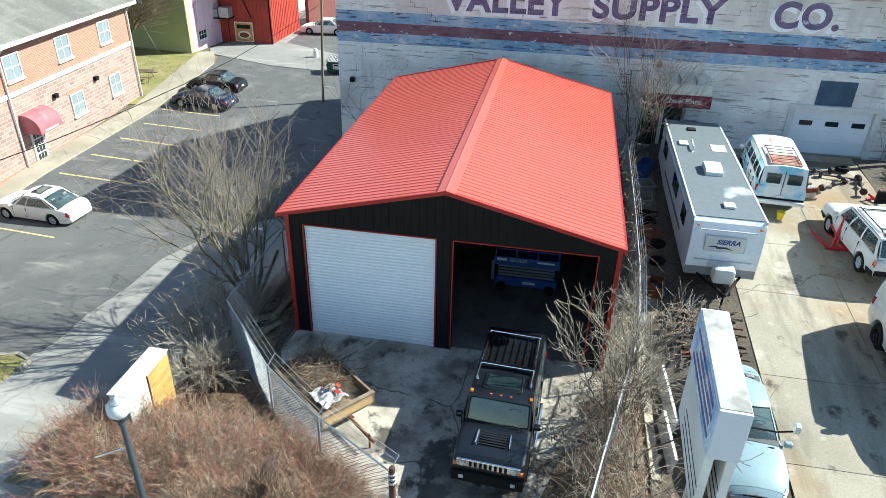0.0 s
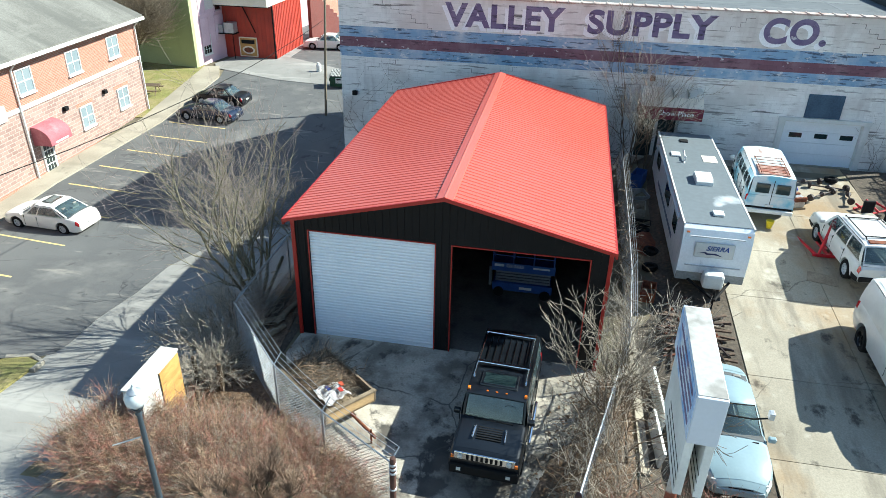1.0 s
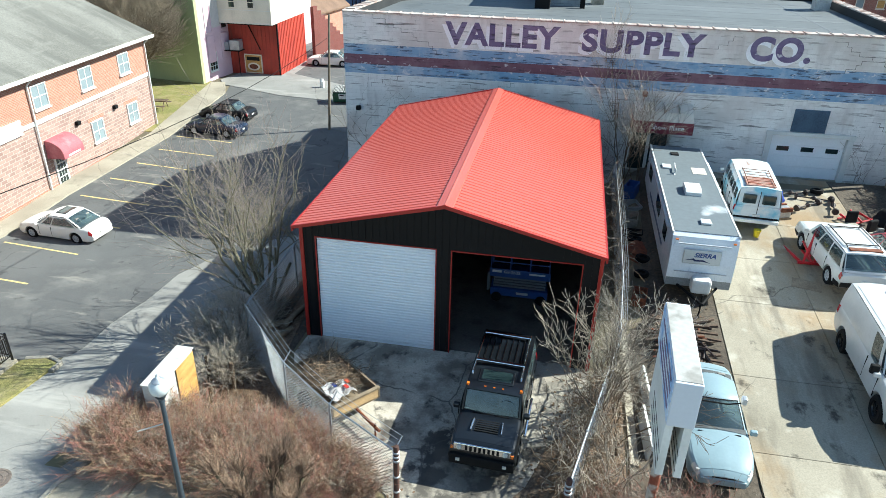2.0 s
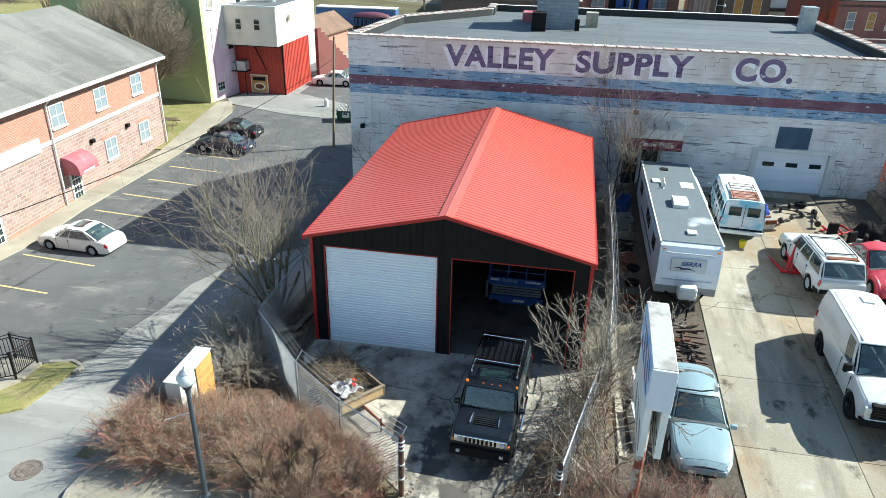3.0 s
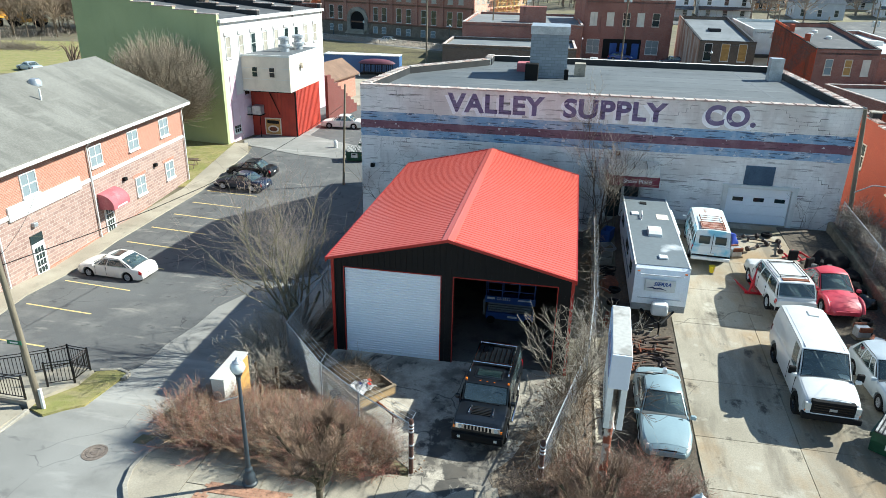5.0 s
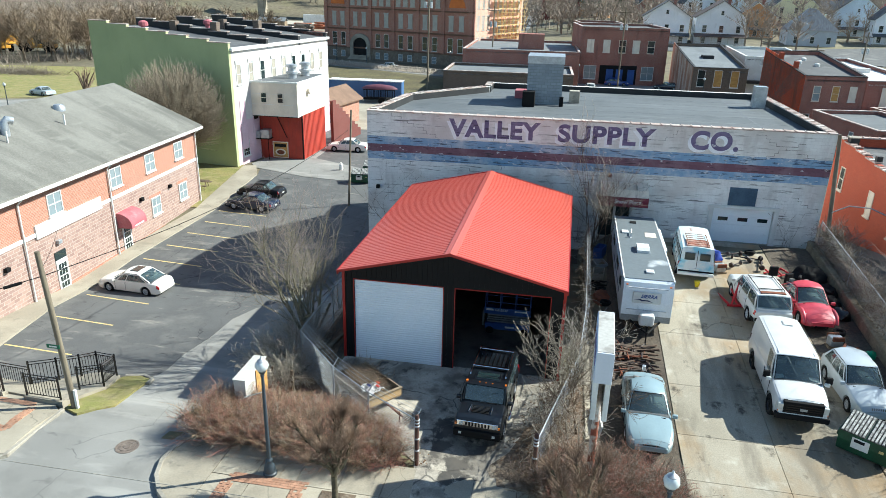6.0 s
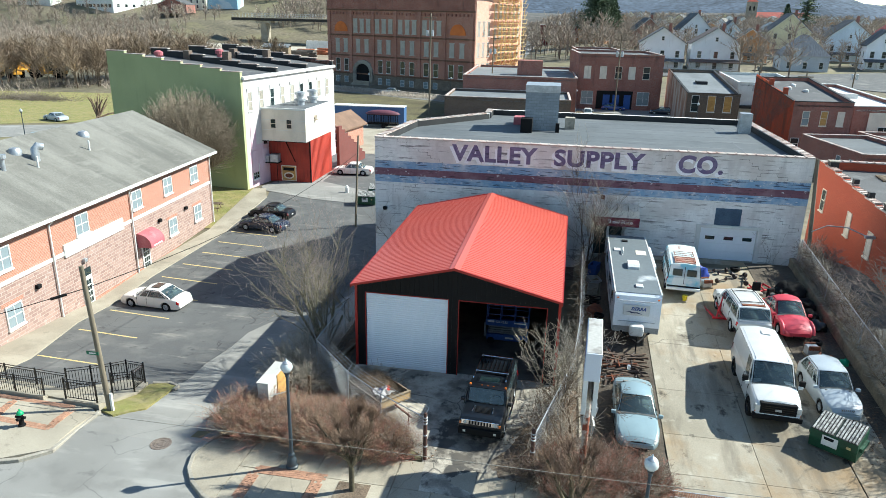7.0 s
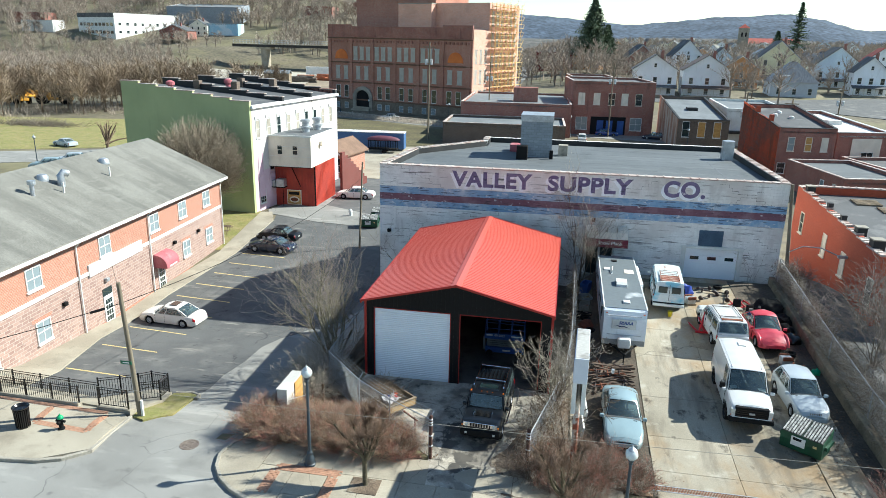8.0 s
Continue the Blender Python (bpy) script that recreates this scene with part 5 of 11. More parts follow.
P_BLACK = mat("black_car_paint", C(17, 19, 23), C(22, 24, 28), 0.28, spec=0.35, fvar=0.05)
P_PEARL = paint("pearl_white_paint", C(226, 222, 214), C(216, 212, 204))
P_WHITE = paint("white_van_paint", C(212, 212, 210), C(200, 200, 197), scale=1.2, stain=(C(160, 154, 144), 1.3, 0.58, 0.75, 0.35, (1, 1, 2)))
P_SILVER = paint("dusty_silver_paint", C(176, 184, 190), C(160, 168, 174), 0.4)
P_BLUE = paint("pale_blue_paint", C(142, 162, 168), C(130, 150, 156), 0.3)
P_RED = paint("faded_red_paint", C(196, 44, 62), C(206, 78, 90), 0.45, scale=1.3)
P_NAVY = paint("navy_paint", C(30, 40, 62), None, 0.25)
P_AQUA = paint("aqua_and_white_rusty_paint", C(128, 186, 206), C(208, 212, 212), 0.5, scale=0.8, lo=0.44, hi=0.52, mix=1.0, stain=(C(140, 92, 70), 1.8, 0.64, 0.70, 0.7))
P_RUSTROOF = mat("rusty_white_roof", C(198, 208, 208), C(150, 112, 98), 0.7, scale=2.0, fine=8, mix=0.9, lo=0.60, hi=0.68, fvar=0.12, stretch=(1, 0.35, 1))
GLASS = M["glass_dark"]
M["dull_chrome"] = mat("dull_chrome", C(206, 208, 212), C(180, 182, 186), 0.28, 0.9, scale=4)
LAMP = glass_mat("lamp_lens", C(206, 206, 200))
RED_L = glass_mat("red_lens", C(170, 20, 24))
AMBER = glass_mat("amber_lens", C(226, 120, 40))
ALLOY = mat("alloy_rim", C(196, 198, 202), C(166, 168, 172), 0.35, 0.3)
PLATE = mat("plate_bar", C(220, 220, 214), None, 0.6)

WHEELS = {}


def wheel(parent, x, y, side, r, w, rim="alloy"):
    """A tyre with its rim; side: +1 left, -1 right."""
    key = (round(r, 3), round(w, 3), rim)
    if key not in WHEELS:
        bm = bmesh.new()
        lathe(bm, [(r * 0.58, -w / 2), (r * 0.9, -w / 2), (r, -w * 0.36), (r, w * 0.36), (r * 0.9, w / 2), (r * 0.62, w / 2), (r * 0.58, w * 0.3)], 20, m=T(0, 0, 0, -90))
        t = mesh_of("tyre", bm, M["black"], 40)
        bm = bmesh.new()
        lathe(bm, [(r * 0.6, w * 0.1), (r * 0.6, w * 0.42), (r * 0.54, w * 0.44), (r * 0.5, w * 0.3)], 20, m=T(0, 0, 0, -90))
        for k in range(7 if rim == "alloy" else 5):
            box(bm, -r * 0.055, w * 0.26, r * 0.08, r * 0.055, w * 0.36, r * 0.54, m=T(0, 0, 0, 0, k * 360 / (7 if rim == "alloy" else 5), 0))
        lathe(bm, [(r * 0.14, w * 0.2), (r * 0.14, w * 0.4), (r * 0.05, w * 0.42)], 12, m=T(0, 0, 0, -90))
        WHEELS[key] = (t, mesh_of("rim", bm, ALLOY if rim == "alloy" else M["black_gloss"], 40))
    t, rm = WHEELS[key]
    ob = part("wheel", t, None, parent, m=T(x, y, r, 0, 0, 0 if side > 0 else 180))
    part("rim", rm, None, ob)


def grid_mesh(fn, us, vs, lift=0.0, flip=False):
    """A patch of a surface fn(u, v); lift: how far it stands off along its normal."""
    bm = bmesh.new()
    rows = []
    for u in us:
        row = []
        for v in vs:
            p = Vector(fn(u, v))
            if lift:
                du = Vector(fn(u + 0.01, v)) - Vector(fn(u - 0.01, v))
                dv = Vector(fn(u, v + 0.01)) - Vector(fn(u, v - 0.01))
                n = du.cross(dv)
                if n.length > 1e-9:
                    p = p + n.normalized() * (-lift if flip else lift)
            row.append(bm.verts.new(p))
        rows.append(row)
    for r0, r1 in zip(rows, rows[1:]):
        for k in range(len(r0) - 1):
            q = (r0[k], r1[k], r1[k + 1], r0[k + 1])
            bm.faces.new(q[::-1] if flip else q)
    return bm


def pierced(fn, us, vs, holes, flip=False):
    """A patch of a surface with openings, each (u0, u1, v0, v1), left out."""
    us = sorted(set(us) | {q for h in holes for q in h[:2]})
    vs = sorted(set(vs) | {q for h in holes for q in h[2:]})
    bm = bmesh.new()
    rows = [[bm.verts.new(fn(u, v)) for v in vs] for u in us]
    for i in range(len(us) - 1):
        for k in range(len(vs) - 1):
            cu, cv = (us[i] + us[i + 1]) / 2, (vs[k] + vs[k + 1]) / 2
            if any(h[0] < cu < h[1] and h[2] < cv < h[3] for h in holes):
                continue
            q = (rows[i][k], rows[i + 1][k], rows[i + 1][k + 1], rows[i][k + 1])
            bm.faces.new(q[::-1] if flip else q)
    return bm


def car_glass():
    """Tinted glass: see-through, with a sharp sky reflection, plus diffuse teal painting in more of that reflection."""
    m = bpy.data.materials.new("tinted_car_glass")
    m.use_nodes = True
    N, K = m.node_tree.nodes, m.node_tree.links
    N.remove(N["Principled BSDF"])
    f, t, gl, mx = N.new("ShaderNodeFresnel"), N.new("ShaderNodeBsdfTransparent"), N.new("ShaderNodeBsdfGlossy"), N.new("ShaderNodeMixShader")
    f.inputs["IOR"].default_value = 1.95
    t.inputs["Color"].default_value = (0.74, 0.88, 0.86, 1)
    gl.inputs["Roughness"].default_value = 0.04
    K.new(f.outputs[0], mx.inputs[0])
    K.new(t.outputs[0], mx.inputs[1])
    K.new(gl.outputs[0], mx.inputs[2])
    df, sky_teal = N.new("ShaderNodeBsdfDiffuse"), N.new("ShaderNodeMixShader")
    df.inputs["Color"].default_value = (0.30, 0.42, 0.44, 1)
    sky_teal.inputs[0].default_value = 0.12
    K.new(mx.outputs[0], sky_teal.inputs[1])
    K.new(df.outputs[0], sky_teal.inputs[2])
    K.new(sky_teal.outputs[0], N["Material Output"].inputs["Surface"])
    return m


CAR_GLASS = car_glass()
TRIM_DARK = mat("dark_cabin_trim", C(84, 87, 88), C(64, 66, 67), 0.8, scale=3)
SEAT = mat("grey_seat_cloth", C(140, 136, 130), C(112, 109, 104), 0.9, scale=5)


def span(a, b, n):
    return [a + (b - a) * k / n for k in range(n + 1)]


def vehicle(name, x, y, z, rz, L, W, H, label, pnt, hood=0.28, prof=None, cab=(0.22, 0.08, -0.18, -0.33), belt=0.62, zb=0.2, wr=0.33, ww=0.22, axles=(0.30, -0.29), roofw=0.76, group="", category="car", roof_m=None, rim="alloy", side_cuts=(0.02,), pitch=0.0, glass_back=True, side_glass=True, crown=0.03, tail=0.93, nose=0.88, bow=0.16, hood_crown=0.04, arch=1.16, rear_v=0.9, lamp_k=(0.52, 0.74), lamp_s=(0.435, 0.488), hood_panel=True, side_top=0.9, door_lines=True, panes=None):
    """A road vehicle: x forward. prof: (share of length, share of height) of bonnet, belt and boot; cab: where the windscreen base,
    roof front, roof rear and rear screen base lie, in shares of length."""
    ob = thing(name, x, y, z, rz, label, category, group)
    if pitch:
        ob.matrix_basis = ob.matrix_basis @ T(0, 0, 0, 0, pitch, 0)
    prof = prof or [(-0.5, 0.46), (-0.47, 0.62), (-0.34, 0.66), (0.2, 0.64), (0.34, 0.6), (0.46, 0.5), (0.5, 0.38)]
    px, pz = [p[0] for p in prof], [p[1] for p in prof]
    hw = W / 2

    def width(s):
        if s > 0.3:
            return hw * (1 - (1 - nose) * ((s - 0.3) / 0.2) ** 3.0)
        if s < -0.34:
            return hw * (1 - (1 - tail) * ((-0.34 - s) / 0.16) ** 3.0)
        return hw

    def top_of(s):
        v = [lerp(s + d, px, pz) for d in (-0.012, 0.0, 0.012)]
        return sum(v) / 3 * H

    def section(s, k):
        """k from 0 at the sill to 1 at the middle of the top."""
        t, w = top_of(s), width(s)
        end = max(0.0, (abs(s) - 0.43) / 0.07)
        b0 = zb + 0.05 * H * end * end
        h = t - b0
        ks = [0.0, 0.07, 0.3, 0.5, 0.64, 0.72, 0.78, 0.88, 1.0]
        yy = lerp(k, ks, [w * 0.93, w * 0.975, w, w * 0.99, w * 0.965, w * 0.925, w * 0.84, w * 0.5, 0.0])
        zz = lerp(k, ks, [b0, b0 + 0.06 * h, b0 + 0.36 * h, b0 + 0.66 * h, b0 + 0.88 * h, t - 0.03 * h, t + hood_crown * 0.15, t + hood_crown * 0.7, t + hood_crown])
        for ax in axles:
            d, R = abs(s - ax) * L, wr * arch
            if d < R and k < 0.75:
                zz = max(zz, min(t - 0.05, wr + math.sqrt(R * R - d * d) * 0.98))
        return s * L, yy, zz

    st = set([-0.5, -0.492, -0.475, -0.45, -0.42, -0.35, -0.12, -0.05, 0.0, 0.06, 0.12, 0.22, 0.3, 0.38, 0.42, 0.45, 0.475, 0.492, 0.5])
    for ax in axles:
        st = {q for q in st if abs(q - ax) * L > wr * arch * 1.06}
        for k in range(13):
            st.add(ax + wr * arch * math.cos(k * math.pi / 12) / L)
        st.update((ax + wr * arch * 1.05 / L, ax - wr * arch * 1.05 / L))
    ks = [0.0, 0.07, 0.18, 0.3, 0.4, 0.5, 0.57, 0.64, 0.68, 0.72, 0.75, 0.78, 0.83, 0.88, 0.94]
    bm = bmesh.new()
    rings = []
    for s in sorted(st):
        half = [section(s, k) for k in ks]
        rings.append(ring(bm, half + [section(s, 1.0)] + [(p[0], -p[1], p[2]) for p in reversed(half)]))
    skin(bm, rings)
    part("body", bm, pnt, ob, "", 32)
    a, b_, c_, d_ = [v * L for v in cab]
    zbelt, zr = belt * H - 0.02, H
    wb, wr_ = hw * 0.945, hw * roofw
    bow_r = bow * (0.7 if d_ - c_ < -0.25 else 0.2)

    def screen(u, v):
        yy = v * (wb * 0.95 + (wr_ - wb * 0.95) * u)
        return a + (b_ - a) * u - bow * v * v * (1 - 0.35 * u), yy, zbelt + (zr - 0.035 - zbelt) * (u ** 0.94 if u > 0 else u) + crown * (1 - v * v) * u - 0.02 * v * v * u

    def back(u, v):
        yy = v * (wb * 0.95 + (wr_ - wb * 0.95) * u)
        return d_ + (c_ - d_) * u + bow_r * v * v * (1 - 0.35 * u), yy, zbelt + (zr - 0.035 - zbelt) * (u ** 0.94 if u > 0 else u) + crown * (1 - v * v) * u - 0.02 * v * v * u

    def top(u, v):
        x0, x1 = c_ + bow_r * v * v * 0.65, b_ - bow * v * v * 0.65
        hump = 1 - (2 * u - 1) ** 2
        return x0 + (x1 - x0) * u, v * wr_, zr - 0.035 + 0.035 * min(1, hump * 3) + crown * (1 - v * v) - 0.02 * v * v

    def side(u, q):
        """u from rear to front, q up."""
        x0 = (d_ + bow_r) + (c_ + bow_r * 0.65 - d_ - bow_r) * q
        x1 = (a - bow) + (b_ - bow * 0.65 - a + bow) * q
        return x0 + (x1 - x0) * u, wb * (1 if q > 0 else 1) + (wr_ - wb) * q + 0.035 * (1 - (2 * q - 1) ** 2), zbelt - 0.03 + (zr - 0.055 - zbelt + 0.03) * q

    cabin = roof_m or pnt
    part("roof", grid_mesh(top, span(0, 1, 8), span(-1, 1, 8)), cabin, ob, "", 50)
    part("windscreen_frame", pierced(screen, span(0, 1, 4), span(-1, 1, 8), [(0.06, 0.95, -0.93, 0.93)], True), pnt, ob, "", 50)
    part("rear_panel", pierced(back, span(0, 1, 4), span(-1, 1, 8), [(0.10, 0.93, -rear_v, rear_v)] if glass_back else []), pnt, ob, "", 50)
    other = lambda f: (lambda u, q: (f(u, q)[0], -f(u, q)[1], f(u, q)[2]))
    lights = []
    if side_glass:
        lim = lambda xx: (xx * L - (d_ + bow_r)) / ((a - bow) - (d_ + bow_r))
        cuts = [0.05] + sorted(lim(c) for c in side_cuts) + [0.96]
        lights = [(u + 0.015, v - 0.015, 0.12, side_top) for u, v in list(zip(cuts, cuts[1:]))[panes or 0:]]
    for f, fl in ((side, True), (other(side), False)):
        part("side_panel", pierced(f, span(0, 1, 8), span(0, 1, 4), lights, fl), pnt, ob, "", 50)
        for u0, u1, v0, v1 in lights:
            part("side_window", grid_mesh(f, span(u0, u1, 3), span(v0, v1, 3), 0.003, fl), CAR_GLASS, ob, "", 50)
    part("windscreen", grid_mesh(screen, span(0.06, 0.95, 4), span(-0.93, 0.93, 8), 0.003, True), CAR_GLASS, ob, "", 50)
    part("windscreen_seal", pierced(screen, span(0.04, 0.97, 4), span(-0.95, 0.95, 8), [(0.075, 0.935, -0.915, 0.915)], True), M["black"], ob, "", 50, m=T(0.006, 0, 0.004))
    if glass_back:
        part("rear_window", grid_mesh(back, span(0.10, 0.93, 4), span(-rear_v, rear_v, 8), 0.003), CAR_GLASS, ob, "", 50)
    # cabin: dark floor tray, dashboard, seats, steering wheel
    tray = lambda u, v: (u * L, v * wb * 0.93, top_of(u) + hood_crown * (1 - v * v) + 0.012)
    part("cabin_tray", grid_mesh(tray, span(cab[3] + 0.012, cab[0] - 0.012, 8), span(-1, 1, 4)), TRIM_DARK, ob)
    part("dashboard", boxes((a - bow - 0.42, -wb * 0.84, zbelt - 0.02, a - bow - 0.06, wb * 0.84, zbelt + 0.07), bevel=0.03), TRIM_DARK, ob)
    rows_ = [a - bow - 1.15] + ([a - bow - 2.0] if d_ < a - 2.5 and glass_back else [])
    for xs in rows_:
        for s in (1, -1):
            part("seat_back", boxes((xs - 0.16, s * wb * 0.45 - 0.25, zbelt - 0.02, xs, s * wb * 0.45 + 0.25, zbelt + (zr - zbelt) * 0.42), bevel=0.05), SEAT, ob)
            part("headrest", boxes((xs - 0.14, s * wb * 0.45 - 0.12, zbelt + (zr - zbelt) * 0.45, xs - 0.02, s * wb * 0.45 + 0.12, zbelt + (zr - zbelt) * 0.72), bevel=0.03), SEAT, ob)
    bm = bmesh.new()
    path_tube(bm, [(a - bow - 0.55 + 0.08 * math.sin(t), wb * 0.45 + 0.18 * math.cos(t), zbelt + 0.08 + 0.14 * math.sin(t)) for t in (k * math.pi / 6 for k in range(13))], 0.014, 5)
    part("steering_wheel", bm, M["black"], ob)
    # bonnet and boot panels, a hair proud of the body
    def deck(u, v):
        p = section(u, 1 - abs(v) * 0.235)
        return p[0], math.copysign(p[1], v) if v else 0.0, p[2]
    if hood_panel:
        part("bonnet", grid_mesh(deck, span(cab[0] + 0.015, 0.468, 8), span(-1, 1, 10), 0.006), pnt, ob, "", 40)
        part("wiper", boxes((a + 0.02, -0.55, zbelt + 0.05, a + 0.05, 0.05, zbelt + 0.07)), M["black"], ob)
        part("wiper", boxes((a + 0.02, 0.1, zbelt + 0.05, a + 0.05, 0.6, zbelt + 0.07)), M["black"], ob)
        if cab[3] > -0.44:
            part("boot_lid", grid_mesh(deck, span(-0.468, cab[3] - 0.015, 5), span(-1, 1, 10), 0.006), pnt, ob, "", 40)
    for ax in axles:
        bm = bmesh.new()
        R = wr * arch * 0.985
        prism(bm, [(ax * L + R * math.cos(t), wr + R * math.sin(t) * 0.97) for t in (k * math.pi / 10 for k in range(11))], -(hw - ww - 0.03), hw - ww - 0.03)
        part("wheel_housing", bm, M["black"], ob)
        for s in (1, -1):
            wheel(ob, ax * L, s * (hw - ww * 0.5 - 0.005), s, wr, ww, rim)
    for s in (1, -1):
        flat = lambda u, v: (lambda p: (p[0], s * p[1], p[2]))(section(u, v))
        part("headlight", grid_mesh(flat, span(lamp_s[0], lamp_s[1], 4), span(lamp_k[0], lamp_k[1], 3), 0.012, s > 0), LAMP, ob, "", 50)
        part("tail_light", grid_mesh(flat, span(-0.497, -0.462, 3), span(0.46, 0.70, 3), 0.012, s > 0), RED_L, ob, "", 50)
        part("mirror", boxes((a - 0.22, s * (hw + 0.08) - 0.10, zbelt + 0.0, a - 0.08, s * (hw + 0.08) + 0.10, zbelt + 0.15), bevel=0.035), pnt, ob)
        for lo, hi, nm in ((0.39, 0.4985, "front_bumper_side"), (-0.4985, -0.40, "rear_bumper_side")):
            part(nm, grid_mesh(flat, span(lo, hi, 5), span(0.03, 0.30, 3), 0.014, s > 0), pnt if nose < 0.93 else M["black"], ob, "", 50)
        if door_lines:
            for u in [cab[0] - 0.045] + list(side_cuts):
                part("door_seam", boxes((u * L - 0.006, s * hw - 0.03, zb + 0.12, u * L + 0.006, s * (hw + 0.003), zbelt - 0.06)), M["black"], ob)
            for u in side_cuts:
                part("door_handle", boxes((u * L + 0.06, s * hw - 0.03, zbelt - 0.17, u * L + 0.24, s * (hw + 0.018), zbelt - 0.135), bevel=0.01), pnt, ob)
    for e, nm, wd in ((1, "front_bumper", nose), (-1, "rear_bumper", tail)):
        part(nm, boxes((e * 0.5 * L - 0.04, -hw * wd * 0.97, zb + 0.10, e * 0.5 * L + 0.035, hw * wd * 0.97, zb + 0.30), bevel=0.03), pnt if nose < 0.93 else M["black"], ob)
    part("air_intake", boxes((0.5 * L + 0.0, -hw * nose * 0.6, zb + 0.02, 0.5 * L + 0.02, hw * nose * 0.6, zb + 0.12)), M["black"], ob)
    part("number_plate", boxes((-0.5 * L - 0.045, -0.16, zb + 0.32, -0.5 * L + 0.02, 0.16, zb + 0.42)), PLATE, ob)
    return ob


P_INK = mat("blue_black_paint", C(18, 22, 27), C(23, 27, 32), 0.3, fvar=0.03, coat=0.25)


def black_truck():
    ob = vehicle("off_road_truck", 6.52, -3.15, 0.0, -93.2, 4.85, 2.05, 1.93, "black boxy off-road truck with chrome grille and roof rack", P_INK,
                 prof=[(-0.5, 0.6), (-0.49, 0.64), (0.2, 0.66), (0.23, 0.66), (0.44, 0.63), (0.49, 0.60), (0.5, 0.52)], cab=(0.245, 0.185, -0.46, -0.49), belt=0.655, zb=0.42, wr=0.46, ww=0.32, axles=(0.32, -0.31), roofw=0.86, side_cuts=(0.03, -0.2), tail=0.99, nose=0.97, category="truck", bow=0.05, crown=0.02, lamp_s=(0.46, 0.465), lamp_k=(0.3, 0.32))
    hz = 1.93
    gr = part("grille", boxes((2.38, -0.86, 0.94, 2.435, 0.86, 1.17), bevel=0.015), M["chrome"], ob, "wide chrome grille")
    for k in range(8):
        part("grille_slot", boxes((2.42, -0.51 + k * 0.135, 0.97, 2.445, -0.435 + k * 0.135, 1.13)), M["black"], gr)
    for s in (1, -1):
        part("indicator", boxes((2.40, s * 0.9 - 0.04, 0.97, 2.455, s * 0.9 + 0.04, 1.06)), AMBER, ob)
        bm = bmesh.new()
        lathe(bm, [(0.075, 0), (0.075, 0.03), (0.02, 0.045)], 14, m=T(2.43, s * 0.69, 1.04, 0, 90))
        part("round_headlight", bm, LAMP, ob)
        bm = bmesh.new()
        tube(bm, (0.9, s * 1.08, 0.42), (-0.85, s * 1.08, 0.42), 0.05)
        part("side_step", bm, M["chrome"], ob)
        bm = bmesh.new()
        path_tube(bm, [(0.3, s * 0.78, hz + 0.04), (0.25, s * 0.78, hz + 0.10), (-2.0, s * 0.78, hz + 0.10), (-2.1, s * 0.78, hz + 0.04)], 0.028, 6)
        part("rack_rail", bm, M["chrome"], ob)
    for u in (-0.35, -1.85):
        part("rack_bar", boxes((u - 0.06, -0.8, hz + 0.10, u + 0.06, 0.8, hz + 0.15), bevel=0.015), M["chrome"], ob, "chrome roof rack crossbar")
    for k in range(7):
        part("roof_rib", boxes((-1.75, -0.6 + k * 0.2, hz + 0.02, -0.45, -0.57 + k * 0.2, hz + 0.05)), M["black_gloss"], ob)
    part("sunroof_frame", boxes((-0.06, -0.56, hz - 0.02, 0.56, 0.56, hz + 0.05), bevel=0.03), P_INK, ob)
    part("sunroof", boxes((0.02, -0.47, hz + 0.0, 0.48, 0.47, hz + 0.058), bevel=0.01), GLASS, ob)
    part("hood_vent", boxes(*[(1.48 + k * 0.085, -0.36, 1.265, 1.51 + k * 0.085, 0.36, 1.30) for k in range(6)]), M["black"], ob)
    for s in (1, -1):
        bm = bmesh.new()
        tube(bm, (1.5, s * 0.44, 1.31), (1.95, s * 0.46, 1.30), 0.035)
        part("hood_handle", bm, M["chrome"], ob)
    for s in (1, -1):
        part("corner_marker", boxes((0.66, s * 0.84 - 0.04, hz - 0.05, 0.76, s * 0.84 + 0.04, hz + 0.02), bevel=0.01), AMBER, ob)
    for k in range(3):
        part("roof_marker", boxes((0.74, -0.28 + k * 0.28 - 0.03, hz + 0.0, 0.77, -0.28 + k * 0.28 + 0.03, hz + 0.022)), AMBER, ob)
    part("bull_bumper", boxes((2.28, -0.98, 0.48, 2.52, 0.98, 0.80), bevel=0.04), M["black"], ob)
    for s in (1, -1):
        part("fog_lamp", boxes((2.5, s * 0.7 - 0.06, 0.62, 2.54, s * 0.7 + 0.06, 0.72)), LAMP, ob)
    ob.matrix_basis = ob.matrix_basis @ Matrix.Diagonal((0.97, 0.90, 0.94, 1))
    return ob


black_truck()

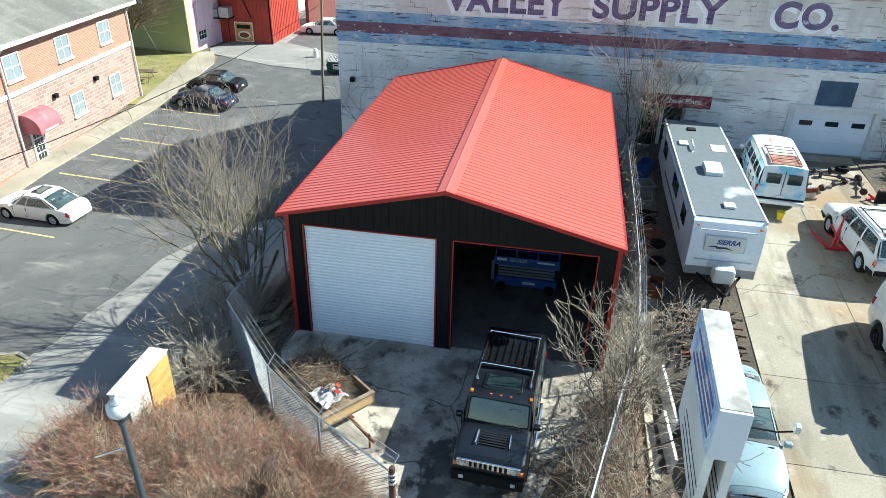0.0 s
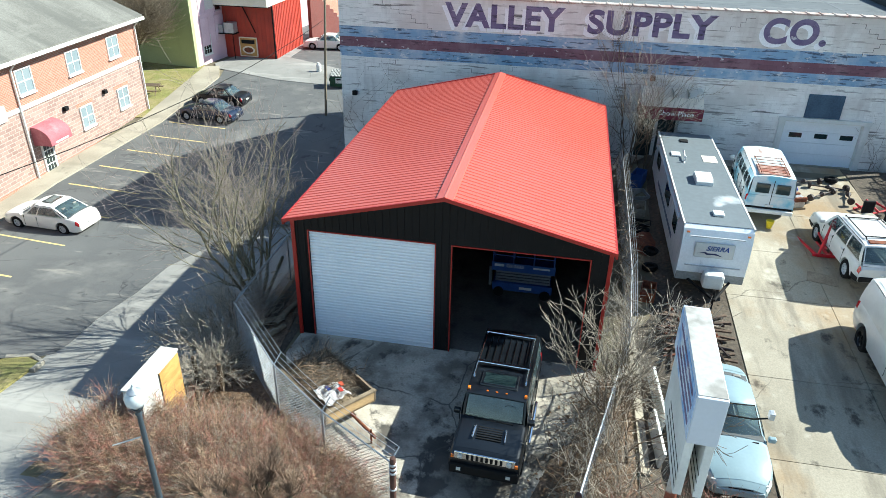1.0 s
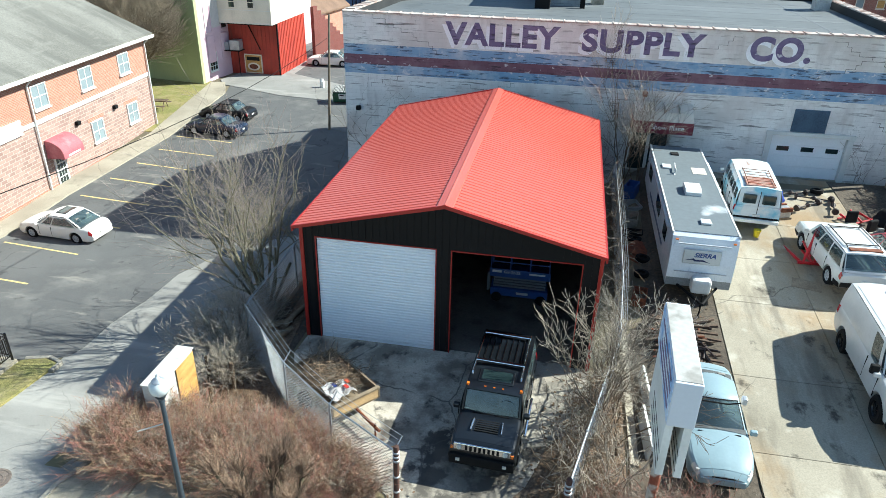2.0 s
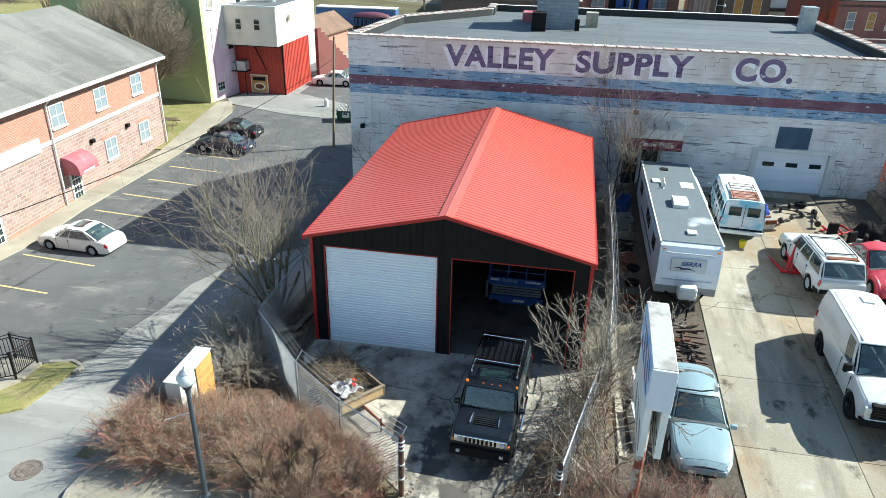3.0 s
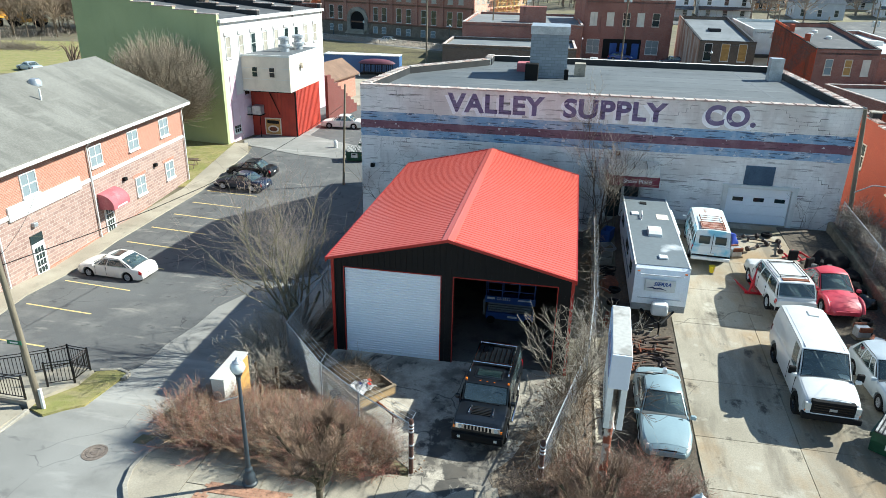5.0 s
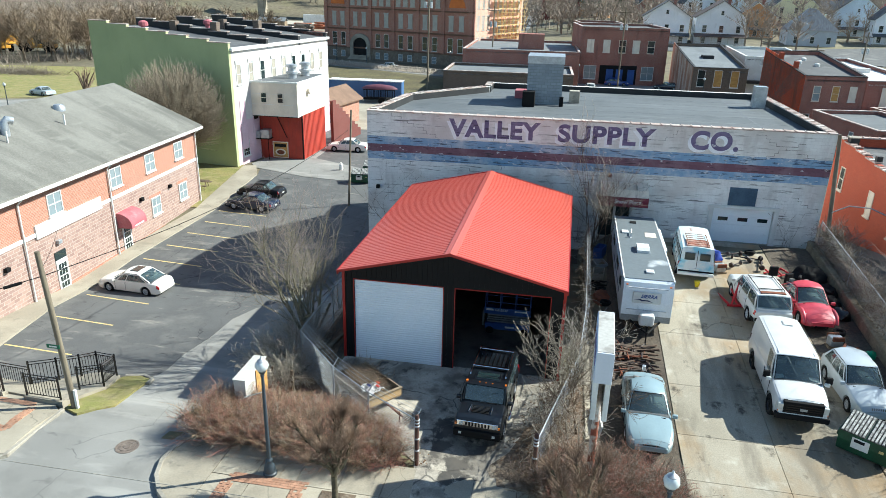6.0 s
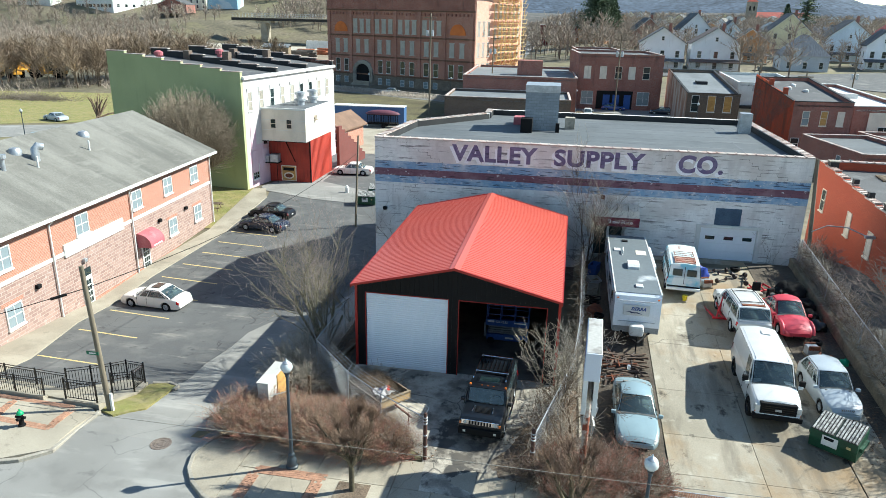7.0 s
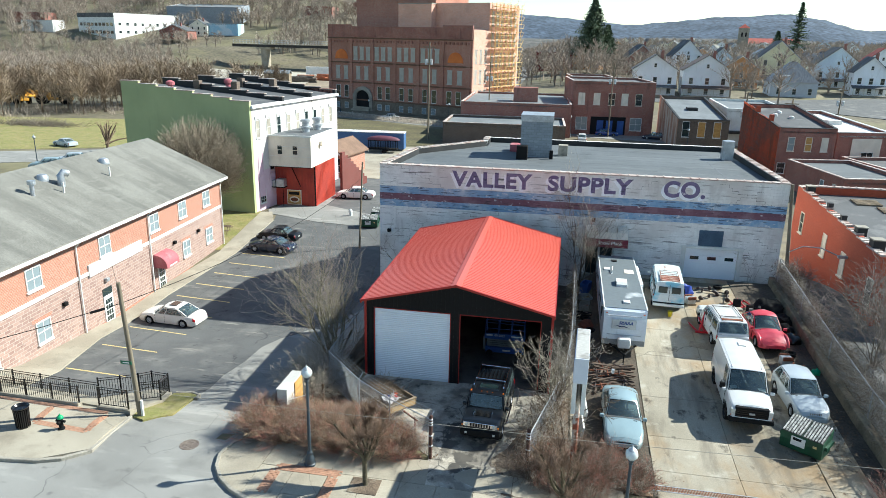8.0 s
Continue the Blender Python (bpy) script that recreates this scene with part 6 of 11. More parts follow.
vehicle("sedan", -18.13, 10.09, g(-18.13, 10.09), 176.5, 4.6, 1.84, 1.42, "pearl white four-door saloon parked in a stall", P_PEARL, belt=0.64, cab=(0.23, 0.07, -0.2, -0.40), roof_m=P_PEARL, nose=0.78, tail=0.84, bow=0.18, hood_crown=0.06, crown=0.07)
part("sunroof", boxes((-0.62, -0.42, 1.43, -0.02, 0.42, 1.497), bevel=0.01), GLASS, scene.objects["sedan"])
vehicle("blue_sedan", 12.78, -2.2, g(12.78, -2.2) + 0.05, -90.5, 4.85, 1.78, 1.42, "pale ice-blue older saloon car, nose to the street", P_BLUE, belt=0.62, cab=(0.215, 0.04, -0.2, -0.375), prof=[(-0.5, 0.42), (-0.475, 0.6), (-0.38, 0.65), (0.2, 0.62), (0.34, 0.56), (0.44, 0.48), (0.485, 0.41), (0.5, 0.34)], nose=0.68, tail=0.76, bow=0.27, hood_crown=0.09, crown=0.09, roofw=0.70)
sa = scene.objects["blue_sedan"]
for s in (1, -1):
    part("headlight", boxes((2.12, s * 0.56 - 0.15, 0.52, 2.30, s * 0.56 + 0.13, 0.63), bevel=0.03), LAMP, sa)
part("grille", boxes((2.25, -0.32, 0.50, 2.43, 0.32, 0.58), bevel=0.03), M["black"], sa)
part("lower_intake", boxes((2.2, -0.5, 0.28, 2.45, 0.5, 0.38), bevel=0.02), M["black"], sa)
sa.name = "saloon_car"


def white_van():
    ob = vehicle("cargo_van", 18.78, 1.0, g(18.75, 1.15) + 0.0, -92.3, 5.75, 2.05, 2.25, "lifted white cargo van with big black tyres", P_WHITE, prof=[(-0.5, 0.6), (-0.49, 0.63), (0.22, 0.63), (0.29, 0.61), (0.42, 0.555), (0.475, 0.52), (0.495, 0.46), (0.5, 0.34)], cab=(0.295, 0.175, -0.485, -0.497), belt=0.60, zb=0.42, wr=0.44, ww=0.30, axles=(0.335, -0.30), roofw=0.80, rim="black", side_cuts=(0.085,), panes=-1, tail=0.96, nose=0.87, hood_crown=0.09, glass_back=False, category="van", bow=0.2, crown=0.07, arch=1.25, lamp_s=(0.46, 0.494), lamp_k=(0.34, 0.62), door_lines=False)
    for s in (1, -1):
        for u in (0.45, 1.5):
            part("door_seam", boxes((u - 0.006, s * 1.0, 0.6, u + 0.006, s * 1.028, 1.36)), M["black"], ob)
        part("mirror", boxes((1.38, s * 1.05, 1.4, 1.54, s * 1.3, 1.7), bevel=0.04), M["black"], ob)
    part("grille", boxes((2.66, -0.74, 0.68, 2.90, 0.74, 1.2), bevel=0.04), M["black"], ob, "black front grille")
    for k in range(4):
        part("grille_bar", boxes((2.89, -0.66, 0.76 + k * 0.1, 2.91, 0.66, 0.785 + k * 0.1)), M["black_gloss"], ob)
    for s in (1, -1):
        part("headlight", boxes((2.68, s * 0.80 - 0.13, 0.80, 2.875, s * 0.80 + 0.13, 1.08), bevel=0.03), LAMP, ob)
        part("indicator", boxes((2.68, s * 0.80 - 0.12, 0.73, 2.86, s * 0.80 + 0.12, 0.79)), AMBER, ob)
    part("front_bumper", boxes((2.70, -1.0, 0.44, 2.97, 1.0, 0.68), bevel=0.05), M["black"], ob)
    part("roof_hatch", boxes((-2.2, 0.0, 2.26, -1.75, 0.42, 2.37), bevel=0.05), M["white"], ob, "white roof vent hatch")
    for k in range(5):
        part("roof_rib", boxes((-2.5, -0.7 + k * 0.34, 2.24, 0.8, -0.68 + k * 0.34, 2.3 - 0.05 * abs(-0.7 + k * 0.34))), P_WHITE, ob)
    part("grille_badge", boxes((2.905, -0.13, 0.86, 2.925, 0.13, 0.96), bevel=0.008), M["steel"], ob)
    for u, v, w_ in ((1.22, -0.62, 0.3), (1.3, -0.1, 0.22), (1.18, 0.3, 0.25)):
        part("dash_papers", boxes((u, v, 1.43, u + 0.2, v + w_, 1.445)), M["white"], ob, "white papers on the dashboard")


white_van()

vehicle("hatchback", 21.7, 1.25, g(21.7, 1.25), -88, 4.25, 1.66, 1.56, "dusty silver retro hatchback beside the dumpster", P_SILVER, belt=0.6, cab=(0.2, 0.04, -0.34, -0.47), prof=[(-0.5, 0.5), (-0.48, 0.6), (0.18, 0.6), (0.34, 0.55), (0.46, 0.47), (0.5, 0.32)], nose=0.66, tail=0.84, side_cuts=(0.0, -0.2), crown=0.06, hood_crown=0.10, bow=0.2, lamp_k=(0.45, 0.66), door_lines=False)
part("grille", boxes(*[(2.02, -0.24 + k * 0.08, 0.42, 2.10, -0.20 + k * 0.08, 0.72) for k in range(7)]), M["chrome"], scene.objects["hatchback"])
ob = vehicle("beetle_car", 21.6, 8.2, g(21.6, 8.2), -86, 4.08, 1.72, 1.5, "faded red rounded coupe with dusty paint", P_RED, belt=0.6, cab=(0.2, 0.02, -0.2, -0.46), prof=[(-0.5, 0.3), (-0.46, 0.5), (-0.36, 0.6), (0.16, 0.6), (0.3, 0.55), (0.42, 0.45), (0.48, 0.34), (0.5, 0.26)], nose=0.62, tail=0.64, side_cuts=(-0.12,), crown=0.10, bow=0.22, hood_crown=0.12, lamp_k=(0.5, 0.52), lamp_s=(0.44, 0.45), hood_panel=True)
for s in (1, -1):
    bm = bmesh.new()
    lathe(bm, [(0.15, 0.0), (0.15, 0.03), (0.08, 0.08), (0.01, 0.09)], 16, m=T(1.62, s * 0.6, 0.62, 0, 60))
    part("round_headlight", bm, LAMP, ob, "", 40)
    bm = bmesh.new()
    path_tube(bm, [(1.22 + 0.62 * math.cos(t), s * 0.77, 0.34 + 0.46 * math.sin(t)) for t in (k * math.pi / 8 for k in range(9))], 0.10, 8)
    part("fender", bm, P_RED, ob, "", 60)
    bm = bmesh.new()
    path_tube(bm, [(-1.18 + 0.58 * math.cos(t), s * 0.77, 0.34 + 0.46 * math.sin(t)) for t in (k * math.pi / 8 for k in range(9))], 0.10, 8)
    part("fender", bm, P_RED, ob, "", 60)


def suv():
    ob = vehicle("sport_utility", 19.14, 8.05, g(19.1, 8.0) + 0.1, 93.5, 5.0, 1.84, 1.72, "white estate-bodied off-roader being stripped, bonnet raised on a jack", P_WHITE, prof=[(-0.5, 0.5), (-0.49, 0.6), (0.2, 0.62), (0.3, 0.6), (0.44, 0.57), (0.49, 0.53), (0.5, 0.4)], cab=(0.25, 0.12, -0.42, -0.495), belt=0.62, zb=0.34, wr=0.37, ww=0.26, axles=(0.31, -0.29), roofw=0.84, side_cuts=(0.02, -0.2), tail=0.97, nose=0.95, category="car", bow=0.08, rear_v=0.95)
    for s in (1, -1):
        bm = bmesh.new()
        path_tube(bm, [(0.3, s * 0.6, 1.74), (0.25, s * 0.6, 1.79), (-1.6, s * 0.6, 1.79), (-1.7, s * 0.6, 1.74)], 0.02, 6)
        part("roof_rail", bm, M["black"], ob)
    for u in (0.1, -1.5):
        part("roof_bar", boxes((u - 0.03, -0.6, 1.78, u + 0.03, 0.6, 1.80)), M["black"], ob)
    part("rusty_roof_edge", boxes((-1.96, -0.58, 1.70, -1.72, 0.58, 1.755)), M["rust"], ob)


suv()


def old_van():
    ob = vehicle("passenger_van", 16.5, 12.75, g(16.5, 12.7) - 0.03, 86.5, 4.7, 1.96, 1.98, "old aqua and white passenger van with rusty roof rack", P_AQUA, prof=[(-0.5, 0.55), (-0.49, 0.6), (0.4, 0.6), (0.46, 0.56), (0.49, 0.5), (0.5, 0.4)], cab=(0.44, 0.33, -0.47, -0.497), belt=0.6, zb=0.36, wr=0.36, ww=0.24, axles=(0.33, -0.27), roofw=0.84, side_cuts=(0.22, 0.04, -0.14, -0.3), tail=0.98, nose=0.95, roof_m=P_RUSTROOF, category="van", glass_back=False, bow=0.06, crown=0.05, side_top=0.72)
    for s in (1, -1):
        part("rear_door_window", boxes((-2.365, s * 0.40 - 0.27, 1.27, -2.25, s * 0.40 + 0.27, 1.68), bevel=0.02), GLASS, ob)
        bm = bmesh.new()
        path_tube(bm, [(-0.1, s * 0.55, 2.0), (-0.1, s * 0.55, 2.09), (-2.0, s * 0.55, 2.09), (-2.0, s * 0.55, 2.0)], 0.018, 5)
        part("rack_rail", bm, M["rust"], ob)
    for k in range(6):
        part("rack_bar", boxes((-2.0 + k * 0.36, -0.55, 2.08, -1.97 + k * 0.36, 0.55, 2.10)), M["rust"], ob)
    part("rust_patch", boxes((-2.1, -0.62, 1.99, -1.0, 0.62, 2.035), bevel=0.01), mat("rusted_roof_paint", C(150, 88, 72), C(186, 160, 146), 0.85, scale=3, fine=12, fvar=0.2), ob, "rusted rear part of the roof")
    part("rear_bumper", boxes((-2.52, -0.95, 0.42, -2.36, 0.95, 0.58), bevel=0.02), M["white"], ob)
    part("door_seam", boxes((-2.365, -0.012, 0.6, -2.34, 0.012, 1.85)), M["black"], ob)
    bk = bmesh.new()
    lathe(bk, [(0.10, 0), (0.16, 0.34), (0.165, 0.36), (0.02, 0.36)], 14)
    single("bucket", bk, mat("yellow_plastic", C(226, 200, 40), None, 0.5), "yellow plastic bucket under the old van", "bucket", m=T(16.5, 10.15, g(16.5, 10.15)), smooth=40)


old_van()


def caravan():
    x0, x1, y0, y1, zr, z0 = 12.05, 14.42, 4.75, 15.2, 3.12, 0.98
    ob = thing("travel_trailer", (x0 + x1) / 2, y0, g(13.2, 8), 0, "long white travel trailer with grey roof and blue lettering", "caravan")
    b = ob.matrix_basis.translation
    w, L, H0, H1 = (x1 - x0) / 2, y1 - y0, 0.30, zr - b.z
    bm = bmesh.new()
    prof = [(0.10, H0), (0.02, H0 + 0.35), (0.0, H0 + 1.0), (0.05, H1 - 0.5), (0.14, H1 - 0.12), (0.28, H1), (L - 0.1, H1), (L, H1 - 0.1), (L, H0)]
    rs = [ring(bm, [(xx, y, z) for y, z in prof]) for xx in (-w, w)]
    skin(bm, rs)
    shell = mat("trailer_fibreglass", C(242, 245, 248), C(230, 235, 240), 0.35, scale=0.7, fvar=0.05, stain=(C(140, 152, 160), 1.6, 0.59, 0.72, 0.6, (2.2, 2.2, 0.35)))
    part("body", bm, shell, ob, "white fibreglass shell")
    part("roof", boxes((-w + 0.05, 0.28, H1, w - 0.05, L - 0.1, H1 + 0.025)), mat("worn_trailer_roof", C(102, 110, 114), C(196, 200, 202), 0.6, scale=0.5, fine=5, mix=0.9, lo=0.64, hi=0.74, fvar=0.08), ob, "grey worn roof membrane")
    for s in (1, -1):
        part("roof_rail", boxes((s * w - 0.03, 0.2, H1 - 0.06, s * w + 0.03, L, H1 + 0.03)), M["white"], ob)
    ac = bmesh.new()
    rs = [ring(ac, [(-0.32, a, z), (0.32, a, z), (0.32, b2, z), (-0.32, b2, z)]) for a, b2, z in ((3.9, 4.9, H1), (3.92, 4.88, H1 + 0.16), (4.1, 4.8, H1 + 0.27))]
    skin(ac, rs)
    part("air_conditioner", ac, M["white"], ob, "white rooftop air conditioner")
    part("vent_lid", boxes((-0.1, 1.0, H1 + 0.02, 0.3, 1.42, H1 + 0.12), bevel=0.04), M["white"], ob)
    part("vent_lid", boxes((-0.35, 9.0, H1 + 0.02, 0.0, 9.35, H1 + 0.08)), M["dark"], ob)
    part("roof_patch", boxes((0.35, 6.6, H1 + 0.025, 0.95, 7.4, H1 + 0.04)), M["offwhite"], ob)
    bm = bmesh.new()
    path_tube(bm, [(-0.5, 6.3, H1), (-0.45, 6.6, H1 + 0.16), (-0.4, 7.4, H1 + 0.18)], 0.04, 6)
    tube(bm, (-0.46, 6.4, H1), (-0.46, 6.4, H1 + 0.3), 0.03)
    part("antenna", bm, M["white"], ob)
    part("skylight", boxes((-0.95, 7.0, H1 + 0.02, -0.55, 7.5, H1 + 0.1), bevel=0.03), M["white"], ob)
    # front cap: grey skirt, raised panel, name and swoosh
    part("skirt", boxes((-w + 0.01, 0.03, H0 - 0.02, w - 0.01, 0.2, H0 + 0.35)), mat("grey_skirt", C(150, 152, 152), None, 0.5), ob)
    part("front_panel", boxes((-0.72, -0.045, H0 + 0.98, 0.62, 0.0, H0 + 1.56), bevel=0.04), M["white"], ob)
    for a, b2 in (((-0.95, H0 + 0.6), (0.95, H0 + 0.63)), ((-0.95, H1 - 0.35), (0.9, H1 - 0.32))):
        part("moulding", boxes((a[0], -0.03, a[1], b2[0], 0.02, b2[1])), mat("pale_grey_mould", C(190, 194, 198), None, 0.5), ob)
    cu = bpy.data.curves.new("name_text", "FONT")
    cu.body, cu.size, cu.extrude, cu.offset, cu.shear = "SIERRA", 0.25, 0.002, 0.008, 0.3
    tmp = new("name_text", cu)
    me = bpy.data.meshes.new_from_object(tmp.evaluated_get(bpy.context.evaluated_depsgraph_get()))
    bpy.data.objects.remove(tmp)
    me.materials.append(mat("trailer_blue_text", C(30, 70, 140), None, 0.5))
    part("name_lettering", me, None, ob, "blue name lettering", m=T(-0.34, -0.05, H0 + 1.27, 90, 0, 0))
    bm = bmesh.new()
    prism(bm, [(-0.62, H0 + 1.13), (-0.34, H0 + 1.21), (-0.26, H0 + 1.16), (0.02, H0 + 1.17), (0.28, H0 + 1.06), (-0.02, H0 + 1.11), (-0.3, H0 + 1.09), (-0.36, H0 + 1.15)], -0.054, -0.048)
    part("swoosh", bm, mat("navy_decal", C(30, 40, 90), None, 0.5), ob)
    for s in (1, -1):
        part("marker_lamp", boxes((s * (w - 0.16) - 0.05, 0.06, H1 - 0.26, s * (w - 0.16) + 0.05, 0.12, H1 - 0.21)), AMBER, ob)
    # side windows, awning rail, decals
    part("awning_roll", boxes((-w - 0.10, 1.2, H1 - 0.32, -w, L - 1.2, H1 - 0.2), bevel=0.03), M["white"], ob, "rolled awning along the side")
    for s in (1, -1):
        for a, b2 in ((1.6, 2.5), (4.0, 5.4), (8.0, 9.2)):
            part("side_window", boxes((s * w - 0.02, a, H0 + 1.0, s * w + 0.02, b2, H0 + 1.65)), GLASS, ob)
        part("side_decal", boxes((s * w - 0.005, 2.2, H0 + 0.5, s * w + 0.006, 7.8, H0 + 0.66)), mat("grey_blue_decal", C(104, 124, 150), None, 0.5), ob)
    part("slide_out", boxes((w, 5.6, H0 + 0.2, w + 0.28, 9.4, H1 - 0.3)), shell, ob)
    for yy in (6.2, 7.1):
        for s in (1, -1):
            bm = bmesh.new()
            lathe(bm, [(0.2, -0.1), (0.34, -0.1), (0.36, 0), (0.34, 0.1), (0.2, 0.1)], 18, m=T(s * (w - 0.14), yy, 0.3, 0, 90))
            part("wheel", bm, M["black"], ob)
    # drawbar with gas bottle cover and jack
    bm = bmesh.new()
    tube(bm, (-0.8, 0.2, 0.3), (0, -1.3, 0.3), 0.05)
    tube(bm, (0.8, 0.2, 0.3), (0, -1.3, 0.3), 0.05)
    tube(bm, (0, -1.15, -0.35), (0, -1.15, 0.6), 0.035)
    part("drawbar", bm, M["black"], ob)
    bm = boxes((-0.36, -0.72, 0.36, 0.36, -0.2, 0.95), bevel=0.12)
    part("gas_cover", bm, M["white"], ob, "white plastic gas bottle cover")


caravan()
vehicle("navy_coupe", -17.81, 26.84, g(-17.81, 26.84), 176, 4.5, 1.8, 1.38, "dark navy coupe parked beyond the tree", P_NAVY, belt=0.64)
vehicle("black_hatchback", -18.47, 30.19, g(-18.47, 30.19), 178, 4.2, 1.75, 1.42, "black hatchback parked beside the lawn", P_BLACK, belt=0.62)
vehicle("white_saloon", -16.4, 49.3, g(-16.4, 49.3), 185, 4.7, 1.82, 1.45, "white saloon parked by the red wall", P_PEARL, belt=0.64)
vehicle("silver_coupe", -77.7, 75.3, -1.87, 160, 4.9, 1.85, 1.4, "silver-blue coupe parked by the grass", P_SILVER, belt=0.64)
for nm, xx, yy, a, pt, lb in (("parked_wagon", -65.7, 56.3, 206, P_BLUE, "pale blue estate car on the side street"), ("parked_minivan", -65.6, 61.2, 206, P_SILVER, "silver-blue people carrier on the side street"), ("street_wagon", -34.8, 137.0, 175, P_WHITE, "white estate car on the far street"), ("blue_pickup", 17.8, 124.0, -2, paint("blue_pickup_paint", C(30, 70, 150)), "blue pickup on the far street"), ("grey_wagon", 27.5, 121.0, 176, P_NAVY, "dark grey people carrier on the far street"), ("far_sedan", 13.0, 250.0, 150, P_NAVY, "dark saloon on the far lot"), ("white_compact", 12.3, 113.5, 90, P_WHITE, "white compact car behind the warehouse"), ("white_house_car", 105.0, 238.0, 160, P_PEARL, "white saloon beside the houses")):
    vehicle(nm, xx, yy, land(xx, yy) + 0.1 if yy > 190 else -1.9, a, 4.9, 1.85, 1.55, lb, pt, belt=0.6, cab=(0.22, 0.1, -0.3, -0.46))


# ---- fences, posts, sign, lift, trailer and street furniture ----
def chain_fence(name, pts, h, label, barbed=True, lean=0.0, cell=0.11):
    x0, y0 = pts[0]
    ob = thing(name, x0, y0, g(x0, y0), 0, label, "fence")
    b = ob.matrix_basis.translation
    wires = bmesh.new()
    for (xa, ya), (xb, yb) in zip(pts, pts[1:]):
        A, B = Vector((xa, ya, g(xa, ya))) - b, Vector((xb, yb, g(xb, yb))) - b
        L_ = (B - A).length
        n = int(L_ / cell)
        P = lambda u, z: A + (B - A) * u + Vector((0, 0, z))
        for k in range(-int(h / cell), n):
            for s in (1, -1):
                u0, u1 = k * cell / L_, (k * cell + h) / L_
                z0, z1 = (0.03, h) if s > 0 else (h, 0.03)
                c0, c1 = max(u0, 0), min(u1, 1)
                f = lambda u: z0 + (z1 - z0) * (u - u0) / (u1 - u0)
                p, q = P(c0, f(c0)), P(c1, f(c1))
                d = (q - p).normalized()
                w = Vector((0, 0, 1)).cross(d).normalized() * 0.0042
                v = d.cross(w).normalized() * 0.0042
                skin(wires, [ring(wires, [p + w, p - w * 0.5 + v, p - w * 0.5 - v]), ring(wires, [q + w, q - w * 0.5 + v, q - w * 0.5 - v])], True, False, False)
    tagged(part("chain_link", wires, M["steel"], ob), kind="stuff")
    for i, (x, y) in enumerate(pts):
        p = Vector((x, y, g(x, y))) - b
        bm = bmesh.new()
        tube(bm, p - Vector((0, 0, 0.2)), p + Vector((0, 0, h + 0.05)), 0.035)
        if barbed:
            tube(bm, p + Vector((0, 0, h)), p + Vector((0.16, 0.2, h + 0.32)), 0.016)
        part("post", bm, M["steel"], ob)
    for (xa, ya), (xb, yb) in zip(pts, pts[1:]):
        A, B = Vector((xa, ya, g(xa, ya))) - b, Vector((xb, yb, g(xb, yb))) - b
        bm = bmesh.new()
        tube(bm, A + Vector((0, 0, h)), B + Vector((0, 0, h)), 0.022)
        part("top_rail", bm, M["steel"], ob)
        if barbed:
            for t in (0.35, 0.68, 1.0):
                o = Vector((0.16 * t, 0.2 * t, h + 0.32 * t))
                m_ = (A + B) / 2 + o - Vector((0, 0, 0.03))
                bm = bmesh.new()
                path_tube(bm, [A + o, m_, B + o], 0.006, 4)
                part("barbed_wire", bm, M["steel"], ob)
    return ob


chain_fence("chain_link_fence", [(-2.1, -1.3), (0.35, -4.05), (2.25, -5.55), (4.35, -6.85)], 1.85, "leaning galvanised chain-link fence with barbed wire")
chain_fence("chain_link_fence", [(-2.1, -1.3), (-2.3, 3.5), (-2.3, 9.0), (-2.2, 15.5)], 1.85, "galvanised chain-link fence beside the garage")
chain_fence("chain_link_fence", [(8.6, -7.1), (9.05, -5.0), (9.5, -3.0), (10.05, -0.6)], 1.7, "sagging chain-link fence beside the apron", barbed=False)
chain_fence("chain_link_fence", [(10.05, -0.6), (10.3, 3.2), (10.4, 7.4), (10.45, 11.6), (10.5, 16.3)], 2.0, "vine-grown chain-link fence between garage and yard")
chain_fence("chain_link_fence", [(24.45, 16.5), (24.4, 11.0), (24.35, 5.5), (24.4, 0.0), (24.6, -6.0), (24.75, -12.0)], 1.9, "vine-grown chain-link fence on the retaining wall", barbed=False, cell=0.16)


def gate_post(x, y, label):
    ob = thing("gate_post", x, y, g(x, y) + 0.0, 0, label, "post", "gate posts")
    bm = bmesh.new()
    lathe(bm, [(0.075, 0), (0.075, 2.05), (0.06, 2.1), (0.02, 2.11)], 12)
    part("pipe", bm, mat("brown_pipe", C(92, 62, 52), C(66, 46, 40), 0.8, scale=4), ob, "", 40)
    for z in (0.6, 1.1, 1.62, 1.75, 1.88):
        bm = bmesh.new()
        lathe(bm, [(0.078, z), (0.092, z + 0.01), (0.092, z + 0.05), (0.078, z + 0.06)], 12)
        part("wire_band", bm, M["steel"], ob)


gate_post(4.43, -6.95, "brown steel gate post with wire bands")
gate_post(8.6, -7.15, "brown steel gate post with wire bands beside the leaning fence")

# box sign on a rusty post
sg = thing("pole_sign", 10.46, -7.1, g(10.42, -6.8), -2.2, "tall white box sign with faded blue side on a rusty post", "sign")
zb = sg.matrix_basis.translation.z
part("sign_box", boxes((-0.25, -1.18, 4.95 - zb, 0.28, 1.8, 6.0 - zb), bevel=0.02), mat("sign_white", C(208, 212, 220), C(202, 206, 214), 0.5, scale=0.6, fvar=0.02), sg, "white sheet metal sign box")
part("sign_top", boxes((-0.23, -1.12, 6.0 - zb, 0.26, 1.73, 6.012 - zb)), mat("weathered_sign_top", C(172, 170, 165), C(126, 122, 116), 0.85, scale=1.3, fine=9, lo=0.5, hi=0.62, fvar=0.1), sg, "weathered grey top")
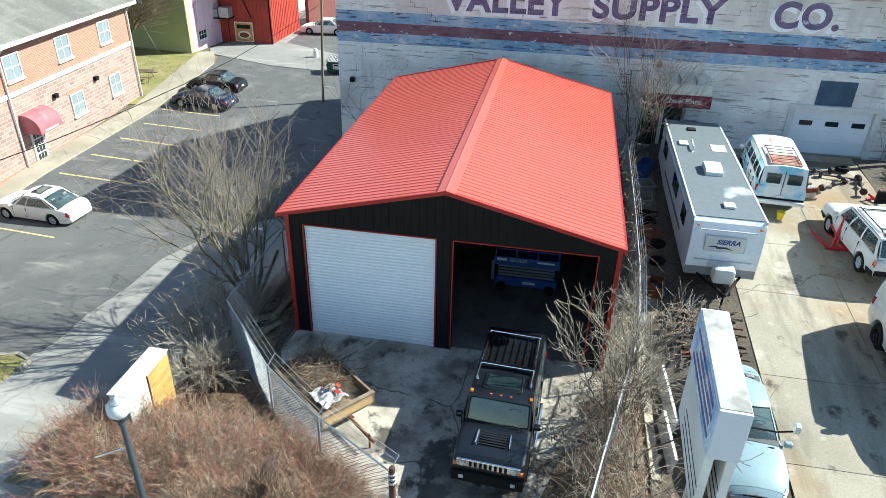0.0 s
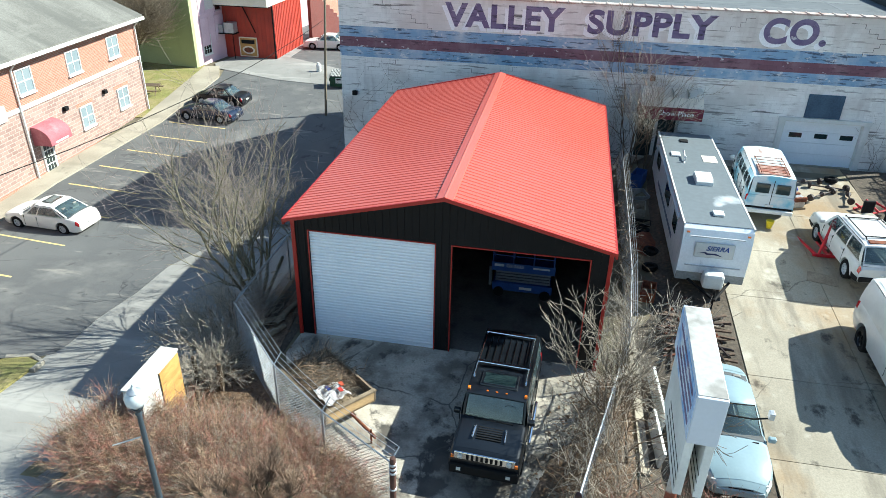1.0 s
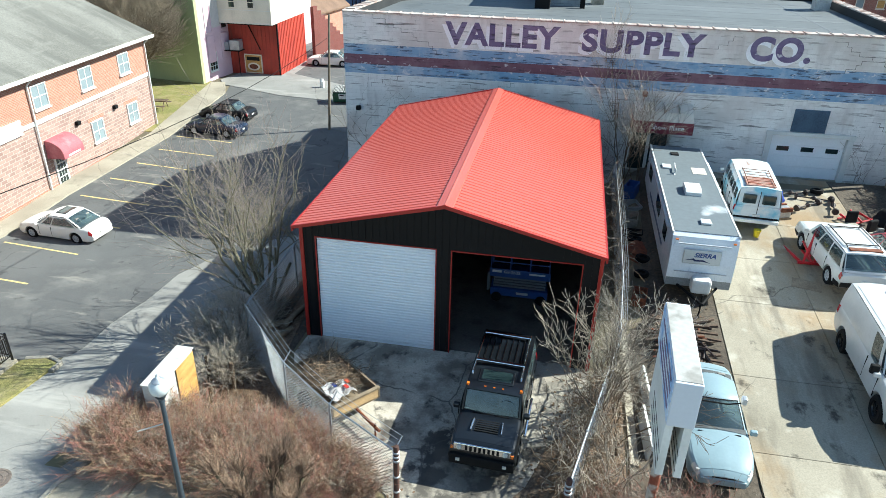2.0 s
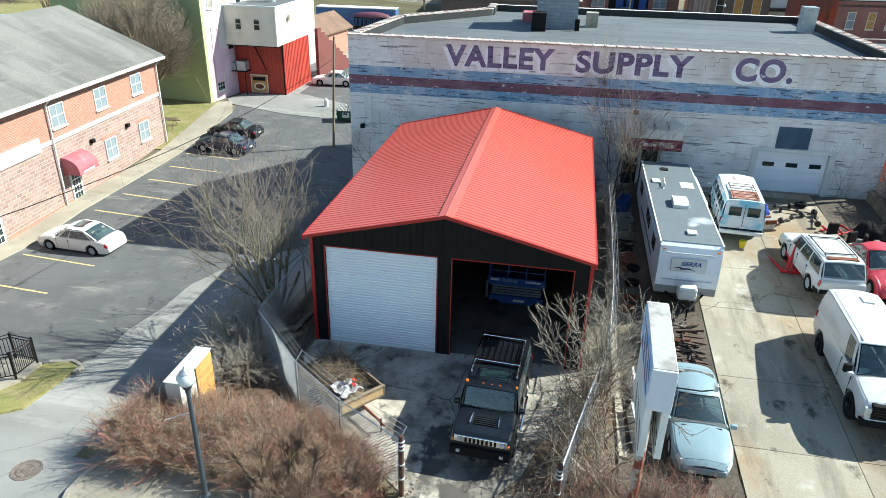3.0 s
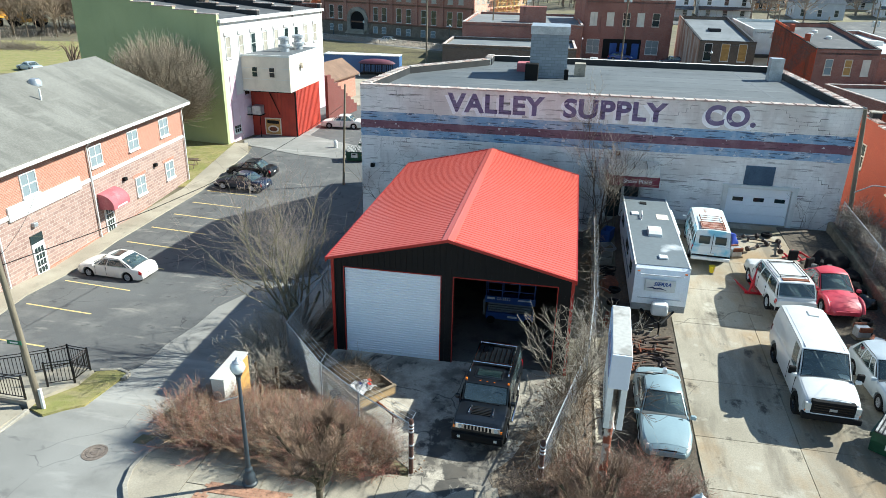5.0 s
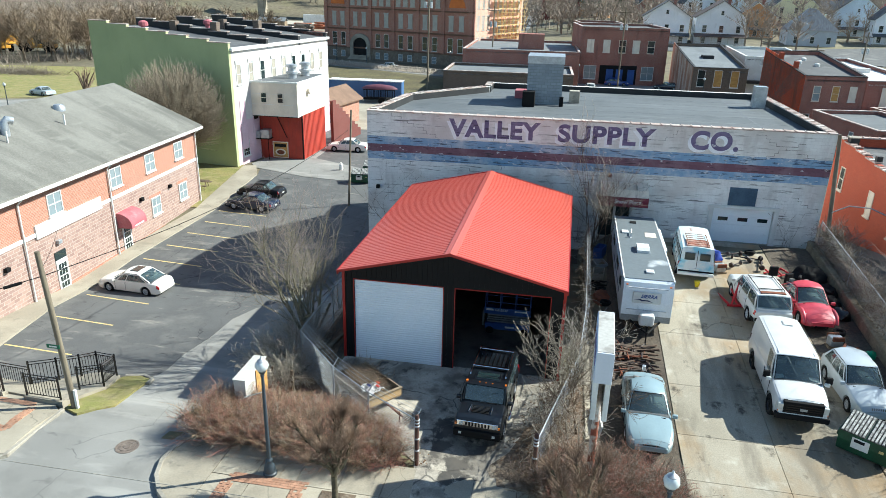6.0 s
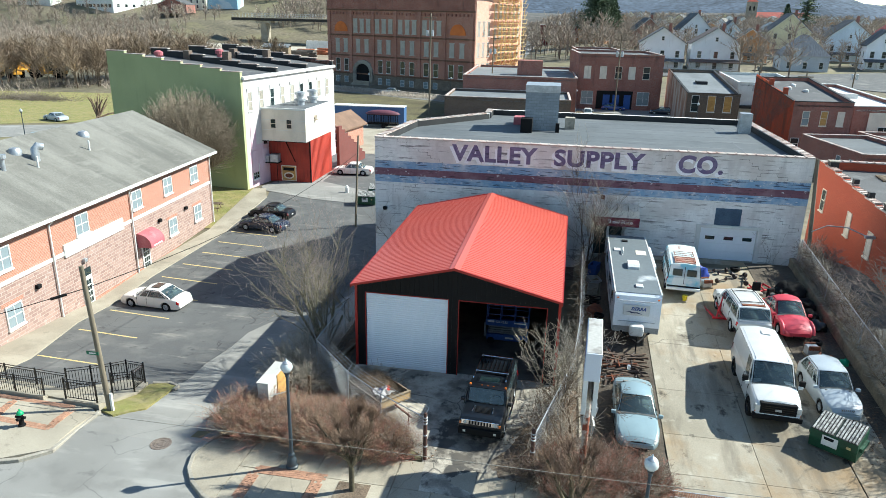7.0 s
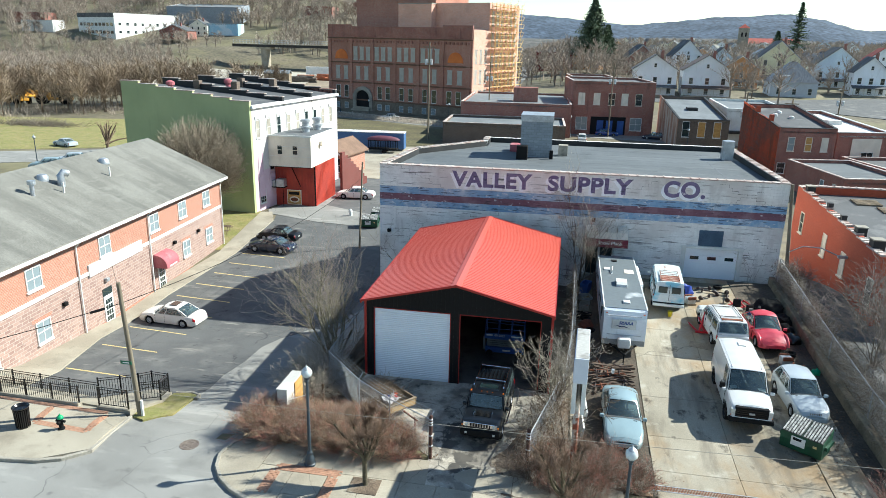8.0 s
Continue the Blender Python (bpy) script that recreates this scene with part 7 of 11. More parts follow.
part("sign_face", boxes((-0.262, -1.13, 5.02 - zb, -0.25, 1.75, 5.94 - zb)), mat("faded_sign_face", C(128, 168, 214), C(214, 222, 232), 0.6, scale=1.6, lo=0.42, hi=0.58, mix=1.0), sg)
for k in range(4):
    part("sign_bar", boxes((-0.268, -0.95 + 0.1 * (k % 2), 5.16 + k * 0.19 - zb, -0.262, 1.4 - 0.25 * (k % 3), 5.25 + k * 0.19 - zb)), M["letter"], sg)
for a, yy in ((-0.23, 0.0), (0.13, 0.1)):
    p_ = part("lower_panel", boxes((a - 0.02, -1.1, 3.6 - zb, a + 0.14, 1.5, 4.94 - zb), bevel=0.01), M["white"], sg, "white lower sign panel")
    for k in range(3):
        part("panel_groove", boxes((a - 0.026, -1.15, 3.8 + k * 0.2 - zb, a - 0.02, 0.85, 3.83 + k * 0.2 - zb)), M["dark"], p_)
bm = bmesh.new()
lathe(bm, [(0.12, -0.2), (0.12, 2.9 - zb)], 12)
part("post", bm, mat("peeling_post", C(140, 76, 54), C(196, 186, 172), 0.85, scale=2.2, lo=0.5, hi=0.6, mix=1.0), sg, "rusty peeling steel post")
bm = bmesh.new()
lathe(bm, [(0.115, 2.9 - zb), (0.115, 4.98 - zb)], 12)
part("upper_post", bm, mat("flaking_white_post", C(204, 198, 190), C(160, 118, 98), 0.8, scale=2.4, lo=0.58, hi=0.68, mix=1.0), sg, "flaking white upper post")
bm = bmesh.new()
path_tube(bm, [(0.25, -0.4, 5.1 - zb), (0.95, -0.48, 5.16 - zb), (1.2, -0.5, 5.25 - zb)], 0.016, 6)
arm = part("lamp_arm", bm, M["black"], sg)
part("floodlight", boxes((1.17, -0.57, 5.25 - zb, 1.27, -0.43, 5.40 - zb), bevel=0.02), M["steel"], arm)

# scissor lift inside the garage
def scissor_lift():
    ob = thing("scissor_lift", 6.6, 4.15, 0.02, 0, "blue scissor lift with grey panels parked in the garage", "scissor lift")
    blue, grey = M["blue_paint"], mat("lift_grey", C(120, 124, 128), None, 0.6)
    part("chassis", boxes((-1.1, -0.38, 0.22, 1.1, 0.38, 0.55), bevel=0.03), blue, ob, "blue chassis with grey decals")
    part("decal", boxes((-0.1, -0.386, 0.34, 0.35, -0.38, 0.44)), M["white"], ob)
    for k in range(4):
        part("scissor_arm", boxes((-1.0, -0.3, 0.58 + k * 0.12, 1.0, 0.3, 0.66 + k * 0.12)), grey, ob)
    part("platform", boxes((-1.15, -0.4, 1.06, 1.15, 0.4, 1.22), bevel=0.02), blue, ob)
    part("toe_board", boxes((-1.15, -0.42, 1.22, 1.15, -0.40, 1.42)), blue, ob)
    cu = bpy.data.curves.new("lift_text", "FONT")
    cu.body, cu.size, cu.extrude = "GS-2632", 0.18, 0.002
    tmp = new("lift_text", cu)
    me = bpy.data.meshes.new_from_object(tmp.evaluated_get(bpy.context.evaluated_depsgraph_get()))
    bpy.data.objects.remove(tmp)
    me.materials.append(M["white"])
    part("model_lettering", me, None, ob, "white model number", m=T(-0.62, -0.424, 1.25, 90))
    part("logo_bar", boxes((-1.05, -0.425, 1.26, -0.7, -0.42, 1.36)), M["white"], ob)
    part("maker_bar", boxes((0.35, -0.425, 1.27, 0.95, -0.42, 1.34)), M["white"], ob)
    for x in (-1.1, -0.37, 0.37, 1.1):
        for y in (-0.4, 0.4):
            bm = bmesh.new()
            tube(bm, (x, y, 1.2), (x, y, 2.25), 0.025)
            part("rail_post", bm, blue, ob)
    for z in (1.72, 2.24):
        for y in (-0.4, 0.4):
            bm = bmesh.new()
            tube(bm, (-1.1, y, z), (1.1, y, z), 0.025)
            part("rail", bm, blue, ob)
    for x in (-0.85, 0.85):
        for y in (-0.36, 0.36):
            bm = bmesh.new()
            lathe(bm, [(0.06, -0.08), (0.19, -0.08), (0.19, 0.08), (0.06, 0.08)], 16, m=T(x, y, 0.19, 90))
            part("wheel", bm, M["black"], ob)
    part("ladder", boxes((-1.25, -0.2, 0.3, -1.15, 0.2, 1.1)), grey, ob)


scissor_lift()


def brush_trailer():
    ob = thing("utility_trailer", 1.45, -3.1, 0, -39.5, "small wooden utility trailer heaped with cut brush", "trailer")
    w, L_ = 0.8, 1.32
    part("deck", boxes((-L_, -w, 0.42, L_, w, 0.48)), M["wood"], ob)
    for s in (1, -1):
        part("side_board", boxes((-L_, s * w - 0.03, 0.45, L_, s * w + 0.03, 0.8)), M["wood"], ob)
    part("front_board", boxes((L_ - 0.05, -w, 0.45, L_, w, 0.78)), mat("fresh_board", C(190, 160, 116), C(160, 132, 96), 0.85, stretch=(1, 1, 4)), ob)
    part("tail_board", boxes((-L_, -w, 0.45, -L_ + 0.05, w, 0.78)), M["wood"], ob)
    part("top_rail", boxes((L_ - 0.09, -w - 0.04, 0.78, L_ + 0.03, w + 0.04, 0.83)), M["wood"], ob)
    bm = bmesh.new()
    tube(bm, (L_, 0, 0.4), (L_ + 1.15, 0, 0.36), 0.045)
    tube(bm, (L_ + 0.95, 0, 0.02), (L_ + 0.95, 0, 0.5), 0.03)
    part("drawbar", bm, M["rust"], ob)
    for s in (1, -1):
        bm = bmesh.new()
        lathe(bm, [(0.12, -0.09), (0.28, -0.09), (0.30, 0), (0.28, 0.09), (0.12, 0.09)], 16, m=T(-0.1, s * (w + 0.14), 0.3, 90))
        part("wheel", bm, M["black"], ob)
    random.seed(21)
    for nm, mm, n, lab in (("brush_pile", "twig_tan", 260, "heap of tan and brown cut branches"), ("brush_pile", "bark3", 520, "heap of dark cut branches"), ("brush_pile", "bark_dim", 300, "grey cut branches")):
        bm = bmesh.new()
        for _ in range(n):
            p = Vector((random.uniform(-1.25, 0.7 if mm != "twig_tan" else 0.3), random.gauss(0, 0.40), 0.5))
            p.z += (0.66 - 0.4 * abs(p.y) - 0.22 * abs(p.x + 0.3)) * random.random()
            a, e = random.uniform(0, 2 * math.pi), random.uniform(-0.2, 0.4)
            l = random.uniform(0.3, 0.95)
            pts = [p]
            for _k in range(4):
                a += random.gauss(0, 0.5)
                e += random.gauss(0, 0.25)
                pts.append(pts[-1] + Vector((math.cos(a) * math.cos(e), math.sin(a) * math.cos(e), math.sin(e))) * l / 4)
            r0 = random.uniform(0.005, 0.012)
            path_tube(bm, pts, [r0, r0 * 0.9, r0 * 0.75, r0 * 0.55, r0 * 0.3], 4)
        single(nm, bm, M[mm], lab, "brush pile", kind="stuff", m=ob.matrix_basis)
    # white torn sheet lying on the brush
    bm = bmesh.new()
    n = 10
    vs = [[bm.verts.new((0.30 + i * 0.085 + 0.03 * math.sin(j * 1.7), -0.62 + j * 0.1, 0.86 + 0.05 * math.sin(i * 1.1 + j * 0.7) + 0.03 * math.cos(j * 1.9))) for i in range(n)] for j in range(9)]
    for j in range(8):
        for i in range(n - 1):
            bm.faces.new((vs[j][i], vs[j][i + 1], vs[j + 1][i + 1], vs[j + 1][i]))
    r = bmesh.ops.solidify(bm, geom=bm.faces[:], thickness=0.008)
    sh = single("plastic_bag", bm, mat("white_bag_red_blue", C(232, 230, 228), C(206, 200, 200), 0.5, scale=4), "crumpled white plastic bag with red and blue print", "bag", m=ob.matrix_basis, smooth=60)
    for a, c in (((0.45, -0.3), C(40, 60, 130)), ((0.7, -0.05), C(200, 60, 50)), ((0.5, 0.1), C(206, 90, 60))):
        part("print_patch", boxes((a[0], a[1], 0.91, a[0] + 0.17, a[1] + 0.1, 0.935)), mat("print_patch", c, None, 0.6), sh)


brush_trailer()
cb = thing("storage_cabinet", -2.74, -4.98, g(-2.74, -4.98), 0, "old white metal cabinet with a plywood patched side", "cabinet")
part("body", boxes((-0.24, -0.95, 0, 0.24, 0.93, 2.05), bevel=0.02), M["dull_white"], cb)
part("top", boxes((-0.27, -0.98, 2.05, 0.27, 0.96, 2.09), bevel=0.01), M["dull_white"], cb)
part("plywood_panel", boxes((0.242, -0.05, 0.18, 0.262, 0.9, 1.98)), M["ply"], cb, "yellow plywood panel")
part("door_gap", boxes((0.241, -0.09, 0.1, 0.246, -0.06, 2.0)), M["dark"], cb)
for x, y, h in ((-1.92, -4.35, 0.75), (-1.7, -3.4, 1.0), (-2.75, -3.0, 1.1)):
    bm = bmesh.new()
    lathe(bm, [(0.07, -0.1), (0.07, h), (0.05, h + 0.04), (0.01, h + 0.05)], 10)
    single("bollard", bm, M["bark3"], "short dark wooden post in the planting bed", "post", "bollards", m=T(x, y, g(x, y)), smooth=40)
random.seed(3)
for x, y, a, l in ((-1.35, 1.0, 80, 1.8), (-1.4, -0.5, 70, 1.3), (-1.2, 2.9, 95, 2.2), (-1.7, 0.3, 40, 0.9)):
    bm = bmesh.new()
    path_tube(bm, [(-l / 2, 0, 0.1), (0, 0.03, 0.11), (l / 2, -0.02, 0.1)], [0.11, 0.1, 0.09], 9)
    single("log", bm, M["wood"], "grey weathered log lying beside the garage", "log", "logs", m=T(x, y, g(x, y), 0, 0, a), smooth=50)


def lamp_post(x, y, label, h=4.5, col=None):
    ob = thing("street_lamp", x, y, g(x, y) + (0.12 if -13 < y < -5 else 0), 0, label, "street lamp", "globe street lamps")
    iron = M["lamp_iron"]
    bm = bmesh.new()
    lathe(bm, [(0.24, 0), (0.24, 0.08), (0.20, 0.12), (0.19, 0.34), (0.15, 0.42), (0.12, 0.5), (0.13, 0.58), (0.085, 0.66)], 14)
    part("base", bm, iron, ob, "fluted cast base", 30)
    bm = bmesh.new()
    lathe(bm, [(0.075, 0.6), (0.05, h - 0.62), (0.075, h - 0.6), (0.06, h - 0.54), (0.10, h - 0.48), (0.13, h - 0.42), (0.02, h - 0.42)], 12)
    part("column", bm, iron, ob, "", 40)
    bm = bmesh.new()
    lathe(bm, [(0.10, h - 0.42), (0.19, h - 0.32), (0.215, h - 0.22), (0.19, h - 0.10), (0.11, h - 0.02), (0.05, h + 0.03), (0.035, h + 0.09), (0.01, h + 0.12)], 16)
    for v in bm.verts:
        t = math.atan2(v.co.y, v.co.x)
        k = 1.0 + (0.05 if round(t / (math.pi / 8)) % 2 else -0.03)
        v.co.x, v.co.y = v.co.x * k, v.co.y * k
    gl = part("globe", bm, M["globe"], ob, "ribbed white acorn globe", 60)
    bm = bmesh.new()
    lathe(bm, [(0.14, h - 0.055), (0.145, h - 0.03), (0.09, h + 0.015), (0.04, h + 0.05), (0.03, h + 0.11), (0.01, h + 0.14)], 12)
    part("globe_cap", bm, M["steel"], gl, "metal globe cap", 40)
    return ob


M["lamp_iron"] = mat("dark_lamp_iron", C(58, 68, 76), C(46, 54, 60), 0.5, fvar=0.08)
M["globe"] = mat("white_globe", C(206, 212, 212), C(176, 184, 186), 0.2, fvar=0.06, spec=0.6)
lp = lamp_post(-0.4, -8.65, "dark iron street lamp with white acorn globe and side rod")
bm = bmesh.new()
tube(bm, (-0.05, -0.05, 3.3), (-0.55, -0.3, 3.2), 0.014)
part("banner_rod", bm, M["white"], lp)
lamp_post(12.2, -11.35, "black street lamp with white acorn globe by the yard entrance")
for x, y in ((-68.3, 57.3), (-41, 140), (-52.0, 150.0), (9.8, 119.0), (31.5, 103.0), (45.0, 101.5), (-20.0, 138.0)):
    lamp_post(x, y, "distant street lamp with white globe")

# railings
def railing(name, pts, label, h=1.0, base=0.14):
    x0, y0 = pts[0]
    ob = thing(name, x0, y0, g(x0, y0), 0, label, "railing")
    b = ob.matrix_basis.translation
    iron = M["black_gloss"]
    picket = mesh_of("picket", boxes((-0.009, -0.009, 0.10, 0.009, 0.009, h - 0.12)), iron)
    post = mesh_of("post", boxes((-0.03, -0.03, -0.3, 0.03, 0.03, h + 0.06)), iron)
    for i, ((xa, ya), (xb, yb)) in enumerate(zip(pts, pts[1:])):
        A, B = Vector((xa, ya, g(xa, ya) + base)) - b, Vector((xb, yb, g(xb, yb) + base)) - b
        L_ = (B - A).length
        for z in (0.10, h - 0.12, h):
            bm = bmesh.new()
            tube(bm, A + Vector((0, 0, z)), B + Vector((0, 0, z)), 0.02, None, 4)
            part("rail", bm, iron, ob)
        m_ = max(1, round(L_ / 1.7))
        for k in range(m_ + (1 if i == len(pts) - 2 else 0)):
            p = A + (B - A) * (k / m_)
            part("post", post, None, ob, m=T(*p))
        n = int(L_ / 0.125)
        for k in range(1, n):
            p = A + (B - A) * (k / n)
            part("picket", picket, None, ob, m=T(*p))
    return ob


railing("railing", [(-21.0, -5.55), (-13.34, -5.95)], "black iron railing along the pavement edge")
railing("railing", [(-12.2, -6.0), (-10.6, -6.05)], "short black iron railing beside the steps", base=0.3)
railing("railing", [(-13.25, -4.6), (-12.65, -3.7), (-12.2, -2.85), (-11.95, -2.05), (-10.9, -2.2), (-10.4, -3.75), (-11.0, -4.5)], "black iron railing round the ramp landing", base=0.3)
railing("railing", [(-20.5, -3.9), (-13.25, -4.6)], "black iron railing behind the ramp", base=0.05)
single("ramp_wall", sheet([(-21.0, -3.8), (-13.2, -4.5), (-12.05, -1.95), (-10.82, -2.1), (-10.3, -3.75), (-10.5, -5.9), (-12.3, -5.85), (-13.4, -5.75), (-21.0, -5.4)], 0.22, 0.7, 0.6), M["concrete"], "pale concrete ramp and landing behind the railings", "ramp", kind="structure")
single("pavement_edge_wall", sheet([(-21.0, -5.72), (-13.3, -6.08), (-13.3, -5.8), (-21.0, -5.4)], 0.30, 0.7, 2.0), M["concrete"], "low concrete wall under the railing", "wall", kind="structure")
single("pavement_edge_wall", sheet([(-12.25, -6.14), (-10.45, -6.2), (-10.45, -5.9), (-12.25, -5.86)], 0.30, 0.7, 2.0), M["concrete"], "low concrete wall under the short railing", "wall", kind="structure")

# hydrant, litter bin, utility poles
hy = thing("fire_hydrant", -12.34, -8.42, 0.13, 0, "black fire hydrant with a green bonnet", "hydrant")
bm = bmesh.new()
lathe(bm, [(0.15, 0), (0.15, 0.05), (0.10, 0.07), (0.10, 0.48), (0.13, 0.5), (0.13, 0.54), (0.02, 0.54)], 14)
tube(bm, (-0.22, 0, 0.40), (0.22, 0, 0.40), 0.06, None, 10)
tube(bm, (0, 0, 0.38), (0, -0.2, 0.38), 0.075, None, 10)
part("barrel", bm, M["black"], hy, "", 40)
bm = bmesh.new()
lathe(bm, [(0.14, 0.54), (0.13, 0.62), (0.08, 0.68), (0.03, 0.70), (0.03, 0.76), (0.005, 0.77)], 14)
part("bonnet", bm, mat("green_bonnet", C(30, 150, 96), None, 0.5), hy, "green bonnet", 40)
lb = thing("litter_bin", -14.15, -8.6, 0.13, 0, "black slatted steel litter bin", "bin")
bm = bmesh.new()
lathe(bm, [(0.26, 0.03), (0.29, 0.9), (0.27, 0.9), (0.24, 0.08), (0.02, 0.08)], 18)
part("liner", bm, M["black"], lb, "", 30)
for k in range(24):
    a = k * 15
    part("slat", boxes((0.285, -0.02, 0.0, 0.30, 0.02, 0.92)), M["black_gloss"], lb, m=T(0, 0, 0, 0, 0, a) @ T(0, 0, 0, 0, 2, 0))
bm = bmesh.new()
lathe(bm, [(0.29, 0.9), (0.36, 0.98), (0.37, 1.02), (0.34, 1.02), (0.27, 0.93)], 20)
part("rim_ring", bm, M["black_gloss"], lb, "", 40)


def utility_pole(x, y, h, label, lean=(0, 0), r=0.15):
    ob = thing("utility_pole", x, y, g(x, y) if abs(x) < 60 and y < 60 else -1.95, 0, label, "pole")
    bm = bmesh.new()
    path_tube(bm, [(0, 0, -0.3), (lean[0] * 0.5, lean[1] * 0.5, h * 0.5), (lean[0], lean[1], h)], [r, r * 0.9, r * 0.75], 10)
    part("shaft", bm, M["pole"], ob, "", 50)
    return ob


up = utility_pole(-9.95, -6.1, 6.85, "weathered leaning utility pole with a street name sign", (-0.28, -0.1), 0.125)
part("street_sign", boxes((-0.62, -0.16, 2.82, -0.05, -0.14, 2.98)), mat("sign_green", C(20, 100, 70), None, 0.5), up, "green street name blade with a plain bar")
part("sign_bar", boxes((-0.5, -0.167, 2.87, -0.18, -0.161, 2.93)), M["white"], up)
part("ground_guard", boxes((0.12, -0.12, 0, 0.22, -0.02, 0.95)), M["white"], up)
bm = bmesh.new()
path_tube(bm, [(-0.2, -0.05, 5.2), (-0.32, -0.1, 5.8), (-0.28, -0.12, 6.4)], 0.03, 5)
part("cable_loop", bm, M["black"], up)


def cable(name, pts, r, label, sag=0.3):
    bm = bmesh.new()
    allp = []
    for A, B in zip(pts, pts[1:]):
        A, B = Vector(A), Vector(B)
        for k in range(9):
            t = k / 8
            allp.append(A + (B - A) * t - Vector((0, 0, 4 * sag * t * (1 - t))))
    path_tube(bm, allp, r, 5)
    single(name, bm, M["black"], label, "cable", "overhead cables")


cable("overhead_cable", [(-34.0, -22.9, 3.2), (-10.15, -6.2, 5.6)], 0.018, "black overhead service cable", 1.0)
cable("overhead_cable", [(-10.15, -6.2, 5.6), (-9.75, 29.5, 4.6)], 0.018, "black overhead service cable to the alley pole", 0.9)
cable("overhead_cable", [(-10.15, -6.2, 5.9), (-21.9, 9.0, 2.4)], 0.009, "thin overhead telephone cable", 0.3)
bm = bmesh.new()
path_tube(bm, [(-60 + k * 10, -20.5, 10.13 - 0.028 * k + 0.0009 * (k * 10 - 60) ** 2) for k in range(13)], 0.005, 5)
single("street_cable", bm, M["kerb"], "thin pale overhead cable along the street", "cable")
bm = bmesh.new()
tube(bm, (-11.25, -6.97, 5.31), (-10.75, -6.62, 5.43), 0.06, None, 8)
single("cable_splice", bm, M["black"], "black cable splice case on the overhead line", "splice case")
ap = utility_pole(-9.9, 29.45, 8.5, "thin weathered utility pole at the alley", (0.4, 0.1), 0.10)
sp = utility_pole(25.3, 17.3, 7.2, "leaning wooden pole with a street light arm", (-0.6, 0.2), 0.14)
bm = bmesh.new()
path_tube(bm, [(-0.25, 0, 2.4), (0.6, -0.3, 3.0), (1.6, -0.8, 3.1), (2.6, -1.3, 2.75)], 0.04, 6)
part("light_arm", bm, M["steel"], sp, "", 60)
part("light_head", boxes((2.5, -1.45, 2.6, 3.15, -1.2, 2.8), bevel=0.06), M["steel"], sp, "grey cobra-head lamp")

# retaining wall with worn top
bm = bmesh.new()
pts = [(24.15, 16.8), (24.1, 11.0), (24.05, 5.5), (24.1, 0.0), (24.3, -6.0), (24.5, -12.6)]
rs = []
for x, y in pts:
    z = g(x, y)
    rs.append(ring(bm, [(x - 0.2, y, z - 0.3), (x - 0.18, y, z + 0.56), (x - 0.12, y, z + 0.6), (x + 0.14, y, z + 0.6), (x + 0.2, y, z + 0.56), (x + 0.2, y, z - 0.3)]))
skin(bm, rs)
single("retaining_wall", bm, mat("old_concrete_wall", C(146, 130, 106), C(92, 82, 66), 0.95, scale=0.9, fine=9, fvar=0.2, bump=0.4, bdist=0.02), "old mossy concrete retaining wall beside the yard", "wall", kind="structure")


M["lid_rib"] = mat("scuffed_lid_rib", C(178, 178, 174), C(70, 70, 68), 0.75, scale=6, lo=0.45, hi=0.6)


def dumpster(name, x, y, rz, label, w=1.8, d=1.15):
    ob = thing(name, x, y, g(x, y), rz, label, "dumpster")
    gr = mat("dumpster_green", C(26, 74, 50), C(20, 58, 40), 0.55, scale=1.5)
    bm = bmesh.new()
    prism(bm, [(-d / 2, 0.12), (d / 2 - 0.1, 0.12), (d / 2, 0.4), (d / 2, 1.22), (-d / 2 - 0.1, 0.95), (-d / 2 - 0.1, 0.6)], -w / 2, w / 2, m=T(0, 0, 0, 0, 0, 90))
    part("bin_body", bm, gr, ob, "green steel body")
    for s in (1, -1):
        part("lift_pocket", boxes((s * (w / 2 + 0.05) - 0.06, -0.4, 0.55, s * (w / 2 + 0.05) + 0.06, 0.5, 0.72)), gr, ob)
        part("lid", boxes((s * w / 4 - w / 4 + 0.02, -d / 2 - 0.12, 0.0, s * w / 4 + w / 4 - 0.02, d / 2 + 0.05, 0.03)), mat("grey_lid", C(40, 40, 40), C(90, 90, 88), 0.7, scale=4, lo=0.5, hi=0.6), ob, m=T(0, 0, 1.10, 13))
        for k in range(7):
            part("lid_rib", boxes((s * w / 4 - w / 4 + 0.06 + k * 0.12, -d / 2 - 0.1, 0.03, s * w / 4 - w / 4 + 0.12 + k * 0.12, d / 2, 0.075)), M["lid_rib"], ob, m=T(0, 0, 1.10, 13))
    lbp = part("label_plate", boxes((-0.42, -d / 2 - 0.125, 0.42, 0.18, -d / 2 - 0.105, 0.85)), M["white"], ob, "white label with dark bars")
    part("label_bar", boxes((-0.34, -d / 2 - 0.132, 0.68, 0.02, -d / 2 - 0.124, 0.8)), M["dark"], lbp)
    part("label_plate", boxes((0.5, -d / 2 - 0.115, 0.62, 0.66, -d / 2 - 0.104, 0.72)), M["yellow"], ob)
    return ob


dumpster("dumpster", 20.95, -2.45, -36, "green steel dumpster with grey ribbed lids and white label")
dumpster("alley_dumpster", -10.9, 36.6, 8, "green dumpster against the warehouse flank")
dumpster("alley_dumpster", -10.6, 39.6, 8, "second green dumpster behind the first")


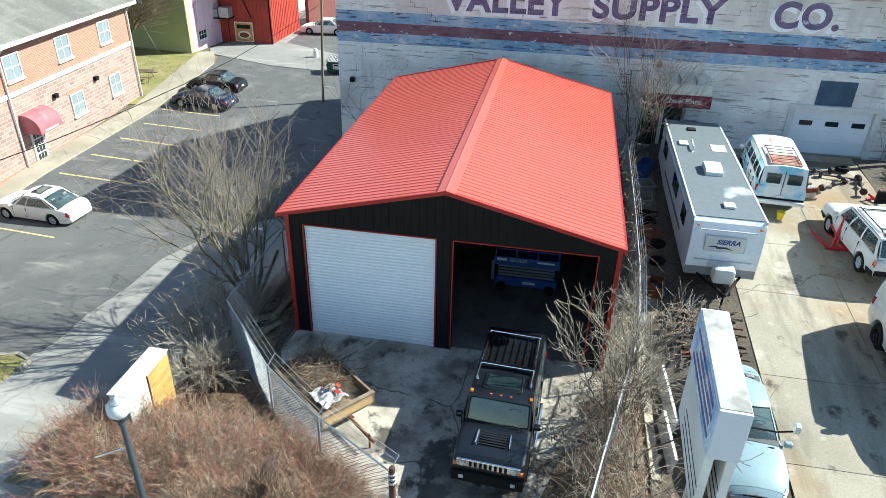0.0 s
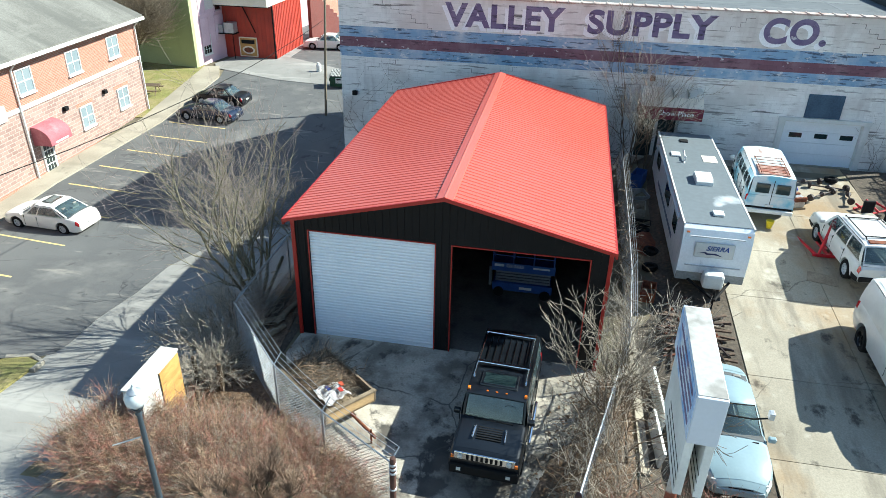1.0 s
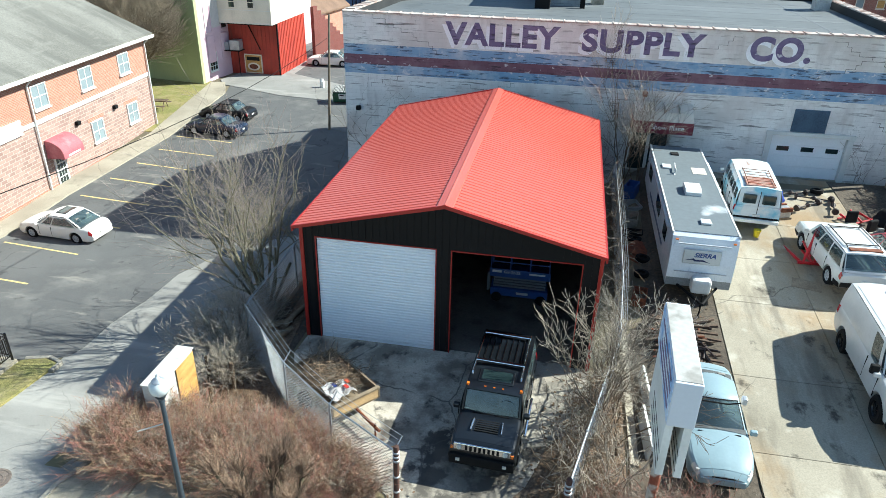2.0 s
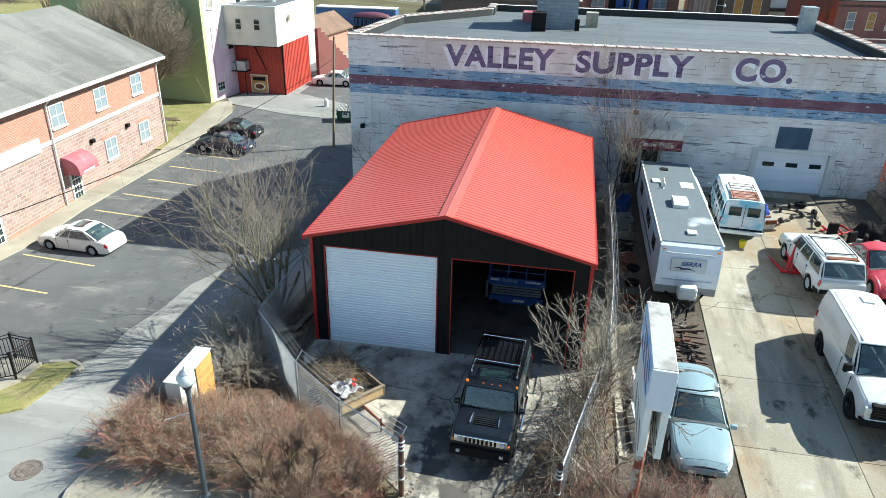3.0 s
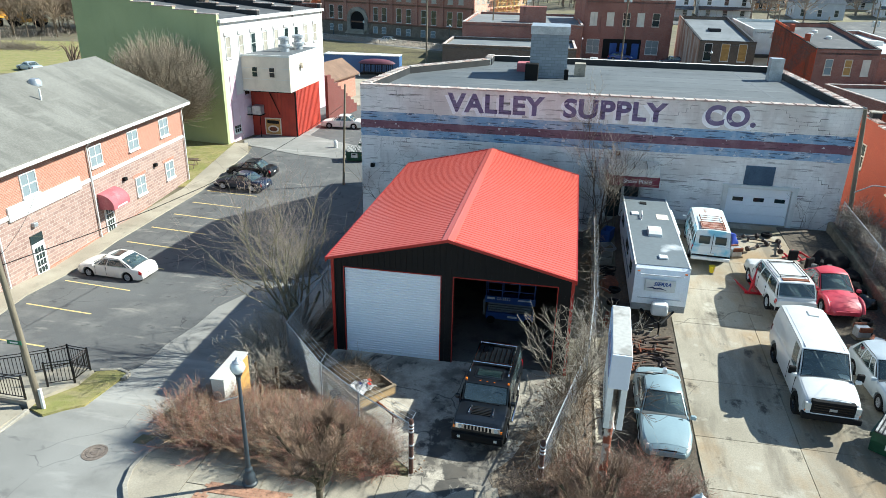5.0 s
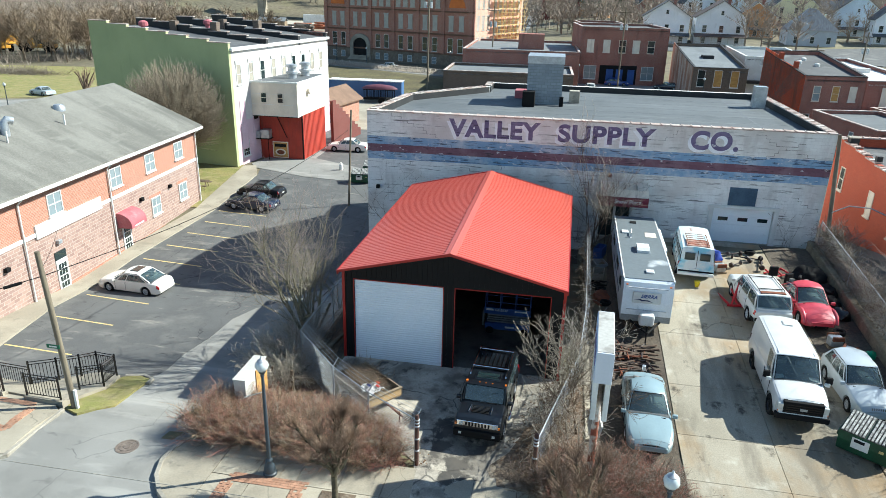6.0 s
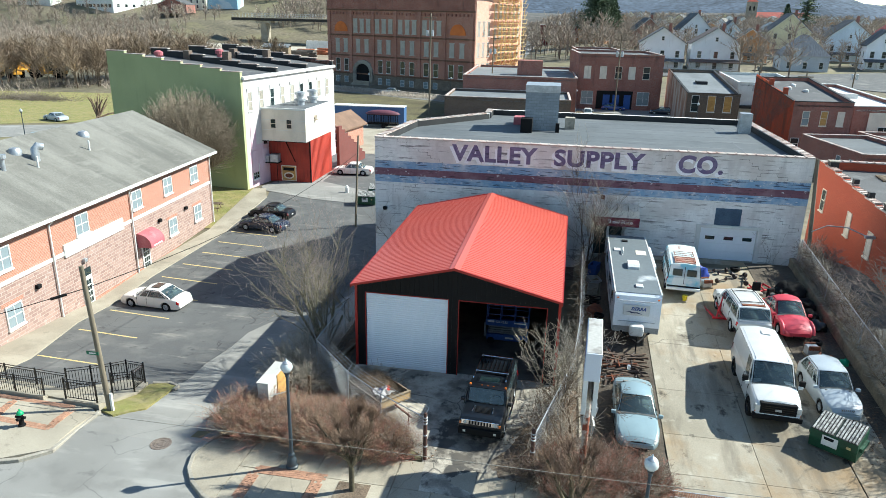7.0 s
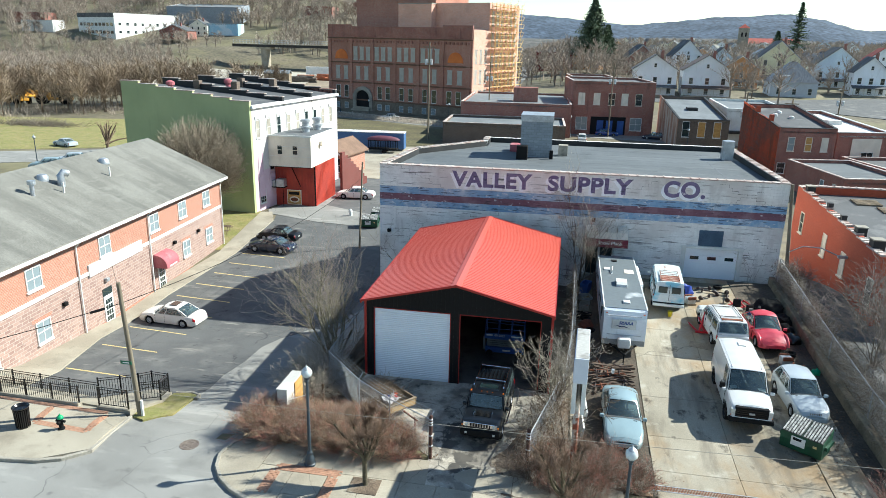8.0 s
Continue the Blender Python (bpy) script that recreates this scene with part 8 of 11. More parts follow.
# ---- the town behind ----
def gable_house(name, x, y, rz, w, d, h, rh, wall, roof, label, porch=True, z=None, chimney=True, hip=False):
    z = land(x, y) - 0.1 if z is None else z
    ob = thing(name, x, y, z, rz, label, "house")
    part("wall", boxes((0, 0, -0.5, w, d, h)), wall, ob)
    e = 0.45
    if not hip:
        bm = bmesh.new()
        prism(bm, [(0, h), (w, h), (w / 2, h + rh)], 0.02, d - 0.02)
        part("gable", bm, wall, ob)
        k = rh / (w / 2)
        bm = bmesh.new()
        prism(bm, [(-e, h - e * k), (w / 2, h + rh), (w + e, h - e * k), (w + e, h - e * k + 0.2), (w / 2, h + rh + 0.22), (-e, h - e * k + 0.2)], -e, d + e)
        part("roof", bm, roof, ob)
        for yy in (-e - 0.06, d + e):
            bm = bmesh.new()
            prism(bm, [(-e, h - e * k), (w / 2, h + rh), (w + e, h - e * k), (w + e, h - e * k - 0.28), (w / 2, h + rh - 0.3), (-e, h - e * k - 0.28)], yy, yy + 0.06)
            part("barge_board", bm, M["white"], ob)
    else:
        bm = bmesh.new()
        b = ring(bm, [(-e, -e, h), (w + e, -e, h), (w + e, d + e, h), (-e, d + e, h)])
        t = ring(bm, [(w * 0.42, d * 0.5, h + rh), (w * 0.58, d * 0.5, h + rh), (w * 0.58, d * 0.55, h + rh), (w * 0.42, d * 0.55, h + rh)])
        skin(bm, [b, t])
        part("roof", bm, roof, ob)
    F = faces(w, d)
    n = 3 if w > 9 else 2
    for fl in range(max(1, int(h / 3.0))):
        for k2 in range(n):
            window_at(ob, F["front"](w * (k2 + 0.5) / n + 0.2, 0.9 + fl * 3.2), 1.1, 1.9, "white", "glass_dark", "1x2", sill=False)
        for k2 in range(2):
            window_at(ob, F["left"](d * (k2 + 0.7) / 2.4, 0.9 + fl * 3.2), 1.1, 1.9, "white", "glass_dark", "1x2", sill=False)
    if rh > 2.5 and not hip:
        window_at(ob, F["front"](w / 2, h + 0.7), 0.7, 1.1, "white", "glass_dark", "1x2", sill=False)
    if porch:
        bm = bmesh.new()
        prism(bm, [(-2.7, 2.75), (0.0, 3.5), (0.0, 3.7), (-2.75, 2.92)], -0.3, w + 0.3, m=Matrix(((0, 1, 0, 0), (1, 0, 0, 0), (0, 0, 1, 0), (0, 0, 0, 1))))
        part("porch_roof", bm, roof, ob)
        part("porch_rail", boxes((0.1, -2.15, 1.25, w - 0.1, -2.07, 1.35), (0.1, -2.15, 0.7, w - 0.1, -2.07, 0.76), *[(0.2 + q * 0.45, -2.13, 0.7, 0.26 + q * 0.45, -2.09, 1.3) for q in range(int((w - 0.4) / 0.45))]), M["white"], ob)
        part("porch_floor", boxes((0, -2.2, -0.4, w, 0.0, 0.5)), M["concrete"], ob)
        for k2 in range(4):
            part("porch_column", boxes((0.1 + k2 * (w - 0.4) / 3, -2.2, 0.5, 0.3 + k2 * (w - 0.4) / 3, -2.0, 2.7)), M["white"], ob)
    if chimney:
        part("chimney", boxes((w * 0.62, d * 0.4, h, w * 0.62 + 0.9, d * 0.4 + 0.9, h + rh + 1.4)), M["brick_red"], ob)
    return ob


def mill():
    ob = thing("brick_mill", -57.9, 161.0, -2.0, -21.2, "large four-storey red brick mill with boarded windows and arched door", "mill")
    ob.matrix_basis = ob.matrix_basis @ T(-1.0, 0, 0) @ Matrix.Diagonal((1.085, 1, 1, 1))
    w, d, h = 42.9, 8.4, 22.2
    part("wall", boxes((0, 0, 3.0, w, d, h)), M["brick_fac"], ob)
    part("stone_base", boxes((-0.15, -0.15, -1.0, w + 0.15, d, 3.0)), mat("rough_stone", C(128, 116, 102), C(98, 90, 80), 0.95, scale=0.6, fine=3, fvar=0.25), ob, "rough grey stone basement")
    part("roof", boxes((0.5, 0.5, h, w - 0.5, d - 0.5, h + 0.1)), M["dark_roof"], ob)
    for a, b, t in ((0, 7.6, 0.9), (7.6, w - 8, 0.4), (w - 8, w, 0.9)):
        part("parapet", boxes((a, -0.25, h - 2.4, b, 0.4, h + t)), M["brick_red"], ob)
    for z in (2.9, 7.6, 12.9, 19.4):
        part("string_course", boxes((-0.2, -0.28, z, w + 0.1, 0.0, z + 0.35)), mat("brown_stone", C(112, 84, 68), None, 0.9), ob)
    for k in range(40):
        part("corbel", boxes((0.5 + k * 1.06, -0.3, 18.4, 0.95 + k * 1.06, 0.0, 19.0)), M["brick_red"], ob)
    for u in (0.4, 7.4, 14.2, 21.0, 27.9, 34.8, w - 0.9):
        part("pilaster", boxes((u - 0.45, -0.28, 3.0, u + 0.45, 0.0, 19.4)), M["brick_fac"], ob)
    board = mat("grey_boarding", C(176, 172, 162), C(156, 152, 144), 0.85, scale=1.0)
    bd = mesh_of("boarded_window", boxes((-0.62, -0.06, 0, 0.62, 0.05, 3.2), (-0.74, -0.06, 3.2, 0.74, 0.1, 3.45), (-0.74, -0.06, -0.2, 0.74, 0.14, 0)), board)
    F = faces(w, d)
    for u in (8.8, 10.8, 12.8, 15.5, 17.5, 19.5, 22.4, 24.4, 26.4, 29.3, 31.3, 33.3):
        part("boarded_window", bd, None, ob, m=F["front"](u, 13.9))
    for u in (3.0, 5.6, 9.6, 12.2, 16.2, 18.9, 23.1, 25.8, 29.9, 32.6, 36.9, 39.6):
        part("boarded_window", bd, None, ob, m=F["front"](u, 8.7))
    for u in (3.0, 5.7, 16.4, 18.9, 23.1, 25.8, 29.9, 32.6, 36.8, 39.4):
        window_at(ob, F["front"](u, 3.6), 1.25, 3.2, "white", "glass_dark", "1x2")
    for u in (16.4, 18.9, 23.1, 25.8, 29.9, 32.6, 3.0, 5.7):
        window_at(ob, F["front"](u, 0.6).copy() @ T(0, 0.15, 0), 1.1, 1.5, "white", "glass", "1x2", sill=False)
    for u in (4.2, 38.4):
        bm = bmesh.new()
        prism(bm, [(u + 2.1 * math.cos(t), 14.0 + 2.6 * math.sin(t)) for t in (k * math.pi / 14 for k in range(15))], -0.12, 0.0)
        part("arched_board", bm, mat("orange_board", C(206, 116, 54), C(186, 98, 46), 0.8), ob, "orange boarded arched window")
    bm = bmesh.new()
    for k in range(13):
        a = k * math.pi / 12
        box(bm, -0.5, -0.5, -0.4, 0.5, 0.3, 0.4, m=T(11.2 + 2.6 * math.cos(a), -0.1, 3.6 + 2.6 * math.sin(a), 0, -math.degrees(a), 0))
    for k in range(4):
        for s in (-2.6, 2.6):
            box(bm, 11.2 + s - 0.5, -0.6, k * 0.9, 11.2 + s + 0.5, 0.2, k * 0.9 + 0.85)
    part("stone_arch", bm, M["kerb"], ob, "rough stone entrance arch")
    bm = bmesh.new()
    prism(bm, [(9.2, 0)] + [(11.2 + 2.1 * math.cos(math.pi - t), 3.6 + 2.1 * math.sin(math.pi - t)) for t in (k * math.pi / 10 for k in range(11))] + [(13.2, 0)], -0.22, -0.16)
    part("entrance", bm, M["dark"], ob)
    for k in range(6):
        part("step", boxes((8.4, -0.6 - k * 0.35, -0.2, 14.0, -0.2 - k * 0.35, 1.2 - k * 0.2)), M["concrete"], ob)
    # right flank windows and yellow scaffold
    for fl in range(3):
        for k in range(3):
            part("boarded_window", bd, None, ob, m=F["right"](1.8 + k * 2.5, 4.0 + fl * 5.0))
    part("flank_wall", boxes((w, 0.3, 3.02, w + 0.05, 8.38, h - 0.1)), M["brick_pale"], ob, "pale limewashed brick flank")
    sc = mat("yellow_scaffold", C(214, 182, 124), C(196, 162, 104), 0.6)
    for k in range(8):
        bm = bmesh.new()
        for yy in (0.5, 1.7):
            tube(bm, (w + yy, 8.6 + k * 2.1, -1), (w + yy, 8.6 + k * 2.1, 29), 0.06, None, 5)
        for z in range(2, 29, 2):
            tube(bm, (w + 0.5, 8.6 + k * 2.1, z), (w + 1.7, 8.6 + k * 2.1, z), 0.07, None, 4)
            tube(bm, (w + 1.7, 8.6 + k * 2.1, z), (w + 1.7, 10.7 + k * 2.1, z + (2 if k % 2 else 0)), 0.05, None, 4)
        part("scaffold_frame", bm, sc, ob)
    for z in range(2, 29, 2):
        part("scaffold_deck", boxes((w + 0.5, 8.6, z, w + 1.7, 25.0, z + 0.07)), sc, ob, "yellow scaffold boards")
        part("guard_rail", boxes((w + 1.68, 8.6, z + 1.0, w + 1.72, 25.0, z + 1.08)), sc, ob)
    # taller rear blocks and stair tower
    part("rear_block", boxes((3.2, d + 0.02, -1, 27.8, 26.0, 34.0)), M["brick_fac"], ob, "tall windowless brick rear block")
    part("rear_block", boxes((27.8, d + 0.02, -1, w, 26.0, 28.9)), M["brick_pale"], ob, "tall windowless brick rear block")
    part("stair_tower", boxes((18.2, 6.0, h, 28.0, d, 28.6)), M["brick_pale"], ob, "paler brick stair tower")
    part("tower_cap", boxes((18.1, 5.9, 28.6, 28.1, d, 28.85)), M["kerb"], ob)
    for fl in range(5):
        for k in range(6):
            part("boarded_window", bd, None, ob, m=T(w, 10.4 + k * 2.6, 2.6 + fl * 5.2, 0, 0, -90))


M["maroon_wall"] = mat("dark_red_metal", C(118, 40, 42), C(100, 34, 36), 0.6)
mill()

# long low building behind the warehouse, red brick shops, stained dark house
lo = flat_building("low_workshop", -14.7, 100.8, 2.5, 23.6, 15.0, 4.1, "brick_brown", "grey_roof", "long low brown brick workshop with grey flat roof")
bk = flat_building("brick_store", -13.6, 116.0, 2.5, 23.4, 32.0, 6.9, "brick_red", "grey_roof", "red brick store with grey flat roof and penthouse")
part("penthouse", boxes((10.8, 9.0, 6.0, 16.2, 13.0, 9.6)), M["brick_red"], bk)
rb = flat_building("brick_shop", 9.9, 124.0, 6, 17.6, 20.0, 11.5, "brick_red", "dark_roof", "two-storey red brick shop with blue doors")
F = faces(17.6, 20)
for u in (1.9, 5.2, 8.4, 11.2, 14.2):
    window_at(rb, F["front"](u, 6.6), 1.3, 2.4, "offwhite", "offwhite" if u not in (8.4, 14.2) else "glass_dark", "1x2")
for u in (2.2, 14.0):
    window_at(rb, F["front"](u, 1.2), 2.4, 2.6, "white", "glass", "2x2")
part("shopfront", boxes((4.2, -0.06, 0.2, 11.8, 0.0, 4.0)), M["dark"], rb)
for u in (5.6, 7.6, 10.0):
    part("blue_door", boxes((u, -0.12, 0.2, u + 1.4, -0.05, 3.2)), M["blue_paint"], rb, "blue painted door")
dk = flat_building("dark_house", 29.9, 106.0, 3, 9.4, 22.0, 5.3, "brick_brown", "grey_roof", "dark brick house with yellow boarded windows", cope="tar", rise=2.4)
part("roof_hatch", boxes((3.6, 10.0, 5.4, 5.6, 12.0, 6.5)), M["tar"], dk)
F = faces(9.4, 22)
window_at(dk, F["front"](1.5, 2.4), 1.2, 2.5, "white", "glass_dark", "1x2")
for u in (4.4, 7.3):
    window_at(dk, F["front"](u, 2.4), 1.3, 2.5, "white", "ply", "none")
bm = bmesh.new()
prism(bm, [(0.2, -1), (22, -1), (22, 8.0), (15, 7.2), (15, 6.8), (7, 6.1), (7, 5.8), (0.2, 5.4)], -0.05, 0.0, m=Matrix(((0, 1, 0, 0), (1, 0, 0, 0), (0, 0, 1, 0), (0, 0, 0, 1))))
part("side_wall", bm, mat("rust_streaked_wall", C(150, 112, 92), C(186, 172, 158), 0.9, scale=0.5, stretch=(1, 1, 0.25), lo=0.42, hi=0.6, mix=1.0), dk)
wb = flat_building("white_store", 40.6, 116.0, 3, 12.0, 16.0, 7.4, "white", "grey_roof", "low white painted store with a dark awning", cope="white", rise=0.8)
part("awning", boxes((0.5, -1.6, 2.6, 6.5, 0.0, 3.1)), M["tar"], wb, "black awning")
window_at(wb, faces(12, 16)["front"](5.5, 4.0), 1.0, 1.2, "white", "glass_dark", "1x2")
rc = flat_building("brick_tenement", 40.4, 78.4, 9, 8.6, 14.5, 6.9, "brick_red", "dark_roof", "red brick house with rust-streaked orange flank", cope="tar", rise=2.0)
F = faces(8.6, 14.5)
for u, pm in ((2.0, "glass"), (4.6, "ply"), (7.0, "offwhite")):
    window_at(rc, F["front"](u, 4.0), 0.9, 1.7, "offwhite", pm, "1x2")
window_at(rc, F["front"](1.0, 1.0), 1.1, 1.3, "white", "glass_dark", "1x2")
part("air_conditioner", boxes((3.4, -0.5, 2.0, 4.3, 0.0, 2.6)), M["steel"], rc)
bm = bmesh.new()
prism(bm, [(0, -1), (14.5, -1), (14.5, 9.3), (9.0, 8.6), (9.0, 8.2), (4.0, 7.7), (4.0, 7.4), (0, 7.0)], -0.06, 0.0, m=T(0, 0, 0, 0, 0, 90))
part("flank_paint", bm, mat("streaked_orange_flank", C(236, 104, 66), C(150, 84, 56), 0.9, scale=0.9, stretch=(1, 1, 0.18), lo=0.48, hi=0.64, mix=0.9), rc, "orange painted flank with dark streaks")
for yy in (3.6, 8.8):
    part("flank_chimney", boxes((0.0, yy, 6.9, 0.55, yy + 0.6, 7.8 + yy * 0.14)), M["brick_or2"], rc)
for x, y in ((3.0, 9.0), (5.0, 7.5), (4.4, 10.8)):
    bm = bmesh.new()
    lathe(bm, [(0.4, 6.4 + y * 0.138), (0.4, 6.75 + y * 0.138), (0.2, 6.85 + y * 0.138)], 12, x, y)
    part("roof_cap", bm, M["white"], rc)
w2 = flat_building("white_roofed_shop", 49.8, 82.0, 12, 8.5, 20.0, 6.4, "brick_red", "white", "shop with a bright white roof and cream front", cope="white", rise=1.3)
part("cream_front", boxes((2.4, -0.08, 1.0, 7.0, 0.0, 5.6)), M["offwhite"], w2)
window_at(w2, faces(8.5, 16)["front"](5.0, 2.6).copy() @ T(0, 0.08, 0), 1.8, 1.1, "white", "glass_dark", "2x2")
part("skylight", boxes((3.6, 9.0, 6.3, 5.8, 10.6, 7.2)), M["white"], w2)
l1 = flat_building("low_brick_shed", 43.4, 59.0, 10, 9.0, 15.0, 3.7, "brick_red", "membrane", "low red brick shed with grey roof")
for u in (2.0, 5.0):
    window_at(l1, faces(9, 15)["left"](u, 1.2), 0.8, 1.4, "white", "glass", "1x2")
flat_building("tarred_shed", 53.0, 66.0, 12, 12.0, 14.0, 3.8, "brick_red", "dark_roof", "low brick shed with dark tar roof")

for o_, sy, sz in ((rc, 1.0, 1.14), (w2, 1.0, 1.12), (dk, 1.0, 1.12)):
    o_.matrix_basis = o_.matrix_basis @ Matrix.Diagonal((1, sy, sz, 1))

# orange painted building across the lane
ob = thing("orange_building", 28.5, 11.2, 0.0, 0.0, "orange painted brick building with flat grey roof", "building")
OL = 17.1
steps = [(k * OL / 9, 5.45 + k * 0.13) for k in range(10)]
wall = bmesh.new()
prism(wall, [(0, -1), (OL, -1)] + [p for (a, za), (b, zb_) in reversed(list(zip(steps, steps[1:]))) for p in ((b, za), (a, za))], 0, 0.35, m=T(0.35, 0, 0, 0, 0, 90))
part("side_wall", wall, M["brick_or2"], ob, "orange painted brick wall with stepped top")
part("front_wall", boxes((0.35, 0, -1, 17, 0.35, 5.3)), M["brick_red"], ob)
part("back_wall", boxes((0.35, OL - 0.35, -1, 17, OL, 6.5)), M["brick_or2"], ob)
part("end_wall", boxes((16.65, 0.35, -1, 17, OL - 0.35, 5.6)), M["brick_red"], ob)
bm = bmesh.new()
prism(bm, [(0.35, 4.9), (OL - 0.35, 5.9), (OL - 0.35, 5.7), (0.35, 4.7)], 0, 16.3, m=T(16.65, 0, 0, 0, 0, 90))
part("roof", bm, M["dark_roof"], ob, "dark grey flat roof")
cp = mesh_of("coping_tile", boxes((-0.06, 0, 0, 0.41, 0.55, 0.09), (-0.08, 0, 0, 0.43, 0.06, 0.13)), M["coping"])
for k in range(29):
    y = 0.1 + k * 0.58
    za = [z for a, z in steps if a <= y][-1]
    part("coping_tile", cp, None, ob, m=T(0, y, za))
for k in range(28):
    part("coping_tile", cp, None, ob, m=T(0.9 + k * 0.58, OL, 6.5, 0, 0, -90))
for y, w in ((2.0, 0.7), (4.6, 0.6), (7.4, 0.35), (10.2, 0.35), (15.2, 0.6)):
    za = [z for a, z in steps if a <= y][-1]
    part("stub_chimney", boxes((0.05, y - w / 2, za - 0.2, 0.05 + w, y + w / 2, za + 0.45)), M["tar"], ob)
    if w > 0.5:
        part("chimney_cap", boxes((0.0, y - w / 2 - 0.05, za + 0.45, 0.1 + w, y + w / 2 + 0.05, za + 0.52)), M["kerb"], ob)
for y, z in ((0.9, 2.2), (5.6, 2.45), (9.4, 2.75), (14.8, 3.1)):
    window_at(ob, T(0, y, z, 0, 0, 90), 0.7, 1.55, "offwhite", "glass_dark" if y < 2 or y > 12 else "offwhite", "1x2")
for x, y in ((4.4, 14.6), (5.6, 12.6), (6.6, 10.4), (7.6, 7.6), (8.4, 14.2)):
    zr_ = 4.9 + (y - 0.35) / (OL - 0.7)
    pl = bmesh.new()
    for k in range(6):
        box(pl, -0.95, -0.7 + k * 0.26, 0.03, 0.95, -0.56 + k * 0.26, 0.12)
    for k in (-0.8, 0, 0.8):
        box(pl, k - 0.06, -0.7, 0, k + 0.06, 0.74, 0.05)
    part("roof_pallet", pl, M["wood"] if x < 8 else M["dark"], ob, m=T(x, y, zr_, 3.4, 0, 0))

# houses on the rising ground
W_, CR, BR = mat("white_weatherboard", C(242, 244, 246), C(226, 229, 232), 0.6, scale=0.25, fvar=0.05, stain=(C(196, 196, 194), 0.6, 0.58, 0.72, 0.5, (2, 2, 0.4))), mat("cream_weatherboard", C(240, 234, 214), C(224, 216, 194), 0.7, scale=0.3), M["brick_red"]
GY = mat("grey_siding", C(186, 192, 198), C(168, 174, 182), 0.7, scale=0.3)
YW = mat("pale_yellow_siding", C(230, 224, 186), C(212, 206, 170), 0.7, scale=0.3)
BL = mat("pale_blue_siding", C(214, 228, 238), C(196, 212, 224), 0.7, scale=0.3)
OB = mat("orange_brown_siding", C(196, 142, 92), C(176, 124, 80), 0.8, scale=0.3)
DR = M["dark_roof"]
MR = mat("seamed_metal_roof", C(120, 124, 128), C(90, 94, 98), 0.4, 0.4, scale=1.0, stretch=(3, 0.1, 1))
for args in (("house", 28.6, 203, -4, 13.5, 14, 8.4, 4.4, W_, DR, "white weatherboard house with a gabled front and porch"),
             ("house", 44.2, 204, -4, 14.5, 14, 8.4, 4.6, W_, mat("brown_roof", C(104, 90, 84), None, 0.9), "white gabled house with brown roof and blue doors"),
             ("house", 62.0, 234, -8, 12, 12, 7.5, 4.2, OB, DR, "orange-brown house with dark roof"),
             ("house", 80.0, 262, -6, 15, 15, 10.0, 6.5, YW, DR, "large pale yellow house with steep dark roof"),
             ("house", 97.0, 252, -6, 17, 13, 8.0, 6.8, BL, DR, "pale blue house with grey dormer roof"),
             ("house", 100.5, 221, -10, 10, 12, 8.0, 4.6, W_, DR, "white house with porch and dark roof"),
             ("house", 113.0, 228, -12, 10, 12, 8.0, 4.6, W_, DR, "white corner house with porch"),
             ("house", 52.0, 292, 5, 13, 13, 9.0, 6.5, W_, DR, "white house with steep grey roof"),
             ("house", 34.0, 300, 8, 12, 12, 8.0, 5.0, BR, DR, "red brick house with dark roof"),
             ("house", 66.0, 284, -4, 10, 12, 8.0, 5.0, BL, DR, "pale blue house with steep roof"),
             ("house", 128.0, 290, -10, 14, 12, 8.5, 5.5, W_, mat("red_roof_tiles", C(168, 72, 60), None, 0.8), "white house with red roof"),
             ("house", 150.0, 320, -14, 14, 12, 8.5, 5.5, CR, DR, "cream house with dark roof"),
             ("house", 165.0, 270, -14, 12, 12, 8.5, 5.0, W_, DR, "white house on the slope")):
    nm, *rest = args
    gable_house(nm, *rest)
gh = gable_house("grey_house", 73.0, 212, -4, 14, 12, 4.6, 6.4, GY, MR, "grey house with pyramid seamed metal roof", porch=False, chimney=False, hip=True)
part("gable_dormer", boxes((3.0, -0.6, 4.6, 5.6, 2.0, 6.8)), GY, gh)
random.seed(77)
for k in range(64):
    y = random.uniform(330, 1000)
    x = random.uniform(-0.02, 0.42) * y + random.uniform(-20, 20)
    gable_house("distant_house", x, y, random.uniform(-30, 40), random.uniform(9, 15), random.uniform(9, 14), random.uniform(5.5, 8), random.uniform(3, 5), random.choice([W_, CR, BR, BL, YW, OB, W_]), random.choice([DR, DR, MR, M["shingle"]]), random.choice(["small distant house on the valley slope", "distant gabled house among bare trees"]), porch=False, chimney=False)
ch = thing("church", 164.0, 700.0, land(164, 700), -10, "pale stone church tower with red cap above the houses", "church")
part("tower", boxes((0, 0, -2, 9.5, 9.5, 23)), M["kerb"], ch)
bm = bmesh.new()
skin(bm, [ring(bm, [(-0.4, -0.4, 23), (9.9, -0.4, 23), (9.9, 9.9, 23), (-0.4, 9.9, 23)]), ring(bm, [(4.7, 4.7, 27), (4.8, 4.7, 27), (4.8, 4.8, 27), (4.7, 4.8, 27)])])
part("cap", bm, mat("red_cap", C(170, 80, 66), None, 0.8), ch)
part("nave", boxes((9.5, 2, -2, 55, 20, 9)), M["white"], ch)
bm = bmesh.new()
prism(bm, [(1.4, 9), (20.6, 9), (11, 14)], 9.5, 55, m=T(0, 0, 0, 0, 0, 0) @ Matrix(((0, 1, 0, 0), (1, 0, 0, 0), (0, 0, 1, 0), (0, 0, 0, 1))))
part("nave_roof", bm, mat("red_nave_roof", C(176, 92, 80), None, 0.8), ch)
